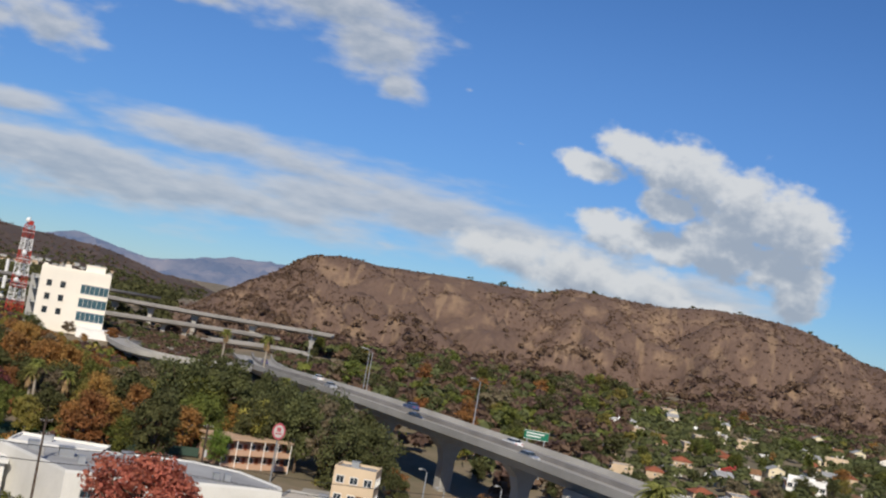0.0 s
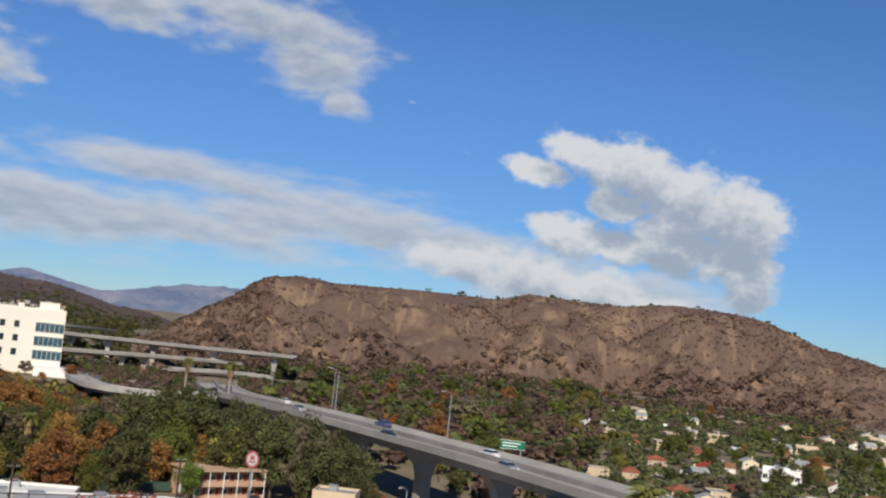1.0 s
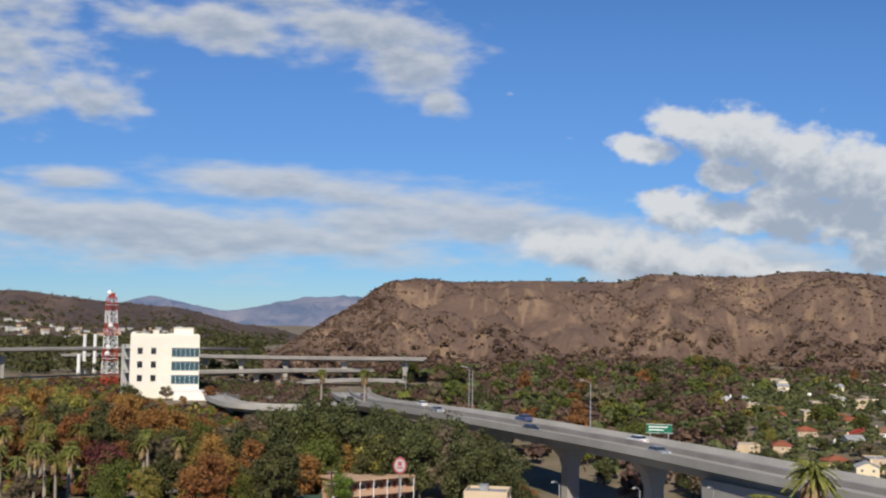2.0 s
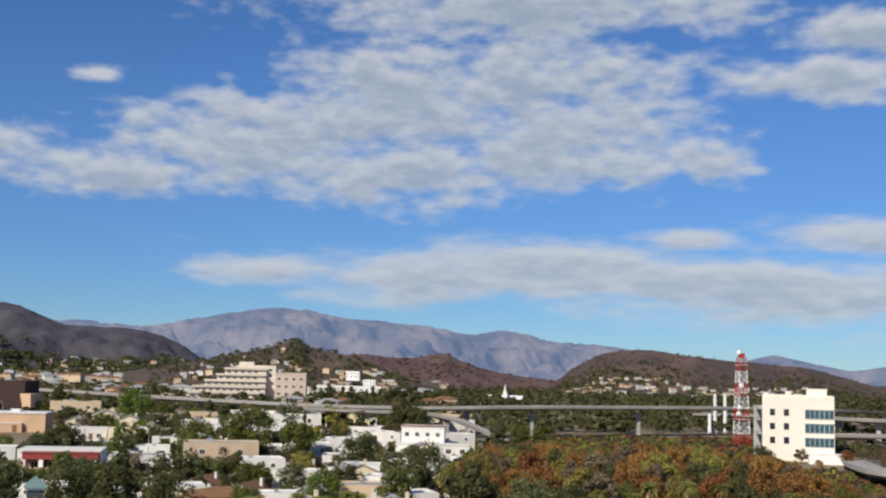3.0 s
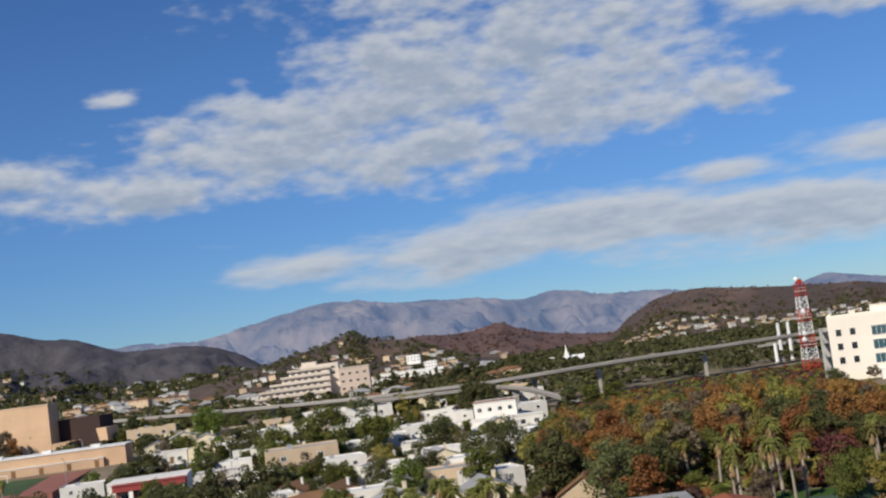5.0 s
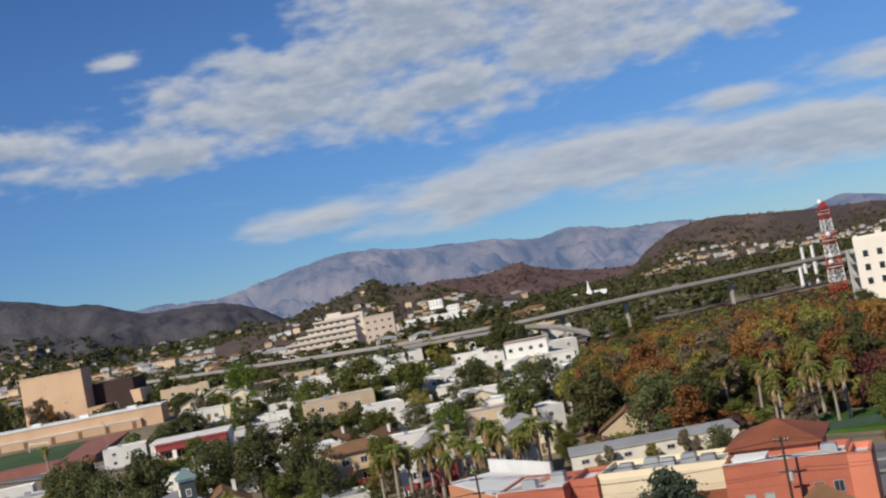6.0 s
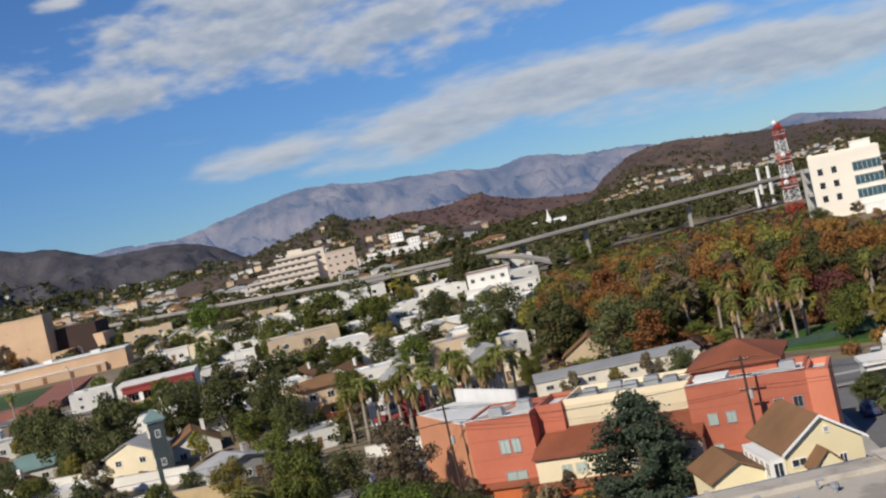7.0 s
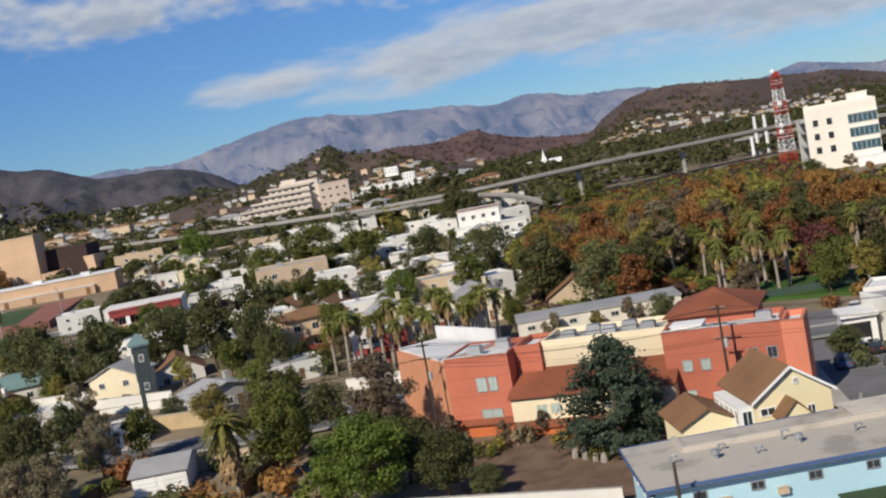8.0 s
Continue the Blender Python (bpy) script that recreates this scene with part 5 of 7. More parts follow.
def warehouse():
    """Wedge-shaped plan: long front along local x, skewed back."""
    root = thing("warehouse", pose(53.3, 133.4, 0, 0, 0, -8.2), "white warehouse with a wide pale grey flat roof", "warehouse")
    plan = [(0, 0), (27.2, 0), (27.8, 2.4), (25.0, 11.4), (19.5, 16.2), (-5.8, 17.6)]
    part("wall", Geo().prism(plan, -1, 5.7), STUCCO_W, root)
    mid = Vector((9.0, 7.5))
    inner = [tuple(mid + (Vector(p) - mid) * 0.975) for p in plan]
    part("roof", Geo().prism(inner, 5.7, 5.86), ROOF_GY, root, "pale grey felt roof")
    g = Geo()
    for k in range(len(plan)):
        a, b, c, d = plan[k], plan[(k + 1) % 6], inner[(k + 1) % 6], inner[k]
        g.prism([a, b, c, d], 5.7, 6.05)
    part("roof_edge", g, WHITE, root, "white roof edge")
    for x, y, w in ((-2.6, 13.6, 1.3), (0.8, 10.2, 1.8), (2.4, 6.0, 0.9), (5.0, 8.5, 0.6), (9.0, 11.5, 1.4), (14.0, 7.5, 1.2), (19.0, 3.4, 0.8), (20.4, 3.2, 0.8)):
        part("roof_unit", Geo().box(x, y, 5.86, x + w, y + w * 0.8, 6.6 + 0.2 * w).box(x - 0.06, y - 0.06, 6.6 + 0.2 * w, x + w + 0.06, y + w * 0.8 + 0.06, 6.7 + 0.2 * w), STEEL, root)
    for k in range(6):
        window(root, 3.0 + 4.2 * k, 0, 3.4, 1.8, 1.0, 0, STEEL)
    for k in range(2):
        part("loading_door", Geo().box(8.0 + 8.4 * k, -0.08, 0, 11.0 + 8.4 * k, 0.02, 2.7).box(7.9 + 8.4 * k, -0.1, 2.7, 11.1 + 8.4 * k, 0.02, 2.85), STUCCO_G, root)
    part("corner_shed", Geo().box(-9.2, 12.2, -1, -5.2, 16.6, 4.0).box(-9.6, 11.6, 4.0, -4.9, 17.0, 4.5), WHITE, root, "low white lean-to with a deep fascia")
    # near-black slab paints the unlit inside; no opening is cut
    part("shed_opening", Geo().box(-8.8, 12.12, 0, -6.0, 12.3, 3.2), DARK, root)


warehouse()
house(on_ground(105, 152, -40), 6.5, 6, 2, "flat", STUCCO_B, ROOF_GY, "beige two-storey shop with a flat roof", nx=3)
house(on_ground(93, 136, -40), 16, 7, 1, "flat", STUCCO_G, TAR, "low grey shop with a tarred roof", nx=4)
house(on_ground(88, 116, -40), 17, 8, 1, "flat", STUCCO_W, ROOF_WH, "white flat-roofed shop with a red front", nx=4)


# ---------------------------------------------------------------- freeway furniture
def gantry_sign():
    root = thing("highway_sign", pose(148.5, 163, 10.9, 0, 0, -42) @ Matrix.Scale(0.66, 4), "green highway sign panel on two steel posts", "road sign")
    for x in (-2.4, 2.4):
        part("post", Geo().tube([(x, 0.2, -9), (x, 0.2, 3.6)], [0.16, 0.14], 6), STEEL, root)
    part("panel", Geo().box(-3.4, -0.06, 1.9, 3.4, 0.06, 4.1), SIGN_GREEN, root, "green panel")
    part("panel_edge", Geo().box(-3.5, -0.09, 4.1, 3.5, 0.09, 4.2).box(-3.5, -0.09, 1.8, 3.5, 0.09, 1.9), WHITE, root)
    part("sign_lines", Geo().box(-2.8, -0.09, 3.3, 2.2, -0.065, 3.6).box(-2.8, -0.09, 2.5, 1.2, -0.065, 2.8), WHITE, root, "white bars of writing")


gantry_sign()


def street_lamp(m, h=9.0, arm=2.2, double=False):
    root = thing("street_lamp", m, "grey steel street lamp with a curved arm", "street lamp", "freeway lamps")
    part("pole", Geo().tube([(0, 0, -0.6), (0, 0, h * 0.6), (0, 0, h)], [0.14, 0.11, 0.08], 6), STEEL, root)
    for s in ((-1, 1) if double else (-1,)):
        a = part("arm", Geo().tube([(0, 0, h - 0.1), (s * arm * 0.4, 0, h + 0.45), (s * arm, 0, h + 0.6)], [0.07, 0.06, 0.05], 5), STEEL, root)
        part("lamp_head", Geo().box(s * arm - 0.4, -0.16, h + 0.5, s * arm + 0.4, 0.16, h + 0.68).box(s * arm - 0.3, -0.12, h + 0.45, s * arm + 0.3, 0.12, h + 0.5), STUCCO_G, a)
    return root


lamp = street_lamp(pose(152.6, 188, 10.6, 0, 0, 0))
for x, y, z in ((163, 248, 10.6), (164.5, 252, 10.6), (190, 330, 9.8)):
    copy_thing(lamp, pose(x, y, z, 0, 0, random.uniform(-10, 10)))
# lamps on the boulevard
for x, y in ((116, 130), (128, 128), (108, 138), (100, 122)):
    copy_thing(lamp, on_ground(x, y, 30))
# field lamp poles
for x, y in ((-112, 330), (-128, 395), (-95, 365), (-60, 300)):
    copy_thing(lamp, on_ground(x, y, 90))


def utility_pole(m, h=11.5, arms=2):
    root = thing("utility_pole", m, "dark wooden utility pole with crossarms", "utility pole", "utility poles")
    part("pole", Geo().tube([(0, 0, -1), (0, 0, h * 0.5), (0, 0, h)], [0.19, 0.16, 0.12], 7), WOOD, root)
    for k in range(arms):
        z = h - 0.5 - 1.6 * k
        a = part("crossarm", Geo().box(-0.8, -0.16, z, 0.8, -0.04, z + 0.14), WOOD, root)
        g = Geo()
        for x in (-0.7, -0.35, 0.35, 0.7):
            g.tube([(x, -0.1, z + 0.14), (x, -0.1, z + 0.32)], [0.05, 0.04], 5)
        part("insulator", g, STUCCO_G, a)
    part("transformer", Geo().tube([(0.32, 0, h - 4.6), (0.32, 0, h - 3.7), (0.32, 0, h - 3.6)], [0.24, 0.24, 0.1], 8), STUCCO_G, root)
    return root


POLES = [(-6.0, 137.4, 12.2), (26.0, 124.3, 12.5), (57.5, 115, 12)]
for x, y, h in POLES:
    utility_pole(on_ground(x, y, -20), h, 3 if x > 20 else 2)
utility_pole(pose(12.6, 84.0, 0, 0, 0, 5), 8.6, 0)
utility_pole(on_ground(52, 140, 10), 11)
utility_pole(on_ground(76, 146, 10), 11)
utility_pole(on_ground(-72, 146, -10), 11)


def wire(a, b, sag):
    g = Geo()
    a, b = Vector(a), Vector(b)
    pts = [a.lerp(b, i / 14) - Vector((0, 0, sag * 4 * (i / 14) * (1 - i / 14))) for i in range(15)]
    g.tube(pts, [0.022] * 15, 4)
    return g


for (x0, y0, h0), (x1, y1, h1) in (((-72, 146, 11), POLES[0]), (POLES[0], POLES[1]), (POLES[1], POLES[2]), (POLES[2], (100, 104, 12))):
    root = thing("power_line", Matrix.Identity(4), "thin black power lines slung between poles", "cable", "power lines")
    for dx in (-0.7, 0.7):
        for dz in (-0.3, -1.9):
            part("wire", wire((x0 + dx, y0, h0 + dz), (x1 + dx, y1, h1 + dz), 0.9), DARK, root)


# ---------------------------------------------------------------- cars
CAR_PAINT = [mat("car paint white", (0.7, 0.7, 0.7), rough=0.3, var=0.05, bump=0, spec=0.6), mat("car paint black", (0.025, 0.025, 0.03), rough=0.25, var=0.05, bump=0, spec=0.6),
             mat("car paint silver", (0.42, 0.43, 0.45), rough=0.3, var=0.05, bump=0, metal=0.5), mat("car paint blue", (0.05, 0.08, 0.18), rough=0.3, var=0.05, bump=0, spec=0.6),
             mat("car paint red", (0.35, 0.03, 0.03), rough=0.3, var=0.05, bump=0, spec=0.6)]
TYRE = mat("tyre rubber", (0.02, 0.02, 0.02), var=0.2, bump=0)


def make_car(paint, label):
    root = thing("car", pose(0, 0, -60), label, "car", "cars")
    side = [(-2.2, 0.3), (2.2, 0.3), (2.25, 0.65), (2.1, 0.85), (1.1, 0.98), (-1.7, 1.0), (-2.2, 0.9), (-2.25, 0.6)]
    g, n = Geo(), len(side)
    for y, k in ((-0.88, 0.97), (-0.8, 1.0), (0.8, 1.0), (0.88, 0.97)):
        g.v += [(x * k, y, z) for x, z in side]
    for r in range(3):
        g.f += [(r * n + (j + 1) % n, r * n + j, r * n + n + j, r * n + n + (j + 1) % n) for j in range(n)]
    g.f += [tuple(range(n)), tuple(range(4 * n - 1, 3 * n - 1, -1))]
    part("body", g, paint, root)
    g = Geo()
    g.v += [(-1.75, -0.78, 0.98), (1.05, -0.78, 0.98), (0.45, -0.62, 1.42), (-1.25, -0.62, 1.42), (-1.75, 0.78, 0.98), (1.05, 0.78, 0.98), (0.45, 0.62, 1.42), (-1.25, 0.62, 1.42)]
    g.f += [(0, 1, 2, 3), (7, 6, 5, 4), (1, 5, 6, 2), (4, 0, 3, 7)]
    part("cabin_glass", g, GLASS, root)
    part("roof_panel", Geo().box(-1.27, -0.64, 1.4, 0.47, 0.64, 1.46), paint, root)
    for x in (-1.4, 1.4):
        for y in (-0.85, 0.85):
            w = part("wheel", Geo().tube([(x, y - 0.1, 0.32), (x, y + 0.1, 0.32)], [0.32, 0.32], 10), TYRE, root)
            part("rim", Geo().tube([(x, y - 0.115, 0.32), (x, y + 0.115, 0.32)], [0.18, 0.18], 8), STEEL, w)
    for y in (-0.6, 0.6):
        part("headlight", Geo().box(2.14, y - 0.18, 0.62, 2.24, y + 0.18, 0.76), WHITE, root)
        part("tail_light", Geo().box(-2.24, y - 0.18, 0.66, -2.16, y + 0.18, 0.82), T_RED, root)
    return root


car_kinds = [make_car(p, l) for p, l in zip(CAR_PAINT, ("white parked saloon car", "black parked saloon car", "silver parked saloon car", "dark blue parked saloon car", "red parked saloon car"))]
spots = [(48.3, 148, 0, 78), (48.0, 143, 0, 78), (49, 153, 0, 76), (42.6, 138.4, 0, 80), (46.9, 134, 0, 78), (54, 166, 0, 65), (51.2, 158, 0, 66)]
spots += [(-10 + 3.2 * k, 174.5, 0, 85) for k in range(8)] + [(-27 + 5.4 * k, 160.6 + 0.1 * k, 0, 4) for k in range(6)]
spots += [(85 + 3.4 * k, 154 - 2.6 * k, 0, 50) for k in range(5)] + [(-76 + 3 * k, 258 - 1.0 * k, 0, 80) for k in range(5)]
for i, (x, y, z, rz) in enumerate(spots):
    copy_thing(car_kinds[(0, 1, 2, 3, 2, 0, 1, 3, 2, 4)[i % 10]], on_ground(x, y, rz, 0.06))
for i, (s, o) in enumerate(((18, -5), (22, 2), (27, -5.5), (31, 5), (36, -2), (41, 5), (47, -5), (51, 2))):
    p, q = Vector(near_path[s]), Vector(near_path[s + 1])
    d = (q - p).normalized()
    c = p + Vector((d.y, -d.x, 0)) * o
    copy_thing(car_kinds[(2, 0, 1, 3)[i % 4]], pose(c.x, c.y, c.z + 0.05, 0, 0, math.degrees(math.atan2(d.y, d.x)) + (180 if o < 0 else 0)))
for c in car_kinds:
    for o in (*c.children_recursive, c):
        bpy.data.objects.remove(o)

# ---------------------------------------------------------------- trees
def leaf_quad(g, c, nrm, size, rng):
    a = nrm.cross(Vector((rng.uniform(-1, 1), rng.uniform(-1, 1), rng.uniform(-1, 1))))
    if a.length < 1e-3:
        a = Vector((1, 0, 0))
    a = a.normalized() * size
    b = nrm.cross(a).normalized() * size * rng.uniform(0.5, 0.9)
    g.poly([c - a, c - b * 0.6 + a * 0.2, c + a, c + b])


def tree_meshes(seed, height, width, leaf, n_clump, per, size, trunk_frac=0.16, gap=0.0, bark=None, droop=0.0):
    """Trunk with limbs, and a crown of leaf clumps with gaps; returns the two meshes."""
    rng = random.Random(seed)
    t, c = Geo(), Geo()
    h0 = height * trunk_frac
    lean = Vector((rng.uniform(-0.06, 0.06), rng.uniform(-0.06, 0.06), 1))
    top = lean * height * 0.75
    t.tube([(0, 0, -0.6), lean * h0 * 0.6, lean * h0 * 1.2, top], [height * 0.028, height * 0.021, height * 0.016, height * 0.004], 7)
    centres = []
    for k in range(n_clump):
        for _ in range(20):
            p = Vector((rng.uniform(-1, 1), rng.uniform(-1, 1), rng.uniform(-1, 1)))
            if 0.35 < p.length < 1.0:
                break
        shape = 1.0 - 0.25 * max(0, p.z) ** 2
        q = Vector((p.x * width / 2 * 0.8 * shape, p.y * width / 2 * 0.8 * shape, h0 + (height - h0) * (0.5 + 0.45 * p.z)))
        q += Vector((lean.x, lean.y, 0)) * q.z
        centres.append(q)
        if k % 3 == 0:
            root = lean * rng.uniform(h0 * 0.8, min(q.z, height * 0.7))
            mid = root.lerp(q, 0.5) + Vector((0, 0, height * 0.03))
            t.tube([root, mid, q], [height * 0.011, height * 0.007, height * 0.002], 5)
    r0 = width * 0.5 / (n_clump ** 0.34) * (1.08 - gap)
    for q in centres:
        r = r0 * rng.uniform(0.65, 1.25)
        for _ in range(per):
            d = Vector((rng.gauss(0, 1), rng.gauss(0, 1), rng.gauss(0.25, 1))).normalized()
            pos = q + Vector((d.x, d.y, d.z * 0.8)) * r * rng.uniform(0.55, 1.12) - Vector((0, 0, droop * r * rng.random()))
            nrm = (d + Vector((rng.gauss(0, 0.45), rng.gauss(0, 0.45), rng.gauss(0.1, 0.45)))).normalized()
            leaf_quad(c, pos, nrm, size * rng.uniform(0.6, 1.3), rng)
    return t.mesh("trunk", bark or BARK, True), c.mesh("crown", leaf)


def conifer_meshes(seed, height, width, leaf):
    rng = random.Random(seed)
    t, c = Geo(), Geo()
    t.tube([(0, 0, -0.6), (0.05, 0, height * 0.5), (0, 0.1, height * 0.97)], [height * 0.03, height * 0.018, 0.03], 7)
    for k in range(170):
        f = (k + rng.random()) / 170
        z = height * (0.07 + 0.9 * f)
        reach = width / 2 * (1 - f ** 1.6) ** 0.72 * rng.uniform(0.7, 1.08) + 0.35
        a = rng.uniform(0, 2 * math.pi)
        d = Vector((math.cos(a), math.sin(a), 0))
        lift = rng.uniform(-0.05, 0.28)
        tip = d * reach + Vector((0, 0, z + reach * lift))
        t.tube([(0, 0, z), d * reach * 0.6 + Vector((0, 0, z + reach * lift * 0.8)), tip], [0.06, 0.04, 0.012], 4)
        for _ in range(int(14 + 22 * reach)):
            u = rng.uniform(0.2, 1.02) ** 0.8
            pos = d * reach * u + Vector((rng.gauss(0, 0.34), rng.gauss(0, 0.34), z + reach * lift * u + rng.gauss(-0.12, 0.26)))
            leaf_quad(c, pos, Vector((rng.gauss(0, 0.6) + d.x * 0.6, rng.gauss(0, 0.6) + d.y * 0.6, 0.8)).normalized(), rng.uniform(0.13, 0.30), rng)
    return t.mesh("trunk", BARK, True), c.mesh("crown", leaf)


def palm_meshes(seed, height, spread, skirt):
    """Trunk, green fronds, and a skirt of dead fronds."""
    rng = random.Random(seed)
    t, c, s = Geo(), Geo(), Geo()
    big = spread / 2.2
    bend = Vector((rng.uniform(-0.5, 0.5), rng.uniform(-0.5, 0.5), 0))
    pts = [bend * (i / 5) ** 2 + Vector((0, 0, -0.5 + (height + 0.5) * i / 5)) for i in range(6)]
    t.tube(pts, [0.34, 0.27, 0.24, 0.22, 0.22, 0.25], 8)
    top = pts[-1]

    def frond(g, a, rise, length, width, n=6):
        d = Vector((math.cos(a), math.sin(a), 0))
        side = Vector((-d.y, d.x, 0))
        prev = None
        for i in range(n + 1):
            u = i / n
            p = top + d * length * u * math.cos(rise * (1 - u * 0.4)) + Vector((0, 0, length * (math.sin(rise) * u - 0.75 * u * u)))
            w = width * (0.25 + 1.9 * u) * (1 - u) ** 0.55 + 0.02
            cur = (p - side * w - Vector((0, 0, w * 0.35)), p, p + side * w - Vector((0, 0, w * 0.35)))
            if prev:
                g.poly([prev[0], prev[1], cur[1], cur[0]])
                g.poly([prev[1], prev[2], cur[2], cur[1]])
                for sgn, e in ((-1, 0), (1, 2)):
                    mid = (prev[e] + cur[e]) / 2
                    g.poly([prev[e], cur[e], mid + side * sgn * w * 0.9 + d * 0.25 - Vector((0, 0, 0.15))])
            prev = cur
    for k in range(85):
        frond(c, rng.uniform(0, 6.283), rng.uniform(-0.7, 1.45), spread * rng.uniform(0.6, 1.08), spread * 0.042)
    for k in range(int(110 * skirt)):
        a, z0 = rng.uniform(0, 6.283), rng.uniform(0, 1)
        d = Vector((math.cos(a), math.sin(a), 0))
        q = top - Vector((0, 0, 0.2 + z0 * height * 0.22 * skirt))
        w = Vector((-d.y, d.x, 0)) * (0.12 if skirt < 1.5 else 0.24)
        e = q + d * rng.uniform(0.5, 0.95) * big - Vector((0, 0, rng.uniform(1.0, 2.0)))
        s.poly([q - w, q + w, e + w * 1.4, e - w * 1.4])
        s.poly([e - w * 1.4, e + w * 1.4, e - Vector((0, 0, 0.7))])
    return t.mesh("trunk", BARK_PALE, True), c.mesh("fronds", L_PALM), (s.mesh("skirt", PALM_SKIRT) if skirt else None)


def plant(name, meshes, m, label, category="tree", group=""):
    root = thing(name, m, label, category, group)
    for me in meshes:
        if me:
            part(me.name.split(".")[0], me, None, root)
    return root


KINDS = {
    "green": (L_GREEN, "leafy green broad-crowned tree"), "dark": (L_DARK, "dense dark green evergreen tree"), "bright": (L_BRIGHT, "bright yellow-green tree with a rounded crown"),
    "olive": (L_OLIVE, "tree with yellowing olive foliage"), "orange": (L_ORANGE, "tree with rusty orange autumn leaves"), "red": (L_RED, "round tree with red autumn leaves"),
    "burgundy": (L_BURG, "tree with dark burgundy leaves"), "grey": (L_GREY, "half-bare tree with sparse grey-brown leaves")}
NEAR, MID, FAR = {}, {}, {}
for i, (k, (lm, _)) in enumerate(KINDS.items()):
    gap = 0.28 if k == "grey" else 0.0
    NEAR[k] = [tree_meshes(100 + i, 10, 8.5, lm, 70, 190 if k != "grey" else 95, 0.165, gap=gap)]
    MID[k] = [tree_meshes(200 + i + 31 * v, 10, (7.5, 9.5)[v], lm, 42, 95, 0.25, gap=gap, bark=BARK_PALE if k in ("olive", "orange") else BARK) for v in (0, 1)]
    FAR[k] = [tree_meshes(300 + i + 17 * v, 10, (7.5, 9.0)[v], lm, 24, 48, 0.44, gap=gap) for v in (0, 1)]
CYPRESS = [tree_meshes(401 + v, 10, 3.2, L_DARK, 26, 60, 0.25, trunk_frac=0.08) for v in (0, 1)]
PALMS = [palm_meshes(500 + v, 10, (1.75, 1.95, 1.6)[v], (0.6, 1.0, 0.35)[v]) for v in range(3)]

rng = random.Random(11)
TREES = {}


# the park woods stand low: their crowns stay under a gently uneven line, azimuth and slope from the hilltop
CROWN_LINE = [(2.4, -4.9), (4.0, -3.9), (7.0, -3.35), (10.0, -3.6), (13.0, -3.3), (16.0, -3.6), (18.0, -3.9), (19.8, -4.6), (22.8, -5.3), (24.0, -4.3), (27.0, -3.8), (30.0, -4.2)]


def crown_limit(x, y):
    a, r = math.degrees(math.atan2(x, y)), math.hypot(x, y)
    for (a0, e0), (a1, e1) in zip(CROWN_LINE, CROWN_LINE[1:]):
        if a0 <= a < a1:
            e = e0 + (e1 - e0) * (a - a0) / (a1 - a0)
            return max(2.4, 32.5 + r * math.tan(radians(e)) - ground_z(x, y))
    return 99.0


def put_tree(kind, x, y, h, level="mid", w=1.0, label="", low=True):
    """A tree of height h and relative width w; first of a kind is built, the rest are copies."""
    if kind == "palm":
        v = rng.randrange(3)
        meshes, text, cat = PALMS[v], "tall fan palm with a skirt of dead fronds", "palm tree"
    elif kind == "cypress":
        v = rng.randrange(2)
        meshes, text, cat = CYPRESS[v], "slender dark green columnar cypress", "tree"
    else:
        pool = {"near": NEAR, "mid": MID, "far": FAR}[level][kind]
        v = rng.randrange(len(pool))
        meshes, text, cat = pool[v], KINDS[kind][1], "tree"
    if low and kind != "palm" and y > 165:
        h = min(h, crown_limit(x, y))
    m = on_ground(x, y, rng.uniform(0, 360)) @ Matrix.Diagonal((h / 10 * w, h / 10 * w * rng.uniform(0.9, 1.1), h / 10, 1))
    root = plant("palm_tree" if kind == "palm" else kind + "_tree" if kind != "cypress" else "cypress_tree", meshes, m, label or text, cat, kind + " trees")
    return root


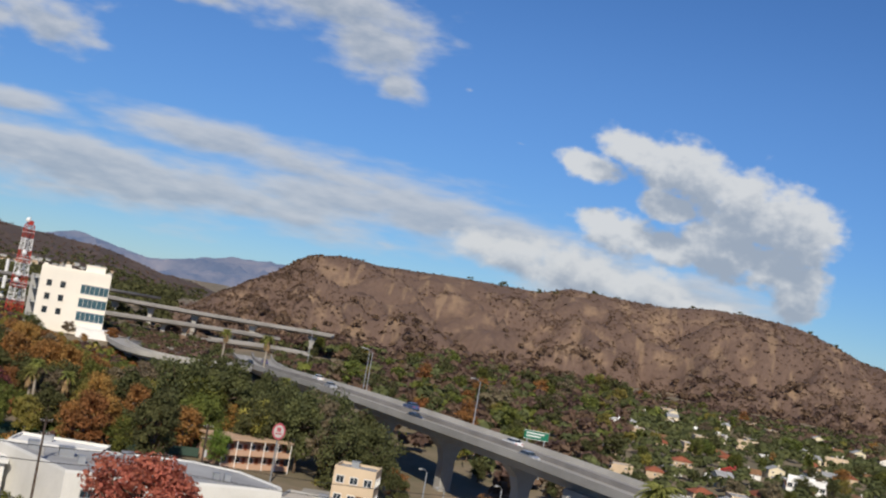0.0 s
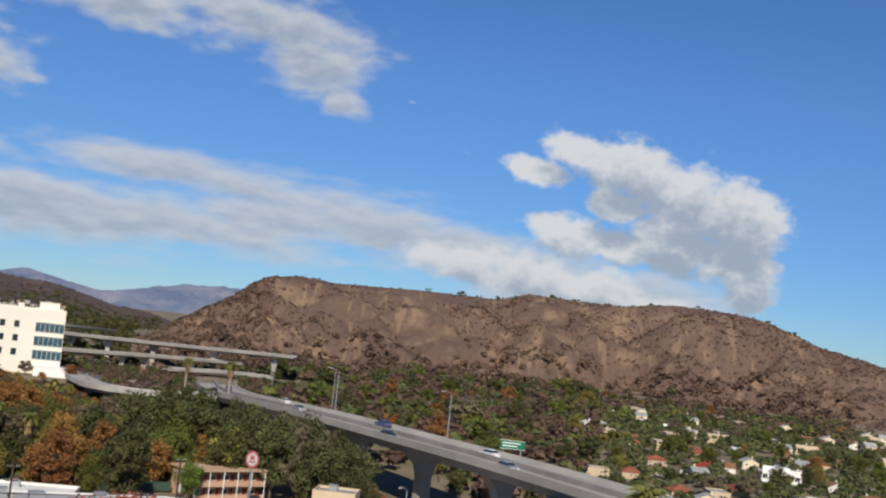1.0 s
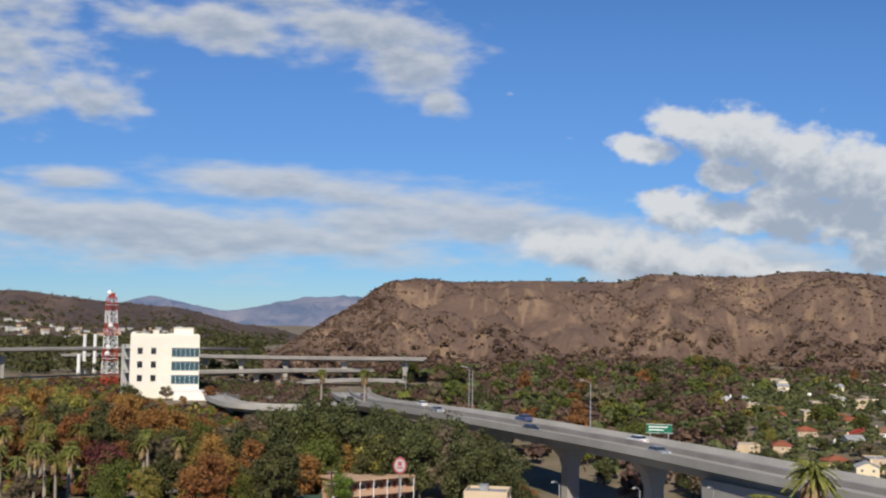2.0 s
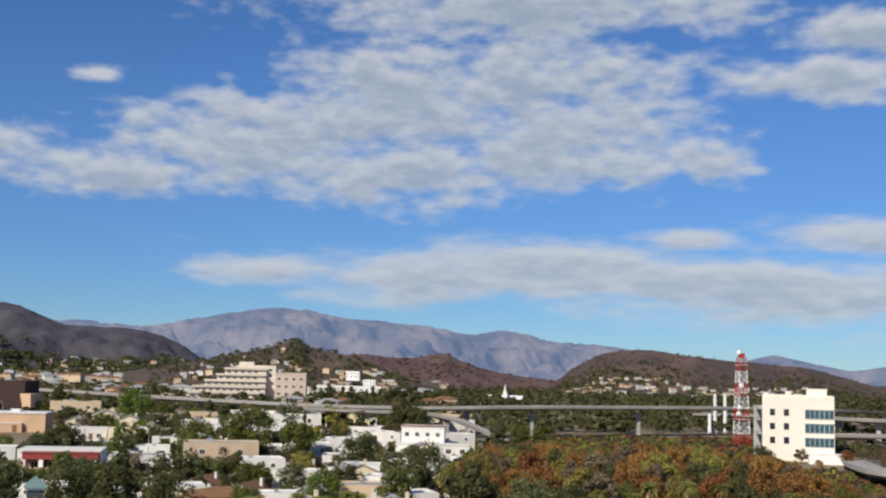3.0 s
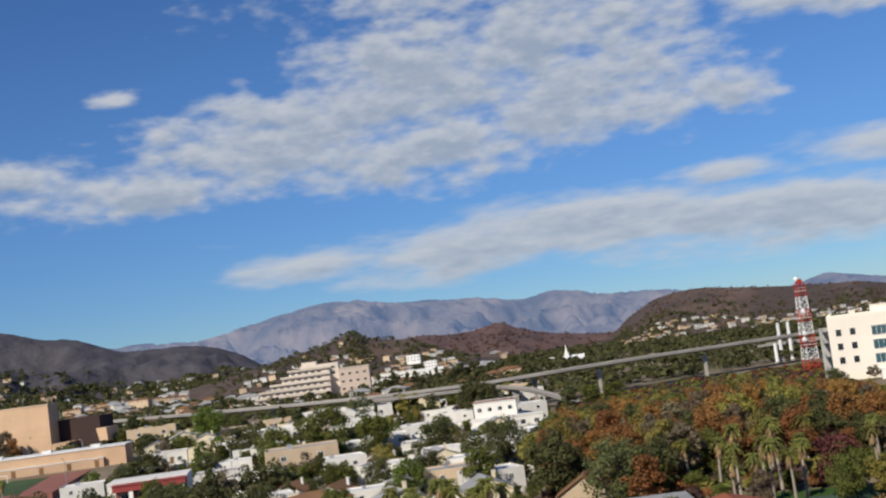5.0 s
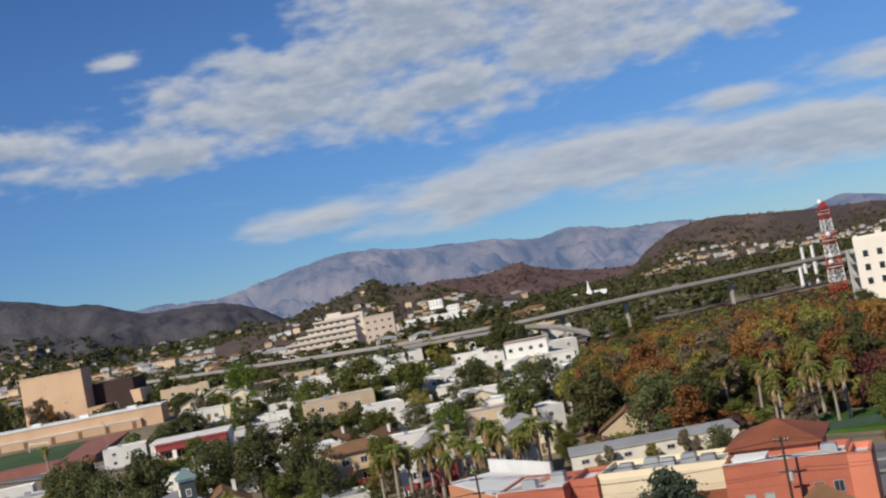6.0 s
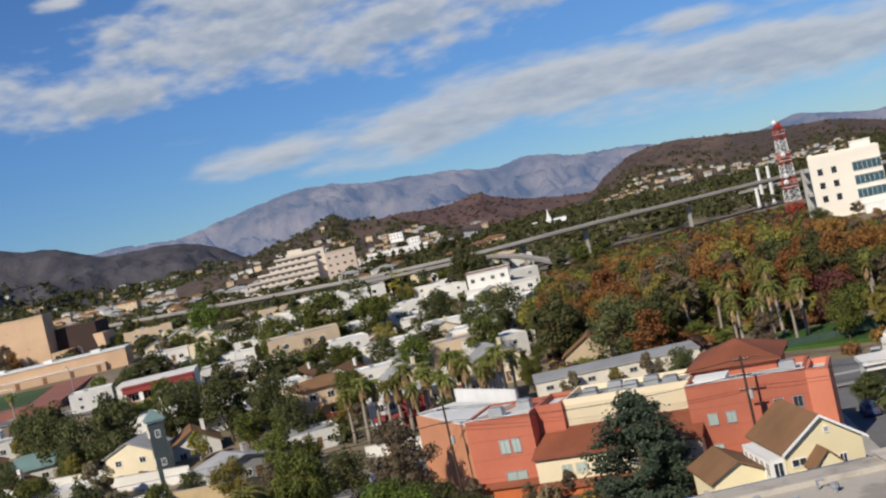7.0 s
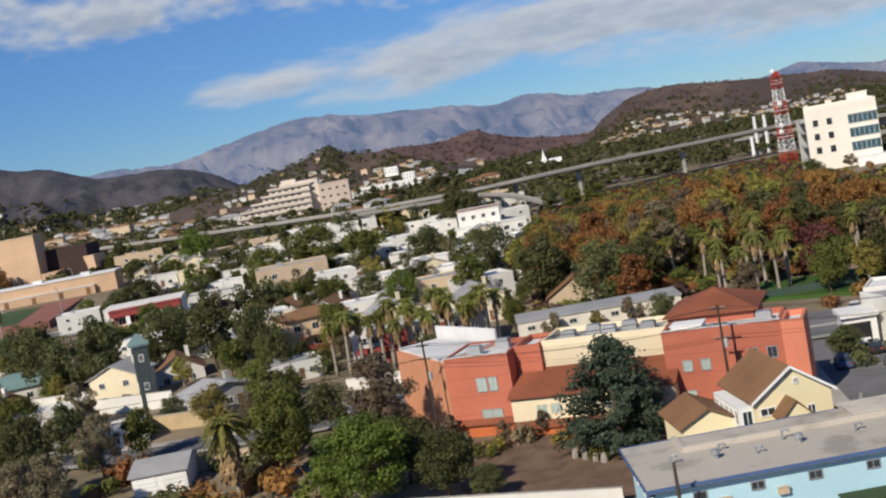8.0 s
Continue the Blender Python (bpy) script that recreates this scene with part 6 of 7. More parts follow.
# single trees, near
plant("blue_conifer", conifer_meshes(9, 12.2, 12.0, L_BLUE), on_ground(13.2, 121.5), "broad blue-green conifer in the yard", "tree")
for kind, x, y, h, w, level in (
        ("grey", -11.8, 137, 12.5, 0.85, "near"), ("bright", -13.2, 113.2, 10.4, 1.25, "near"), ("dark", -9.2, 122.5, 7.5, 1.2, "near"), ("green", -23.5, 132.5, 12.2, 0.9, "near"),
        ("dark", -5.2, 114.2, 7.2, 1.25, "near"), ("dark", -1.2, 111.6, 3.6, 1.4, "near"), ("green", 55.4, 180.5, 8, 0.8, "mid"), ("olive", 61.5, 180.8, 7.5, 0.9, "mid"), ("grey", 43.6, 183, 7.5, 0.9, "mid"), ("dark", 65.5, 184, 9, 1.0, "mid"), ("green", 57.5, 184.5, 9.5, 0.8, "mid"), ("grey", -47.5, 114.5, 12.0, 0.9, "near"),
        ("grey", -49.5, 128, 9.5, 1.0, "near"), ("dark", -54.8, 139.6, 12.0, 0.8, "near"), ("grey", -50, 150, 9, 1.0, "near"), ("grey", -30, 152, 8, 1.0, "near"),
        ("dark", -37.3, 208, 12.2, 0.9, "mid"), ("dark", -46.9, 214, 14.0, 0.95, "mid"), ("dark", -65, 205, 14.5, 0.85, "mid"), ("green", -66, 157, 8, 1.1, "mid"), ("dark", -57, 160, 9, 1.0, "mid"), ("green", -46, 155, 8, 1.0, "mid"), ("olive", -38, 164, 7, 1.1, "mid"), ("green", -27, 164, 8, 1.0, "mid"), ("dark", -20, 152, 7.5, 1.0, "mid"), ("grey", -62, 182, 8, 1.0, "mid"), ("green", -33, 176, 8, 1.0, "mid"), ("olive", -24, 143, 7, 1.0, "mid"), ("green", -70, 176, 8, 1.0, "mid"), ("dark", -78, 186, 9, 1.0, "mid"), ("green", -14, 150, 6, 1.0, "mid"), ("dark", -83.3, 309, 10.5, 1.6, "mid"),
        ("bright", -89.4, 410, 14, 1.0, "mid"), ("green", -40, 330, 15, 1.2, "mid"), ("green", -24, 315, 13, 1.1, "mid"), ("green", -23, 205, 10.5, 0.8, "mid"),
        ("red", 50.0, 102, 14.8, 1.0, "near"), ("dark", 75.5, 162, 13, 0.9, "mid"), ("dark", 112, 232, 14, 1.1, "mid"), ("dark", 126, 222, 12, 1.0, "mid"),
        ("dark", 120, 240, 13, 1.0, "mid"), ("bright", 90, 172, 6, 1.0, "mid"), ("green", 84.8, 321.9, 12, 1.1, "mid"), ("dark", 44.0, 141.6, 4.4, 1.25, "near"), ("green", 46, 120, 4.2, 0.9, "mid"),
        ("burgundy", 57, 186, 11, 0.8, "mid"), ("dark", 32, 208, 11, 1.2, "mid"), ("dark", 14.6, 214, 13.5, 1.1, "mid"), ("green", 2, 232, 11, 1.1, "mid"),
        ("dark", 24, 200, 13, 1.0, "mid"), ("grey", -4.2, 136.5, 3.6, 0.8, "mid"), ("grey", 6, 132, 3.2, 0.8, "mid"), ("grey", 1.5, 131, 3.0, 0.8, "mid")):
    put_tree(kind, x, y, h, level, w)
for kind, x, y, h, w in (("dark", 84, 198, 15, 1.0), ("dark", 94, 199, 16, 0.95), ("dark", 104, 200, 15.5, 1.0), ("dark", 107, 187, 14, 0.9), ("grey", 108, 168, 12, 0.8), ("dark", 118, 168, 12, 0.9), ("dark", 122, 188, 13, 0.9),
                         ("dark", 113, 160, 9, 1.0), ("green", 82, 212, 14, 0.9), ("grey", 124, 200, 13, 0.8), ("dark", 100, 178, 12, 0.9), ("dark", 107, 176, 15, 0.8), ("grey", 113, 178, 14, 0.8), ("dark", 117, 184, 15, 0.8), ("dark", 109, 164, 13, 0.8), ("dark", 121, 177, 13, 0.8), ("grey", -170, 436, 14, 0.9), ("orange", -166, 435, 10, 0.8), ("dark", -196, 452, 17, 0.9), ("dark", -203, 446, 15, 0.9), ("dark", -211, 458, 17, 1.0), ("dark", -219, 450, 15, 1.0), ("cypress", -131, 470, 14, 1.1), ("cypress", -127, 452, 13, 1.1), ("dark", -106, 392, 9, 1.5), ("olive", 36, 372, 12, 1.0), ("orange", 45, 368, 12, 1.0), ("green", 54, 366, 11, 1.1), ("olive", 63, 370, 11, 1.0), ("dark", 28, 378, 9, 0.9), ("dark", -64, 343, 12, 1.25), ("dark", 148, 300, 13.5, 0.9), ("dark", 142, 286, 14.5, 0.8), ("green", 151, 316, 13.5, 0.9), ("dark", 157, 331, 13, 0.9), ("grey", 164, 347, 12, 0.9), ("green", 40, 196, 3.6, 1.3), ("olive", 46, 198, 4.2, 1.2), ("green", 52, 201, 3.4, 1.4), ("green", 58, 199, 4.4, 1.2), ("olive", 64, 207, 4.0, 1.3), ("green", 69, 211, 3.8, 1.3), ("dark", 44, 208, 5.0, 1.2), ("green", 50, 210, 4.4, 1.3), ("olive", 57, 212, 4.8, 1.2), ("green", 38, 206, 4.4, 1.3), ("dark", 58, 404, 12, 1.2), ("green", 72, 408, 12, 1.2), ("dark", 90, 414, 13, 1.2), ("dark", 104, 420, 13, 1.2), ("olive", 82, 402, 11, 1.2), ("dark", 66, 400, 11, 1.2), ("orange", 98, 406, 11, 1.2), ("grey", 50, 402, 11, 1.2), ("cypress", -50.4, 357, 15, 1.2), ("olive", -20, 274, 8, 1.1), ("green", -54, 330, 11, 1.1), ("dark", -8, 300, 11, 1.2), ("dark", 8, 268, 12, 1.1), ("green", -70, 262, 9, 1.0)):
    put_tree(kind, x, y, h, "mid", w)
plant("palm_tree", palm_meshes(555, 8.6, 3.3, 2.4), on_ground(-28.5, 128.6), "stout fan palm with a thick skirt of dead fronds", "palm tree")
for x, y, h in ((-20, 186, 10), (-16, 184, 9), (-13, 187, 10.5), (-10, 185, 9.5), (-5, 186, 11), (-2.5, 184, 10), (0, 187, 9), (2.5, 185, 10.5), (-7.5, 183, 9), (-18, 188, 9), (-14.6, 189, 8.5), (-11.4, 182.5, 8), (-8.8, 188, 10), (-6.2, 182, 8.5), (-3.8, 188.5, 10.5), (-1.2, 182.5, 8.5), (1.2, 183.5, 9.5), (4.2, 187.5, 9), (-22.5, 188.5, 8.5),
                (44, 187, 8.5), (47, 191, 9.5), (49.5, 187.5, 8.5), (52.5, 192, 9), (41, 191, 8), (43, 196, 9), (50, 197, 9), (42, 206, 9), (46, 212, 10), (49, 204, 8.5), (53, 214, 10), (38, 213, 8.5), (56, 205, 8), (60, 216, 9.5), (67, 200, 8.5), (70, 208, 9), (74, 204, 8), (63, 222, 9.5),
                (115, 98, 15), (111, 103, 11), (160, 300, 11), (137, 242, 10), (-118, 300, 8), (-95, 240, 8), (155, 318, 10)):
    put_tree("palm", x, y, h, w=1.2)

TAKEN = [(-4, 145, 14), (12, 137, 18), (30, 130, 16), (27, 111, 11), (30, 92, 26), (-39, 137, 8), (-53, 212, 7), (-41, 183, 8), (-72, 190, 9), (-53, 168, 7), (-84, 222, 11), (-74, 278, 12), (-29, 221, 9),
         (-7, 196, 13), (19, 210, 8), (19, 182, 15), (55, 160, 9), (6, 352, 17), (93, 168, 12), (64, 140, 14), (78, 133, 8), (82, 125, 20), (104, 150, 9), (93, 136, 10), (119, 360, 22), (112, 388, 7),
         (-170, 350, 62), (-125, 350, 40), (-181, 452, 40), (-150, 412, 45), (140, 100, 16), (142, 150, 15), (145, 200, 15), (150, 250, 14), (165, 300, 14), (185, 350, 14), (55, 190, 12), (-92, 262, 24), (-112, 275, 26), (-130, 300, 24), (-57, 181, 12), (-46, 195, 7), (-60, 175, 9), (-25, 180, 9), (6, 120, 13), (-22, 150, 6), (-60, 170, 14), (-40, 160, 14), (-22, 165, 12), (-62, 150, 10), (-102, 254, 13), (-118, 268, 11), (126, 300, 20), (128, 280, 14), (140, 335, 14)]

TAKEN += [(48, 203, 8), (58, 206, 8), (68, 200, 7), (47, 190, 8), (60, 190, 8), (-64, 343, 2.5), (-50, 357, 1), (-20, 274, 1.5), (-54, 330, 2), (-8, 300, 2.5), (8, 268, 2.5), (-70, 262, 1.5), (-89.4, 410, 3), (-40, 330, 3.5), (-24, 315, 3), (-83, 309, 3), (-37.3, 208, 2.5), (-46.9, 214, 3), (-65, 205, 3), (-23, 205, 2), (-19, 196, 5), (-8, 184, 9)]


def near_line(x, y, path, d):
    return any((x - p[0]) ** 2 + (y - p[1]) ** 2 < d * d for p in path)


def free(x, y, r):
    return all((x - a) ** 2 + (y - b) ** 2 > (c + r) ** 2 for a, b, c in TAKEN) and not near_line(x, y, long_path, r + 7) and not near_line(x, y, near_path, r + 11) and not near_line(x, y, top_path, r + 5)


# autumn park woods
count = tries = 0
while count < 285 and tries < 9000:
    tries += 1
    x, y = rng.uniform(12, 150), rng.uniform(165, 375)
    if x < 10 + (y - 195) * 0.10 or (y < 195 and x < 66) or x > y * (0.56 if y < 230 else 0.42 if y < 320 else 0.36) or not free(x, y, 1.6):
        continue
    u = rng.random()
    kind = "orange" if u < 0.46 else "olive" if u < 0.68 else "green" if u < 0.78 else "dark" if u < 0.90 else "burgundy" if u < 0.91 else "grey"
    put_tree(kind, x, y, rng.uniform(7, 12.5) * (1.0 if y < 280 else 0.75), "mid", rng.uniform(0.85, 1.2))
    TAKEN.append((x, y, 2.2))
    count += 1
setting("park_lawn", Geo().prism([(44, 186), (62, 174), (84, 214), (100, 250), (60, 250), (40, 215)], -1.0, 1.65), mat("park lawn", (0.055, 0.12, 0.02), var=0.4, coarse=0.08, rand=0), "bright green park lawn", "lawn")

# houses of the valley: a few kinds, repeated
PROTOS = []
for i, (w, d, st, rf, wm, rm, text) in enumerate((
        (11, 9, 1, "gable", STUCCO_W, ROOF_BR, "white bungalow with a brown shingle roof"), (12, 10, 1, "hip", STUCCO_B, ROOF_RD, "beige bungalow with a red tiled roof"),
        (14, 11, 2, "flat", STUCCO_W, ROOF_WH, "white two-storey flat-roofed apartment house"), (10, 9, 2, "gable", STUCCO_C, ROOF_GY, "cream two-storey house with a grey roof"),
        (16, 10, 2, "flat", STUCCO_B, ROOF_GY, "beige two-storey flat-roofed apartment house"), (12, 9, 1, "flat", STUCCO_W, ROOF_GY, "low white flat-roofed house"),
        (10, 10, 1, "hip", STUCCO_W, ROOF_GY, "white bungalow with a grey hipped roof"), (13, 9, 2, "flat", STUCCO_C, ROOF_GY, "cream flat-roofed apartment house with grey felt"))):
    PROTOS.append(house(pose(0, 0, -80), w, d, st, rf, wm, rm, text, "valley houses", nx=2 if st == 2 else 3, ny=1, sides="fl"))
for x, y, i, rz in ((-77.6, 331, 5, 8), (-63.7, 303, 5, 8), (-58, 371, 2, 8), (-50, 417, 2, 5), (-34, 413, 2, 5), (-17.3, 422, 7, 5), (-8.5, 332, 5, -4), (-28, 384, 5, 4), (-43, 306, 4, 8), (-10.9, 313, 5, 0), (-95, 372, 5, 10), (-120, 455, 4, 5)):
    copy_thing(PROTOS[i], on_ground(x, y, rz) @ Matrix.Scale(1.15, 4))
    TAKEN.append((x, y, 8))
count = tries = 0
while count < 178 and tries < 6000:
    tries += 1
    y = rng.uniform(160, 470)
    x = rng.uniform(-0.42 * y - 20, 0.04 * y + 5)
    if not free(x, y, 5.2):
        continue
    i = rng.choice((0, 2, 2, 2, 3, 2, 4, 5, 5, 6, 7)) if y > 230 else rng.choice((0, 0, 3, 5, 5, 6, 1))
    copy_thing(PROTOS[i], on_ground(x, y, rng.choice((12, 6, -6, -12, 18)) + rng.uniform(-5, 5)) @ Matrix.Scale(rng.uniform(0.68, 0.88) if y > 220 else 0.85, 4))
    TAKEN.append((x, y, 6.6))
    count += 1
count = tries = 0
while count < 88 and tries < 9000:                      # right-hand suburb below the hill
    tries += 1
    x, y = rng.uniform(175, 400), rng.uniform(130, 330)
    if y < 0.52 * x or y > 1.0 * x or not free(x, y, 2.6):
        continue
    copy_thing(PROTOS[rng.choice((0, 0, 1, 3, 1, 6, 4, 4, 5))], on_ground(x, y, rng.choice((-40, 50, -30, 60)) + rng.uniform(-8, 8)) @ Matrix.Scale(0.42, 4))
    TAKEN.append((x, y, 3.2))
    count += 1
house(on_ground(254, 254, -40) @ Matrix.Scale(0.6, 4), 7, 6, 2, "gable", WHITE, ROOF_WH, "bright white two-storey house below the hill", nx=2)
house(on_ground(306, 265, -48) @ Matrix.Scale(0.62, 4), 14, 8, 1, "flat", WHITE, ROOF_WH, "long white flat-roofed hall", nx=6)
house(on_ground(233, 190, -50) @ Matrix.Scale(0.6, 4), 8.5, 5.5, 1, "gable", MATS["red awning"], mat("bright red roof", (0.55, 0.06, 0.04), var=0.2), "shop with a bright red roof", nx=3)
house(on_ground(247, 178, -52), 9, 6, 1, "flat", WHITE, ROOF_WH, "white two-storey commercial block", nx=6)

for o in PROTOS:
    for q in (*o.children_recursive, o):
        bpy.data.objects.remove(q)

house(pose(-31.5, 697, 13.6, 0, 0, -2), 39, 9, 2, "flat", WHITE, ROOF_WH, "long white apartment block below the knoll", nx=12, sides="f", door=False)
house(pose(-58, 690, 12.6, 0, 0, 4), 10, 8, 2, "flat", STUCCO_W, ROOF_WH, "white apartment house beside the hospital", nx=3, sides="f", door=False)
house(pose(-36, 862, 22.6, 0, 0, -6) @ Matrix.Scale(0.8, 4), 12, 8, 2, "flat", WHITE, ROOF_WH, "white flat-roofed house on the knoll", nx=4, sides="f", door=False)
house(pose(-24, 862, 16.8, 0, 0, -6) @ Matrix.Scale(0.8, 4), 11, 8, 2, "flat", WHITE, ROOF_WH, "white flat-roofed house on the knoll", nx=4, sides="f", door=False)
house(on_ground(-21.5, 288, 6), 7.5, 7, 1, "gable", mat("mustard yellow stucco", (0.62, 0.40, 0.07), var=0.12), ROOF_BR, "small mustard yellow house with a brown roof", nx=2)
conifer_rng = random.Random(41)
for kind, x, y, h, w in (("dark", 2.5, 378, 15, 1.1), ("dark", 6.5, 376, 13, 1.0), ("green", 40, 380, 8, 1.3), ("dark", 33, 382, 8, 1.2), ("green", 47, 384, 7, 1.4), ("grey", 12, 176, 6.5, 0.8), ("olive", 18.5, 175.5, 5.5, 0.8), ("grey", 24, 175, 7, 0.8), ("dark", 28.5, 175, 6.5, 0.8), ("dark", -78, 214, 14, 0.95), ("dark", -86, 226, 13, 0.9), ("dark", -72, 208, 12, 0.9), ("dark", -92, 236, 11, 0.9), ("dark", -33, 196, 9, 0.8), ("dark", -58, 224, 12, 0.9), ("grey", 118, 347, 4.5, 1.2), ("dark", 108, 346, 4, 1.3),
                         ("dark", 107, 350, 5, 1.2), ("orange", 130, 343, 4.5, 1.2), ("dark", 116, 209, 14, 0.8), ("dark", 121, 207, 13, 0.7), ("grey", 125, 204, 13, 0.8), ("dark", 128, 201, 12, 0.8), ("dark", 112, 212, 12.5, 0.8)):
    put_tree(kind, x, y, h, "mid", w, low=False)
for k in range(30):
    x = -46 + 3.9 * k + conifer_rng.uniform(-1.2, 1.2)
    put_tree(conifer_rng.choice(("cypress", "dark", "cypress")), x, 622 + conifer_rng.uniform(-12, 18), conifer_rng.uniform(7.0, 11.5), "far", conifer_rng.uniform(1.0, 1.7))
for k in range(34):                                     # trees before the left stretch of the long freeway
    s = conifer_rng.uniform(4, 58)
    p = long_path[int(s)]
    put_tree(conifer_rng.choice(("dark", "green", "olive", "cypress")), p[0] + conifer_rng.uniform(-4, 4), p[1] - conifer_rng.uniform(9, 26), conifer_rng.uniform(8, 12.5), "far", conifer_rng.uniform(0.7, 1.1))

# far flats: too many small houses to tell apart
far_rng = random.Random(23)
for wm, rm, name, text in ((STUCCO_W, ROOF_GY, "far_white_houses", "tiny far white houses among trees"), (STUCCO_B, ROOF_BR, "far_beige_houses", "tiny far beige houses among trees")):
    walls, roofs = Geo(), Geo()
    for _ in range(330):
        y = far_rng.uniform(540, 1500)
        x = far_rng.uniform(-0.48 * y, 0.04 * y)
        if near_line(x, y, long_path, 14) or (-145 < x < -35 and 590 < y < 690) or (40 < x < 90 and 690 < y < 740):
            continue
        m = on_ground(x, y, far_rng.uniform(-25, 25)) @ pose(0, 0, far_rng.uniform(0, 6) if y > 1000 else 0) @ Matrix.Scale(0.78, 4)
        w, d, h = far_rng.uniform(9, 16), far_rng.uniform(8, 11), far_rng.choice((3.0, 3.2, 5.8))
        walls.box(-w / 2, -d / 2, -8, w / 2, d / 2, h, m)
        for k in range(3):
            roofs.box(-w / 2 + 1.5 + k * w / 3, -d / 2 - 0.1, h - 1.8, -w / 2 + 2.9 + k * w / 3, -d / 2 + 0.05, h - 0.7, m)
        r = Geo().hip(w, d, h, 2.0)
        k = len(roofs.v)
        roofs.v += [tuple(m @ Vector(v)) for v in r.v]
        roofs.f += [tuple(k + q for q in f) for f in r.f]
    def small_house(p, k):
        m = Matrix.Translation(p) @ pose(0, 0, 0.5, 0, 0, far_rng.uniform(-25, 25)) @ Matrix.Scale(k, 4)
        w, d, h = far_rng.uniform(9, 16), far_rng.uniform(8, 11), far_rng.choice((3.0, 3.2, 5.8))
        walls.box(-w / 2, -d / 2, -8, w / 2, d / 2, h, m)
        roofs.box(-w / 2 - 0.5, -d / 2 - 0.5, h, w / 2 + 0.5, d / 2 + 0.5, h + 0.3, m)
        roofs.box(-w / 2 + 0.8, -d / 2 + 0.8, h + 0.3, w / 2 - 0.8, d / 2 - 0.8, h + 1.2, m)
        for q in range(2):
            roofs.box(-w / 2 + 1.5 + q * w / 2, -d / 2 - 0.1, h - 1.8, -w / 2 + 2.9 + q * w / 2, -d / 2 + 0.05, h - 0.7, m)

    for at, s0, s1, t0, t1, n, k in ((left_at, 0.5, 11.5, -0.99, -0.50, 620, 0.72), (house_hill_at, 1.5, 9.5, -0.80, -0.46, 150, 0.34), (knoll_at, 1, 10, -0.85, -0.08, 120, 0.42)):
        for _ in range(n):
            small_house(at(far_rng.uniform(s0, s1), -abs(far_rng.triangular(-t1, -t0, -t0))), k)
    # terraces of houses along the hillside streets
    for t, s0, s1, n in ((-0.46, 3.4, 9.6, 16), (-0.52, 2.4, 9.3, 20), (-0.58, 1.8, 7.2, 15), (-0.64, 1.6, 6.6, 14), (-0.71, 1.8, 6.2, 11), (-0.78, 2.2, 6.0, 8)):
        for k in range(n):
            small_house(house_hill_at(s0 + (s1 - s0) * (k + far_rng.uniform(0.1, 0.9)) / n, t + far_rng.uniform(-0.015, 0.015)), far_rng.uniform(0.34, 0.46))
    setting(name, walls, wm, text, "houses", kind="stuff")
    setting(name.replace("houses", "roofs"), roofs, rm, "roofs and windows of far houses", "roofs", kind="stuff")

# scattered trees among the houses
count = tries = 0
while count < 320 and tries < 9000:
    tries += 1
    y = rng.uniform(150, 480)
    x = rng.uniform(-0.44 * y - 15, 0.05 * y + 8)
    if not free(x, y, 0.5) or (y < 235 and rng.random() < 0.55):
        continue
    put_tree(rng.choice(("dark", "green", "green", "olive", "bright", "grey", "cypress", "dark") if y > 235 else ("green", "grey", "olive", "green", "dark")), x, y, (rng.uniform(4.5, 8.0) if y > 300 else rng.uniform(5, 9)) if y > 235 else rng.uniform(3.5, 7.0), "mid" if y < 260 else "far", rng.uniform(0.8, 1.2))
    TAKEN.append((x, y, 1.5))
    count += 1
count = tries = 0
while count < 240 and tries < 9000:                     # right-hand side
    tries += 1
    x, y = rng.uniform(100, 390), rng.uniform(105, 400)
    if y < 0.5 * x or y > 2.0 * x or not free(x, y, 1.0):
        continue
    put_tree(rng.choice(("dark", "dark", "green", "green", "olive", "grey", "orange", "dark")), x, y, (rng.uniform(3, 6) if y < 0.98 * x else rng.uniform(4.5, 9)), "far" if y > 200 else "mid", rng.uniform(0.9, 1.25))
    TAKEN.append((x, y, 1.5))
    count += 1


# ---------------------------------------------------------------- woods and scrub that nobody could count
def clumps(name, points, material, label, category, per, rng, leaf=(0.30, 0.55)):
    g = Geo()
    for p, r in points:
        for _ in range(per):
            d = Vector((rng.gauss(0, 1), rng.gauss(0, 1), abs(rng.gauss(0, 1)))).normalized()
            nrm = (d + Vector((rng.gauss(0, 0.4), rng.gauss(0, 0.4), rng.gauss(0.2, 0.3)))).normalized()
            leaf_quad(g, p + Vector((d.x, d.y, d.z * 0.8)) * r * rng.uniform(0.5, 1.0), nrm, r * rng.uniform(*leaf), rng)
    setting(name, g, material, label, category, kind="stuff")


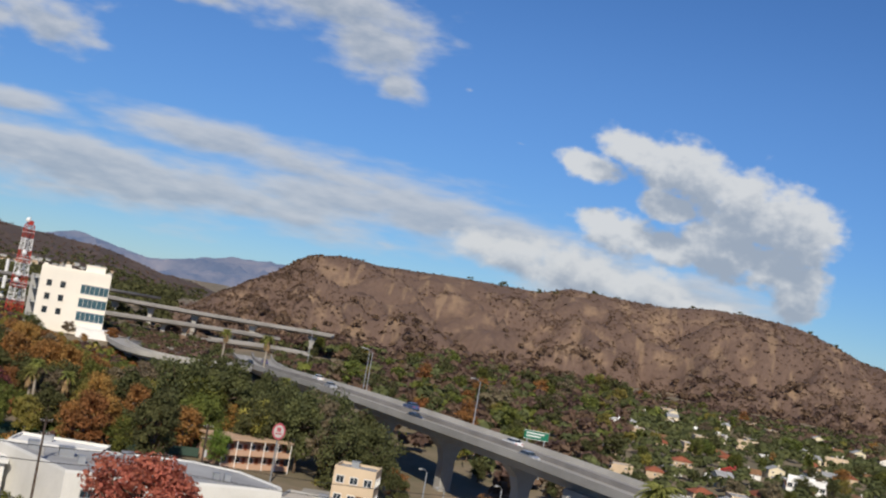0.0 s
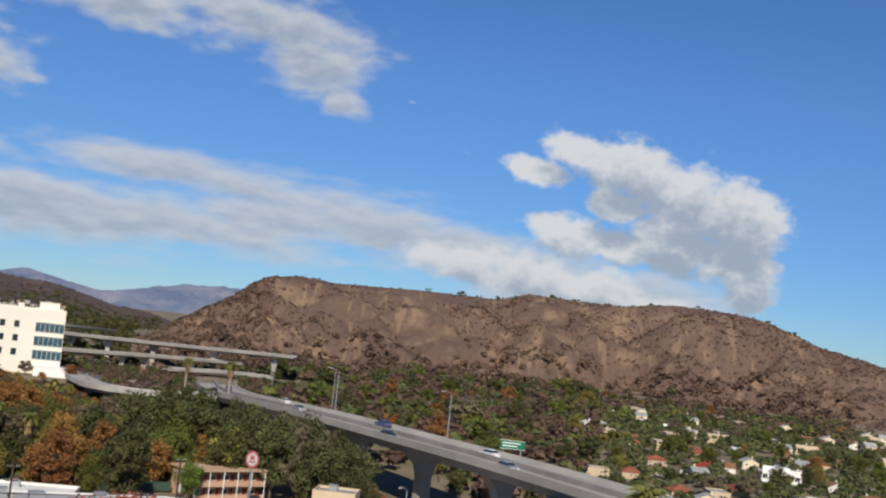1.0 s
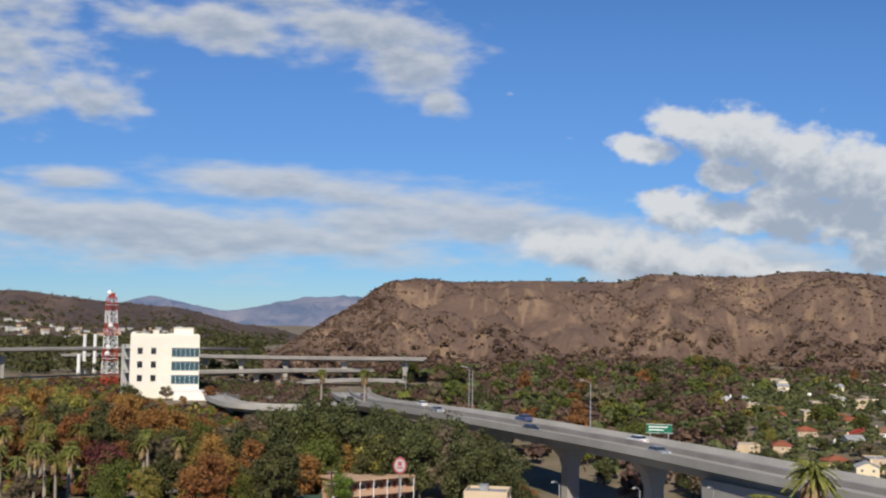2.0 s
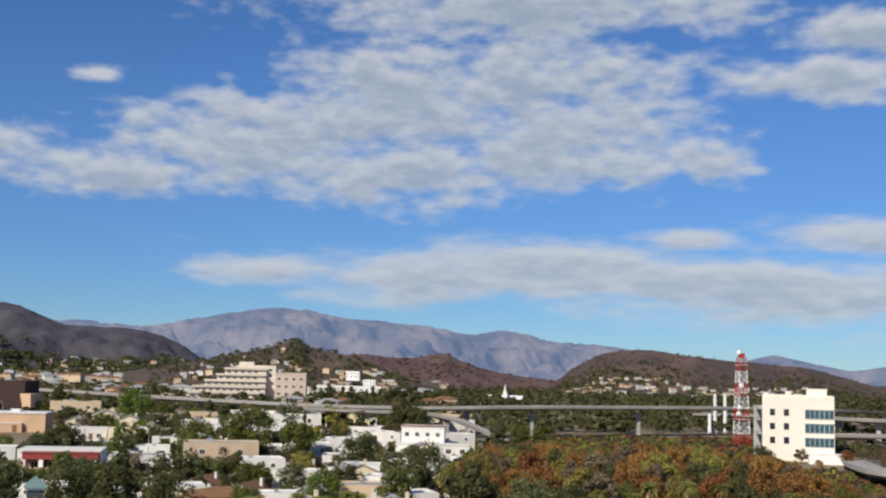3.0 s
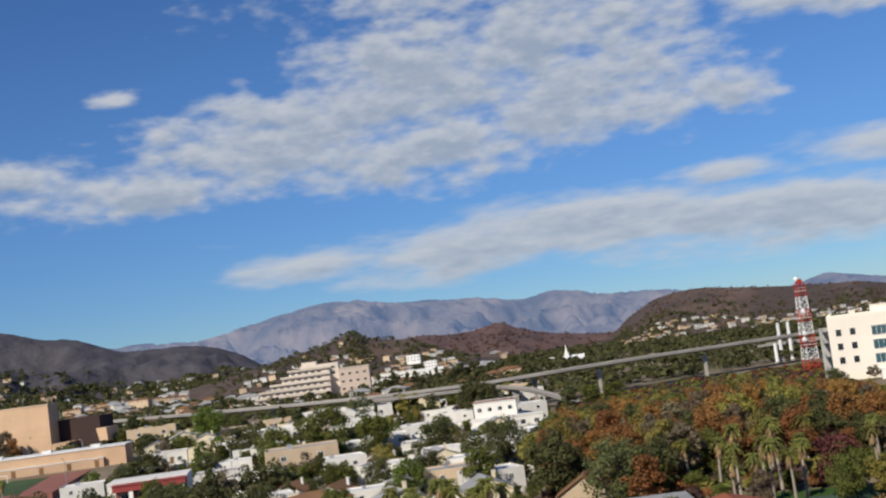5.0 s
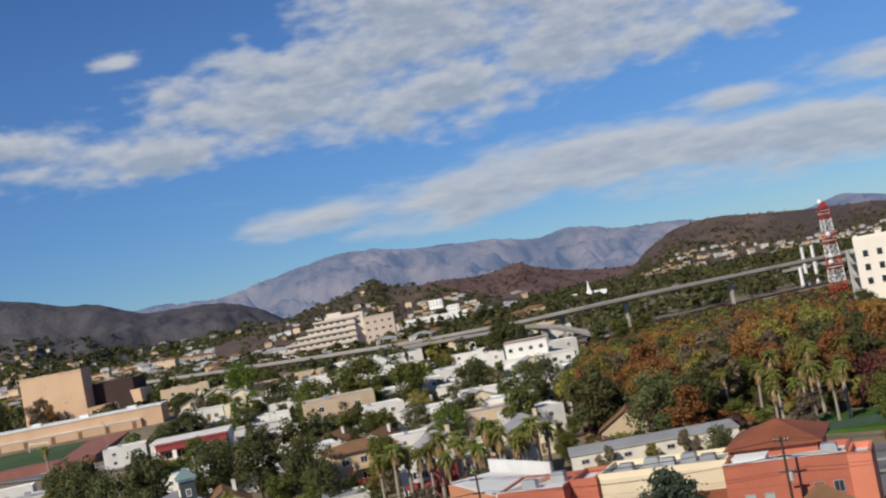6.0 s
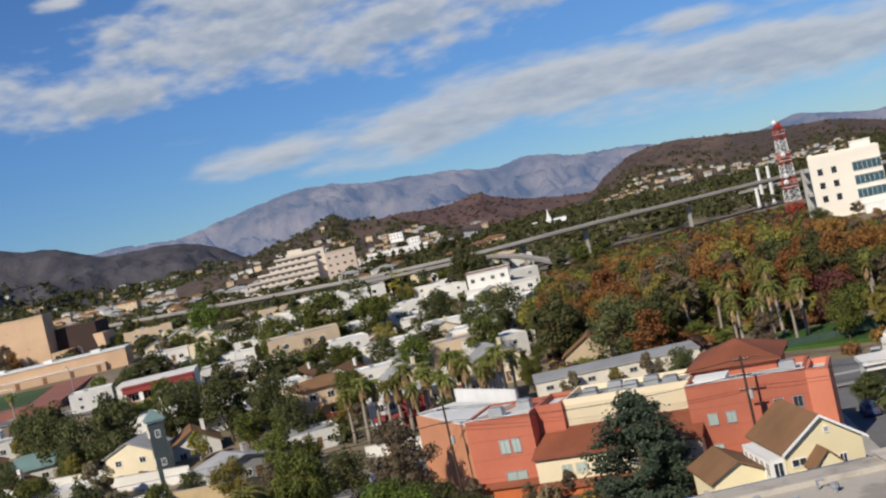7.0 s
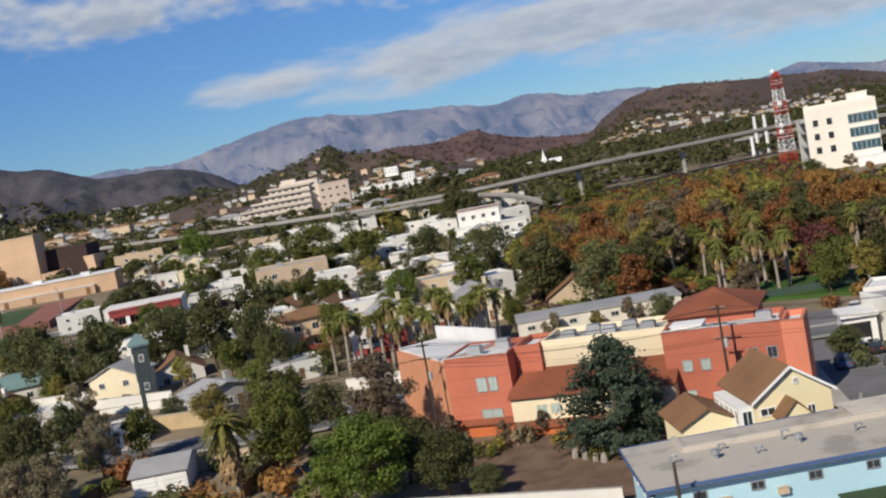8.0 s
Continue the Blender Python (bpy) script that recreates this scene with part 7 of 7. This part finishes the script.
crng = random.Random(5)
pts = []
for _ in range(30000):
    s, t = crng.uniform(0.4, 15.5), -crng.random() ** 0.9
    p = brown_at(s, t)
    if noise.noise(Vector((p.x / 45, p.y / 45, 3))) + (0.25 if t < -0.55 else 0.0) + (0.35 if s < 4.5 else 0.6 if s > 9.5 else -0.2) > crng.uniform(-0.45, 0.35):
        pts.append((p, crng.uniform(0.4, 1.15)))
clumps("hill_scrub", pts, L_BRUSH, "dark brown chaparral scrub dotting the hill", "shrubs", 8, crng, (0.42, 0.75))
pts = []
for s, t in ((6.9, -0.01), (7.3, -0.01), (7.35, 0.0), (7.9, -0.01), (9.3, 0), (9.6, 0), (12.1, 0), (8.4, -0.03), (10.6, 0.0), (12.5, 0.0), (11.2, 0.0)):
    p = brown_at(s, t) - Vector((0, 0, 0.9))
    for _ in range(5):
        pts.append((p + Vector((crng.uniform(-1.3, 1.3), crng.uniform(-1.3, 1.3), crng.uniform(0.0, 2.4))), 1.1))
clumps("ridge_trees", pts, L_DARK, "small dark trees along the hill crest", "trees", 40, crng)
for name, mt, n, lo, hi in (("foot_woods", L_DARK, 1000, -1.1, -0.72), ("foot_scrub", L_BRUSH, 2600, -1.05, -0.45), ("foot_thicket", L_TWIG, 2600, -1.05, -0.62), ("foot_green_trees", L_GREEN, 420, -1.15, -0.78)):
    pts = []
    for _ in range(n):
        s, t = crng.uniform(0, 16), crng.uniform(lo, hi) - crng.uniform(0, 90) / 250
        p = brown_at(s, max(-1, t))
        if t < -1:
            out = Vector((p.x, p.y, 0)).normalized()
            p = p + out * (t + 1) * 250
            p.z = ground_z(p.x, p.y)
        if not near_line(p.x, p.y, near_path, 14) and not near_line(p.x, p.y, top_path, 16) and not (p.x < 225 and 320 < p.y < 420) and p.y > 0.66 * p.x:
            pts.append((p + Vector((0, 0, crng.uniform(0.3, 1.5))), crng.uniform(1.6, 3.2)))
    clumps(name, pts, mt, "mixed woods along the foot of the hill", "woods", 24, crng)
pts = []
for _ in range(2300):
    x, y = crng.uniform(170, 420), crng.uniform(125, 330)
    if y < 0.5 * x or y > 1.0 * x or not free(x, y, -1.0):
        continue
    pts.append((Vector((x, y, ground_z(x, y) + crng.uniform(0.5, 2.0))), crng.uniform(1.0, 2.2)))
clumps("suburb_trees", pts, L_DARK, "small dark trees between suburban houses", "woods", 36, crng)
for name, mt, n in (("bank_woods", L_DARK, 420), ("bank_scrub", L_BRUSH, 800), ("bank_thicket", L_TWIG, 700), ("bank_green_trees", L_GREEN, 300)):
    pts = []
    for _ in range(n):
        x, y = crng.uniform(150, 350), crng.uniform(170, 430)
        if y < 0.98 * x or y > 2.0 * x or (x < 225 and y > 320) or not free(x, y, 0.5):
            continue
        pts.append((Vector((x, y, ground_z(x, y) + crng.uniform(0.8, 3.2))), crng.uniform(1.6, 3.2)))
    clumps(name, pts, mt, "mixed woods on the bank beyond the viaduct", "woods", 40, crng)
pts = []
for _ in range(6500):
    y = crng.uniform(430, 1350)
    x = crng.uniform(-0.46 * y, 0.42 * y)
    if not near_line(x, y, long_path, 11) and not (-130 < x < -40 and 620 < y < 665) and not (40 < x < 85 and 690 < y < 730):
        pts.append((Vector((x, y, ground_z(x, y) + crng.uniform(0.8, 3.4))), crng.uniform(1.8, 4.2)))
clumps("valley_woods", pts, L_DARK, "dark trees filling the far valley floor", "woods", 20, crng)
pts = []
for _ in range(2600):
    p = house_hill_at(crng.uniform(0.5, 12.5), -crng.triangular(0.15, 0.98, 0.72))
    pts.append((p + Vector((0, 0, 1)), crng.uniform(1.6, 3.4)))
for _ in range(1300):
    p = knoll_at(crng.uniform(0.5, 10.5), -crng.uniform(0.0, 0.95))
    pts.append((p + Vector((0, 0, 1)), crng.uniform(1.6, 3.2)))
for _ in range(17000):
    p = left_at(crng.uniform(0.5, 11.5), -crng.triangular(0.46, 1.0, 0.92))
    pts.append((p + Vector((0, 0, 1.5)), crng.uniform(3.0, 6.0)))
clumps("slope_trees", pts, L_DARK, "dark trees between the hillside houses", "woods", 12, crng)
for name, mt, n in (("wood_undergrowth", L_OLIVE, 420), ("wood_thicket", L_TWIG, 900), ("wood_green_bushes", L_GREEN, 700), ("wood_rusty_bushes", L_ORANGE, 420)):
    pts = []
    for _ in range(n * 2):
        x, y = crng.uniform(12, 150), crng.uniform(180, 420)
        if x < 10 + (y - 195) * 0.10 or (y < 200 and x < 66) or x > y * (0.56 if y < 230 else 0.42 if y < 320 else 0.30) or near_line(x, y, long_path, 9):
            continue
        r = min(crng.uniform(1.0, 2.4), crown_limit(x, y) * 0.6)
        pts.append((Vector((x, y, ground_z(x, y) + r * 0.5)), r))
    clumps(name, pts, mt, "low bushes and thicket filling the park woods", "undergrowth", 40, crng)
for name, mt, n, r1 in (("ramp_scrub", L_BRUSH, 900, 1.3), ("ramp_bushes", L_DARK, 500, 1.8), ("ramp_thicket", L_TWIG, 400, 1.3)):
    pts = []
    for _ in range(n):
        x, y = crng.uniform(128, 235), crng.uniform(310, 440)
        if x < 0.33 * y or any(near_line(x, y, q, 7.5) for q in (near_path, top_path, mid_path, low_path, hook_path)) or (105 < x < 138 and 340 < y < 372):
            continue
        r = crng.uniform(0.6, r1)
        pts.append((Vector((x, y, ground_z(x, y) + r * 0.5)), r))
    clumps(name, pts, mt, "low scrub on the banks between the ramps", "shrubs", 40, crng)
pts = []
for _ in range(1500):
    p = house_hill_at(crng.uniform(0.5, 12.5), -crng.uniform(0.0, 0.6))
    pts.append((p, crng.uniform(0.8, 2.2)))
clumps("hillside_scrub", pts, L_BRUSH, "brown scrub on the upper hillside", "shrubs", 10, crng)
pts = []
for _ in range(900):
    p = mid_at(crng.uniform(0.5, 10.5), -crng.uniform(0.0, 0.95))
    pts.append((p, crng.uniform(1.5, 3.4)))
clumps("mid_hill_scrub", pts, L_BRUSH, "brown scrub on the middle hill", "shrubs", 8, crng)

# ---------------------------------------------------------------- near lots: walls, fences, shrubs, clutter
def garden_wall(x0, y0, x1, y1, h, material, label, cap=True):
    a, b = Vector((x0, y0, 0)), Vector((x1, y1, 0))
    L = (b - a).length
    rz = math.degrees(math.atan2(y1 - y0, x1 - x0))
    root = thing("garden_wall", on_ground(x0, y0, rz), label, "wall", "garden walls")
    part("wall", Geo().box(0, -0.1, -0.6, L, 0.1, h), material, root)
    if cap:
        part("cap", Geo().box(-0.05, -0.15, h, L + 0.05, 0.15, h + 0.07), CONC, root)


def fence(x0, y0, x1, y1, h, material, label):
    L = math.hypot(x1 - x0, y1 - y0)
    root = thing("fence", on_ground(x0, y0, math.degrees(math.atan2(y1 - y0, x1 - x0))), label, "fence", "fences")
    n = max(2, int(L / 2.4))
    post = Geo().box(-0.06, -0.06, -0.4, 0.06, 0.06, h + 0.05).mesh("post", material)
    slat = Geo().box(0.08, -0.03, 0.1, L / n - 0.08, -0.005, h).mesh("panel", material)
    for k in range(n + 1):
        part("post", post, None, root, "", pose(L * k / n, 0, 0))
        if k < n:
            part("panel", slat, None, root, "", pose(L * k / n, 0, 0))


garden_wall(-3.1, 108.8, 10.6, 103.0, 1.6, STUCCO_W, "low white plastered garden wall")
garden_wall(-18, 115, -3.1, 108.8, 1.6, STUCCO_W, "low white plastered garden wall")
garden_wall(-4.6, 137.2, -12, 120, 1.4, CONC, "grey block boundary wall")
garden_wall(-46, 146, -30, 145, 1.8, STUCCO_B, "tan plastered boundary wall")
garden_wall(-66, 192, -49, 187, 2.4, STUCCO_W, "white plastered yard wall")
garden_wall(-50, 172, -30, 168, 2.2, mat("ochre block", (0.50, 0.38, 0.22), var=0.25), "ochre block wall behind bare shrubs")
garden_wall(-88, 205, -64, 199, 2.2, STUCCO_W, "white plastered yard wall")
garden_wall(-20, 176, 4, 173, 1.8, STUCCO_W, "white plastered wall along the parking lot")
garden_wall(33.5, 108, 38.5, 121, 1.2, WHITE, "white boundary wall beside the cream house")
fence(-50, 133, -44, 152, 1.7, WOOD, "dark wooden board fence")
fence(-28, 128, -24, 150, 1.7, ROOF_BR, "brown wooden board fence")
fence(-70, 165, -62, 190, 1.7, WOOD, "dark wooden board fence")
fence(17, 104, 20, 119, 1.5, ROOF_BR, "brown wooden board fence")

SCREEN = mat("green fence screen", (0.045, 0.080, 0.062), var=0.3)
fence(42, 185.5, 59.4, 183.5, 1.6, SCREEN, "green screened park fence")
fence(59.4, 183.5, 90, 178.5, 1.6, SCREEN, "green screened park fence")

LOT = mat("worn pale concrete paving", (0.36, 0.34, 0.31), var=0.3, coarse=0.2, fine=2.0, rand=0)
for name, pts, label in (("driveway", [(-46, 122), (-30, 121), (-31, 133), (-44, 133)], "worn concrete driveway before the garage"),
                         ("parking_lot", [(-24, 163.5), (14, 167), (30, 170), (31, 176), (6, 175), (-22, 174)], "worn concrete parking lot"),
                         ("courtyard", [(-70, 172), (-56, 174), (-52, 186), (-66, 189)], "worn concrete courtyard"),
                         ("shop_forecourt", [(38, 121), (42.5, 120), (46, 138), (41, 139)], "pale concrete forecourt"),
                         ("motel_yard", [(84, 142), (100, 148), (112, 160), (100, 164), (86, 158)], "worn concrete motel yard")):
    z = ground_z(*pts[0])
    setting(name, Geo().prism(pts, z - 1.5, z + 0.04), LOT, label, "paving")
DIRT = mat("bare brown yard dirt", (0.19, 0.125, 0.085), var=0.4, coarse=0.35, fine=4, rand=0)
setting("dirt_yard", Geo().prism([(-3.5, 110), (11, 104.5), (24, 116), (22, 125), (8, 131.5), (-5, 136)], -1, 0.03), DIRT, "bare brown dirt yard", "yard")

# shrubs
srng = random.Random(77)
SHRUB = {}
for i, k in enumerate(("green", "grey", "olive", "dark", "orange")):
    g = Geo()
    rr = random.Random(900 + i)
    for _ in range(6):
        q = Vector((rr.uniform(-0.5, 0.5), rr.uniform(-0.5, 0.5), rr.uniform(0.25, 0.75)))
        for _ in range(36):
            d = Vector((rr.gauss(0, 1), rr.gauss(0, 1), rr.gauss(0.3, 1))).normalized()
            leaf_quad(g, q + d * rr.uniform(0.2, 0.5), (d + Vector((rr.gauss(0, 0.4), rr.gauss(0, 0.4), 0.3))).normalized(), rr.uniform(0.09, 0.18), rr)
    SHRUB[k] = g.mesh("leaves", KINDS[k][0])
STEM = Geo().tube([(0, 0, -0.3), (0.03, 0, 0.5)], [0.06, 0.03], 5).mesh("stem", BARK)
TEXT = {"green": "rounded green garden shrub", "grey": "dry twiggy grey-brown shrub", "olive": "yellowing garden shrub in a yard", "dark": "clipped dark green shrub", "orange": "rusty brown autumn shrub"}


def shrub(k, x, y, s):
    root = thing("shrub", on_ground(x, y, srng.uniform(0, 360)) @ Matrix.Diagonal((s, s, s * srng.uniform(0.8, 1.2), 1)), TEXT[k], "shrub", "shrubs")
    part("leaves", SHRUB[k], None, root)
    part("stem", STEM, None, root)


for k, x, y, s in (("grey", -4.5, 134.5, 3.0), ("grey", -3.5, 130, 2.2), ("olive", 0.3, 129.1, 1.8), ("green", -1, 127, 1.5), ("grey", 3.4, 130.5, 2.2), ("olive", 7.5, 127, 1.4), ("green", 10.5, 118, 1.4), ("grey", 9.4, 121, 1.8),
                   ("green", 46, 127, 2.0), ("green", 48, 120, 2.4), ("dark", 44.5, 137, 2.2), ("green", 50, 141, 1.6), ("dark", 52, 150, 1.6)):
    shrub(k, x, y, s)
for _ in range(150):
    x, y = srng.uniform(-75, -14), srng.uniform(104, 200)
    if x < -0.46 * y - 6 or not free(x, y, -1.0):
        continue
    shrub(srng.choice(("grey", "grey", "olive", "green", "dark", "orange")), x, y, srng.uniform(1.4, 3.6))
for _ in range(70):
    x, y = srng.uniform(40, 110), srng.uniform(110, 175)
    if not free(x, y, 0.0) or x < y * 0.3:
        continue
    shrub(srng.choice(("grey", "olive", "green", "dark", "orange")), x, y, srng.uniform(1.2, 2.6))

# weathered stones in the dirt yard
STONE = mat("weathered grey stone", (0.30, 0.27, 0.24), var=0.3)
for x, y, h in ((8.2, 120.6, 1.0), (9.2, 119.4, 1.2), (10.0, 118.2, 0.9), (10.8, 117.2, 1.0), (9.8, 120.8, 0.7), (11.4, 118.8, 0.8)):
    r = thing("standing_stone", on_ground(x, y, srng.uniform(0, 180)), "weathered grey upright stone in the yard", "stone", "standing stones")
    part("block", Geo().tube([(0, 0, -0.3), (0.05, 0, h * 0.5), (0.1, 0.03, h * 0.9), (0.1, 0.05, h)], [0.42, 0.38, 0.28, 0.1], 7), STONE, r)
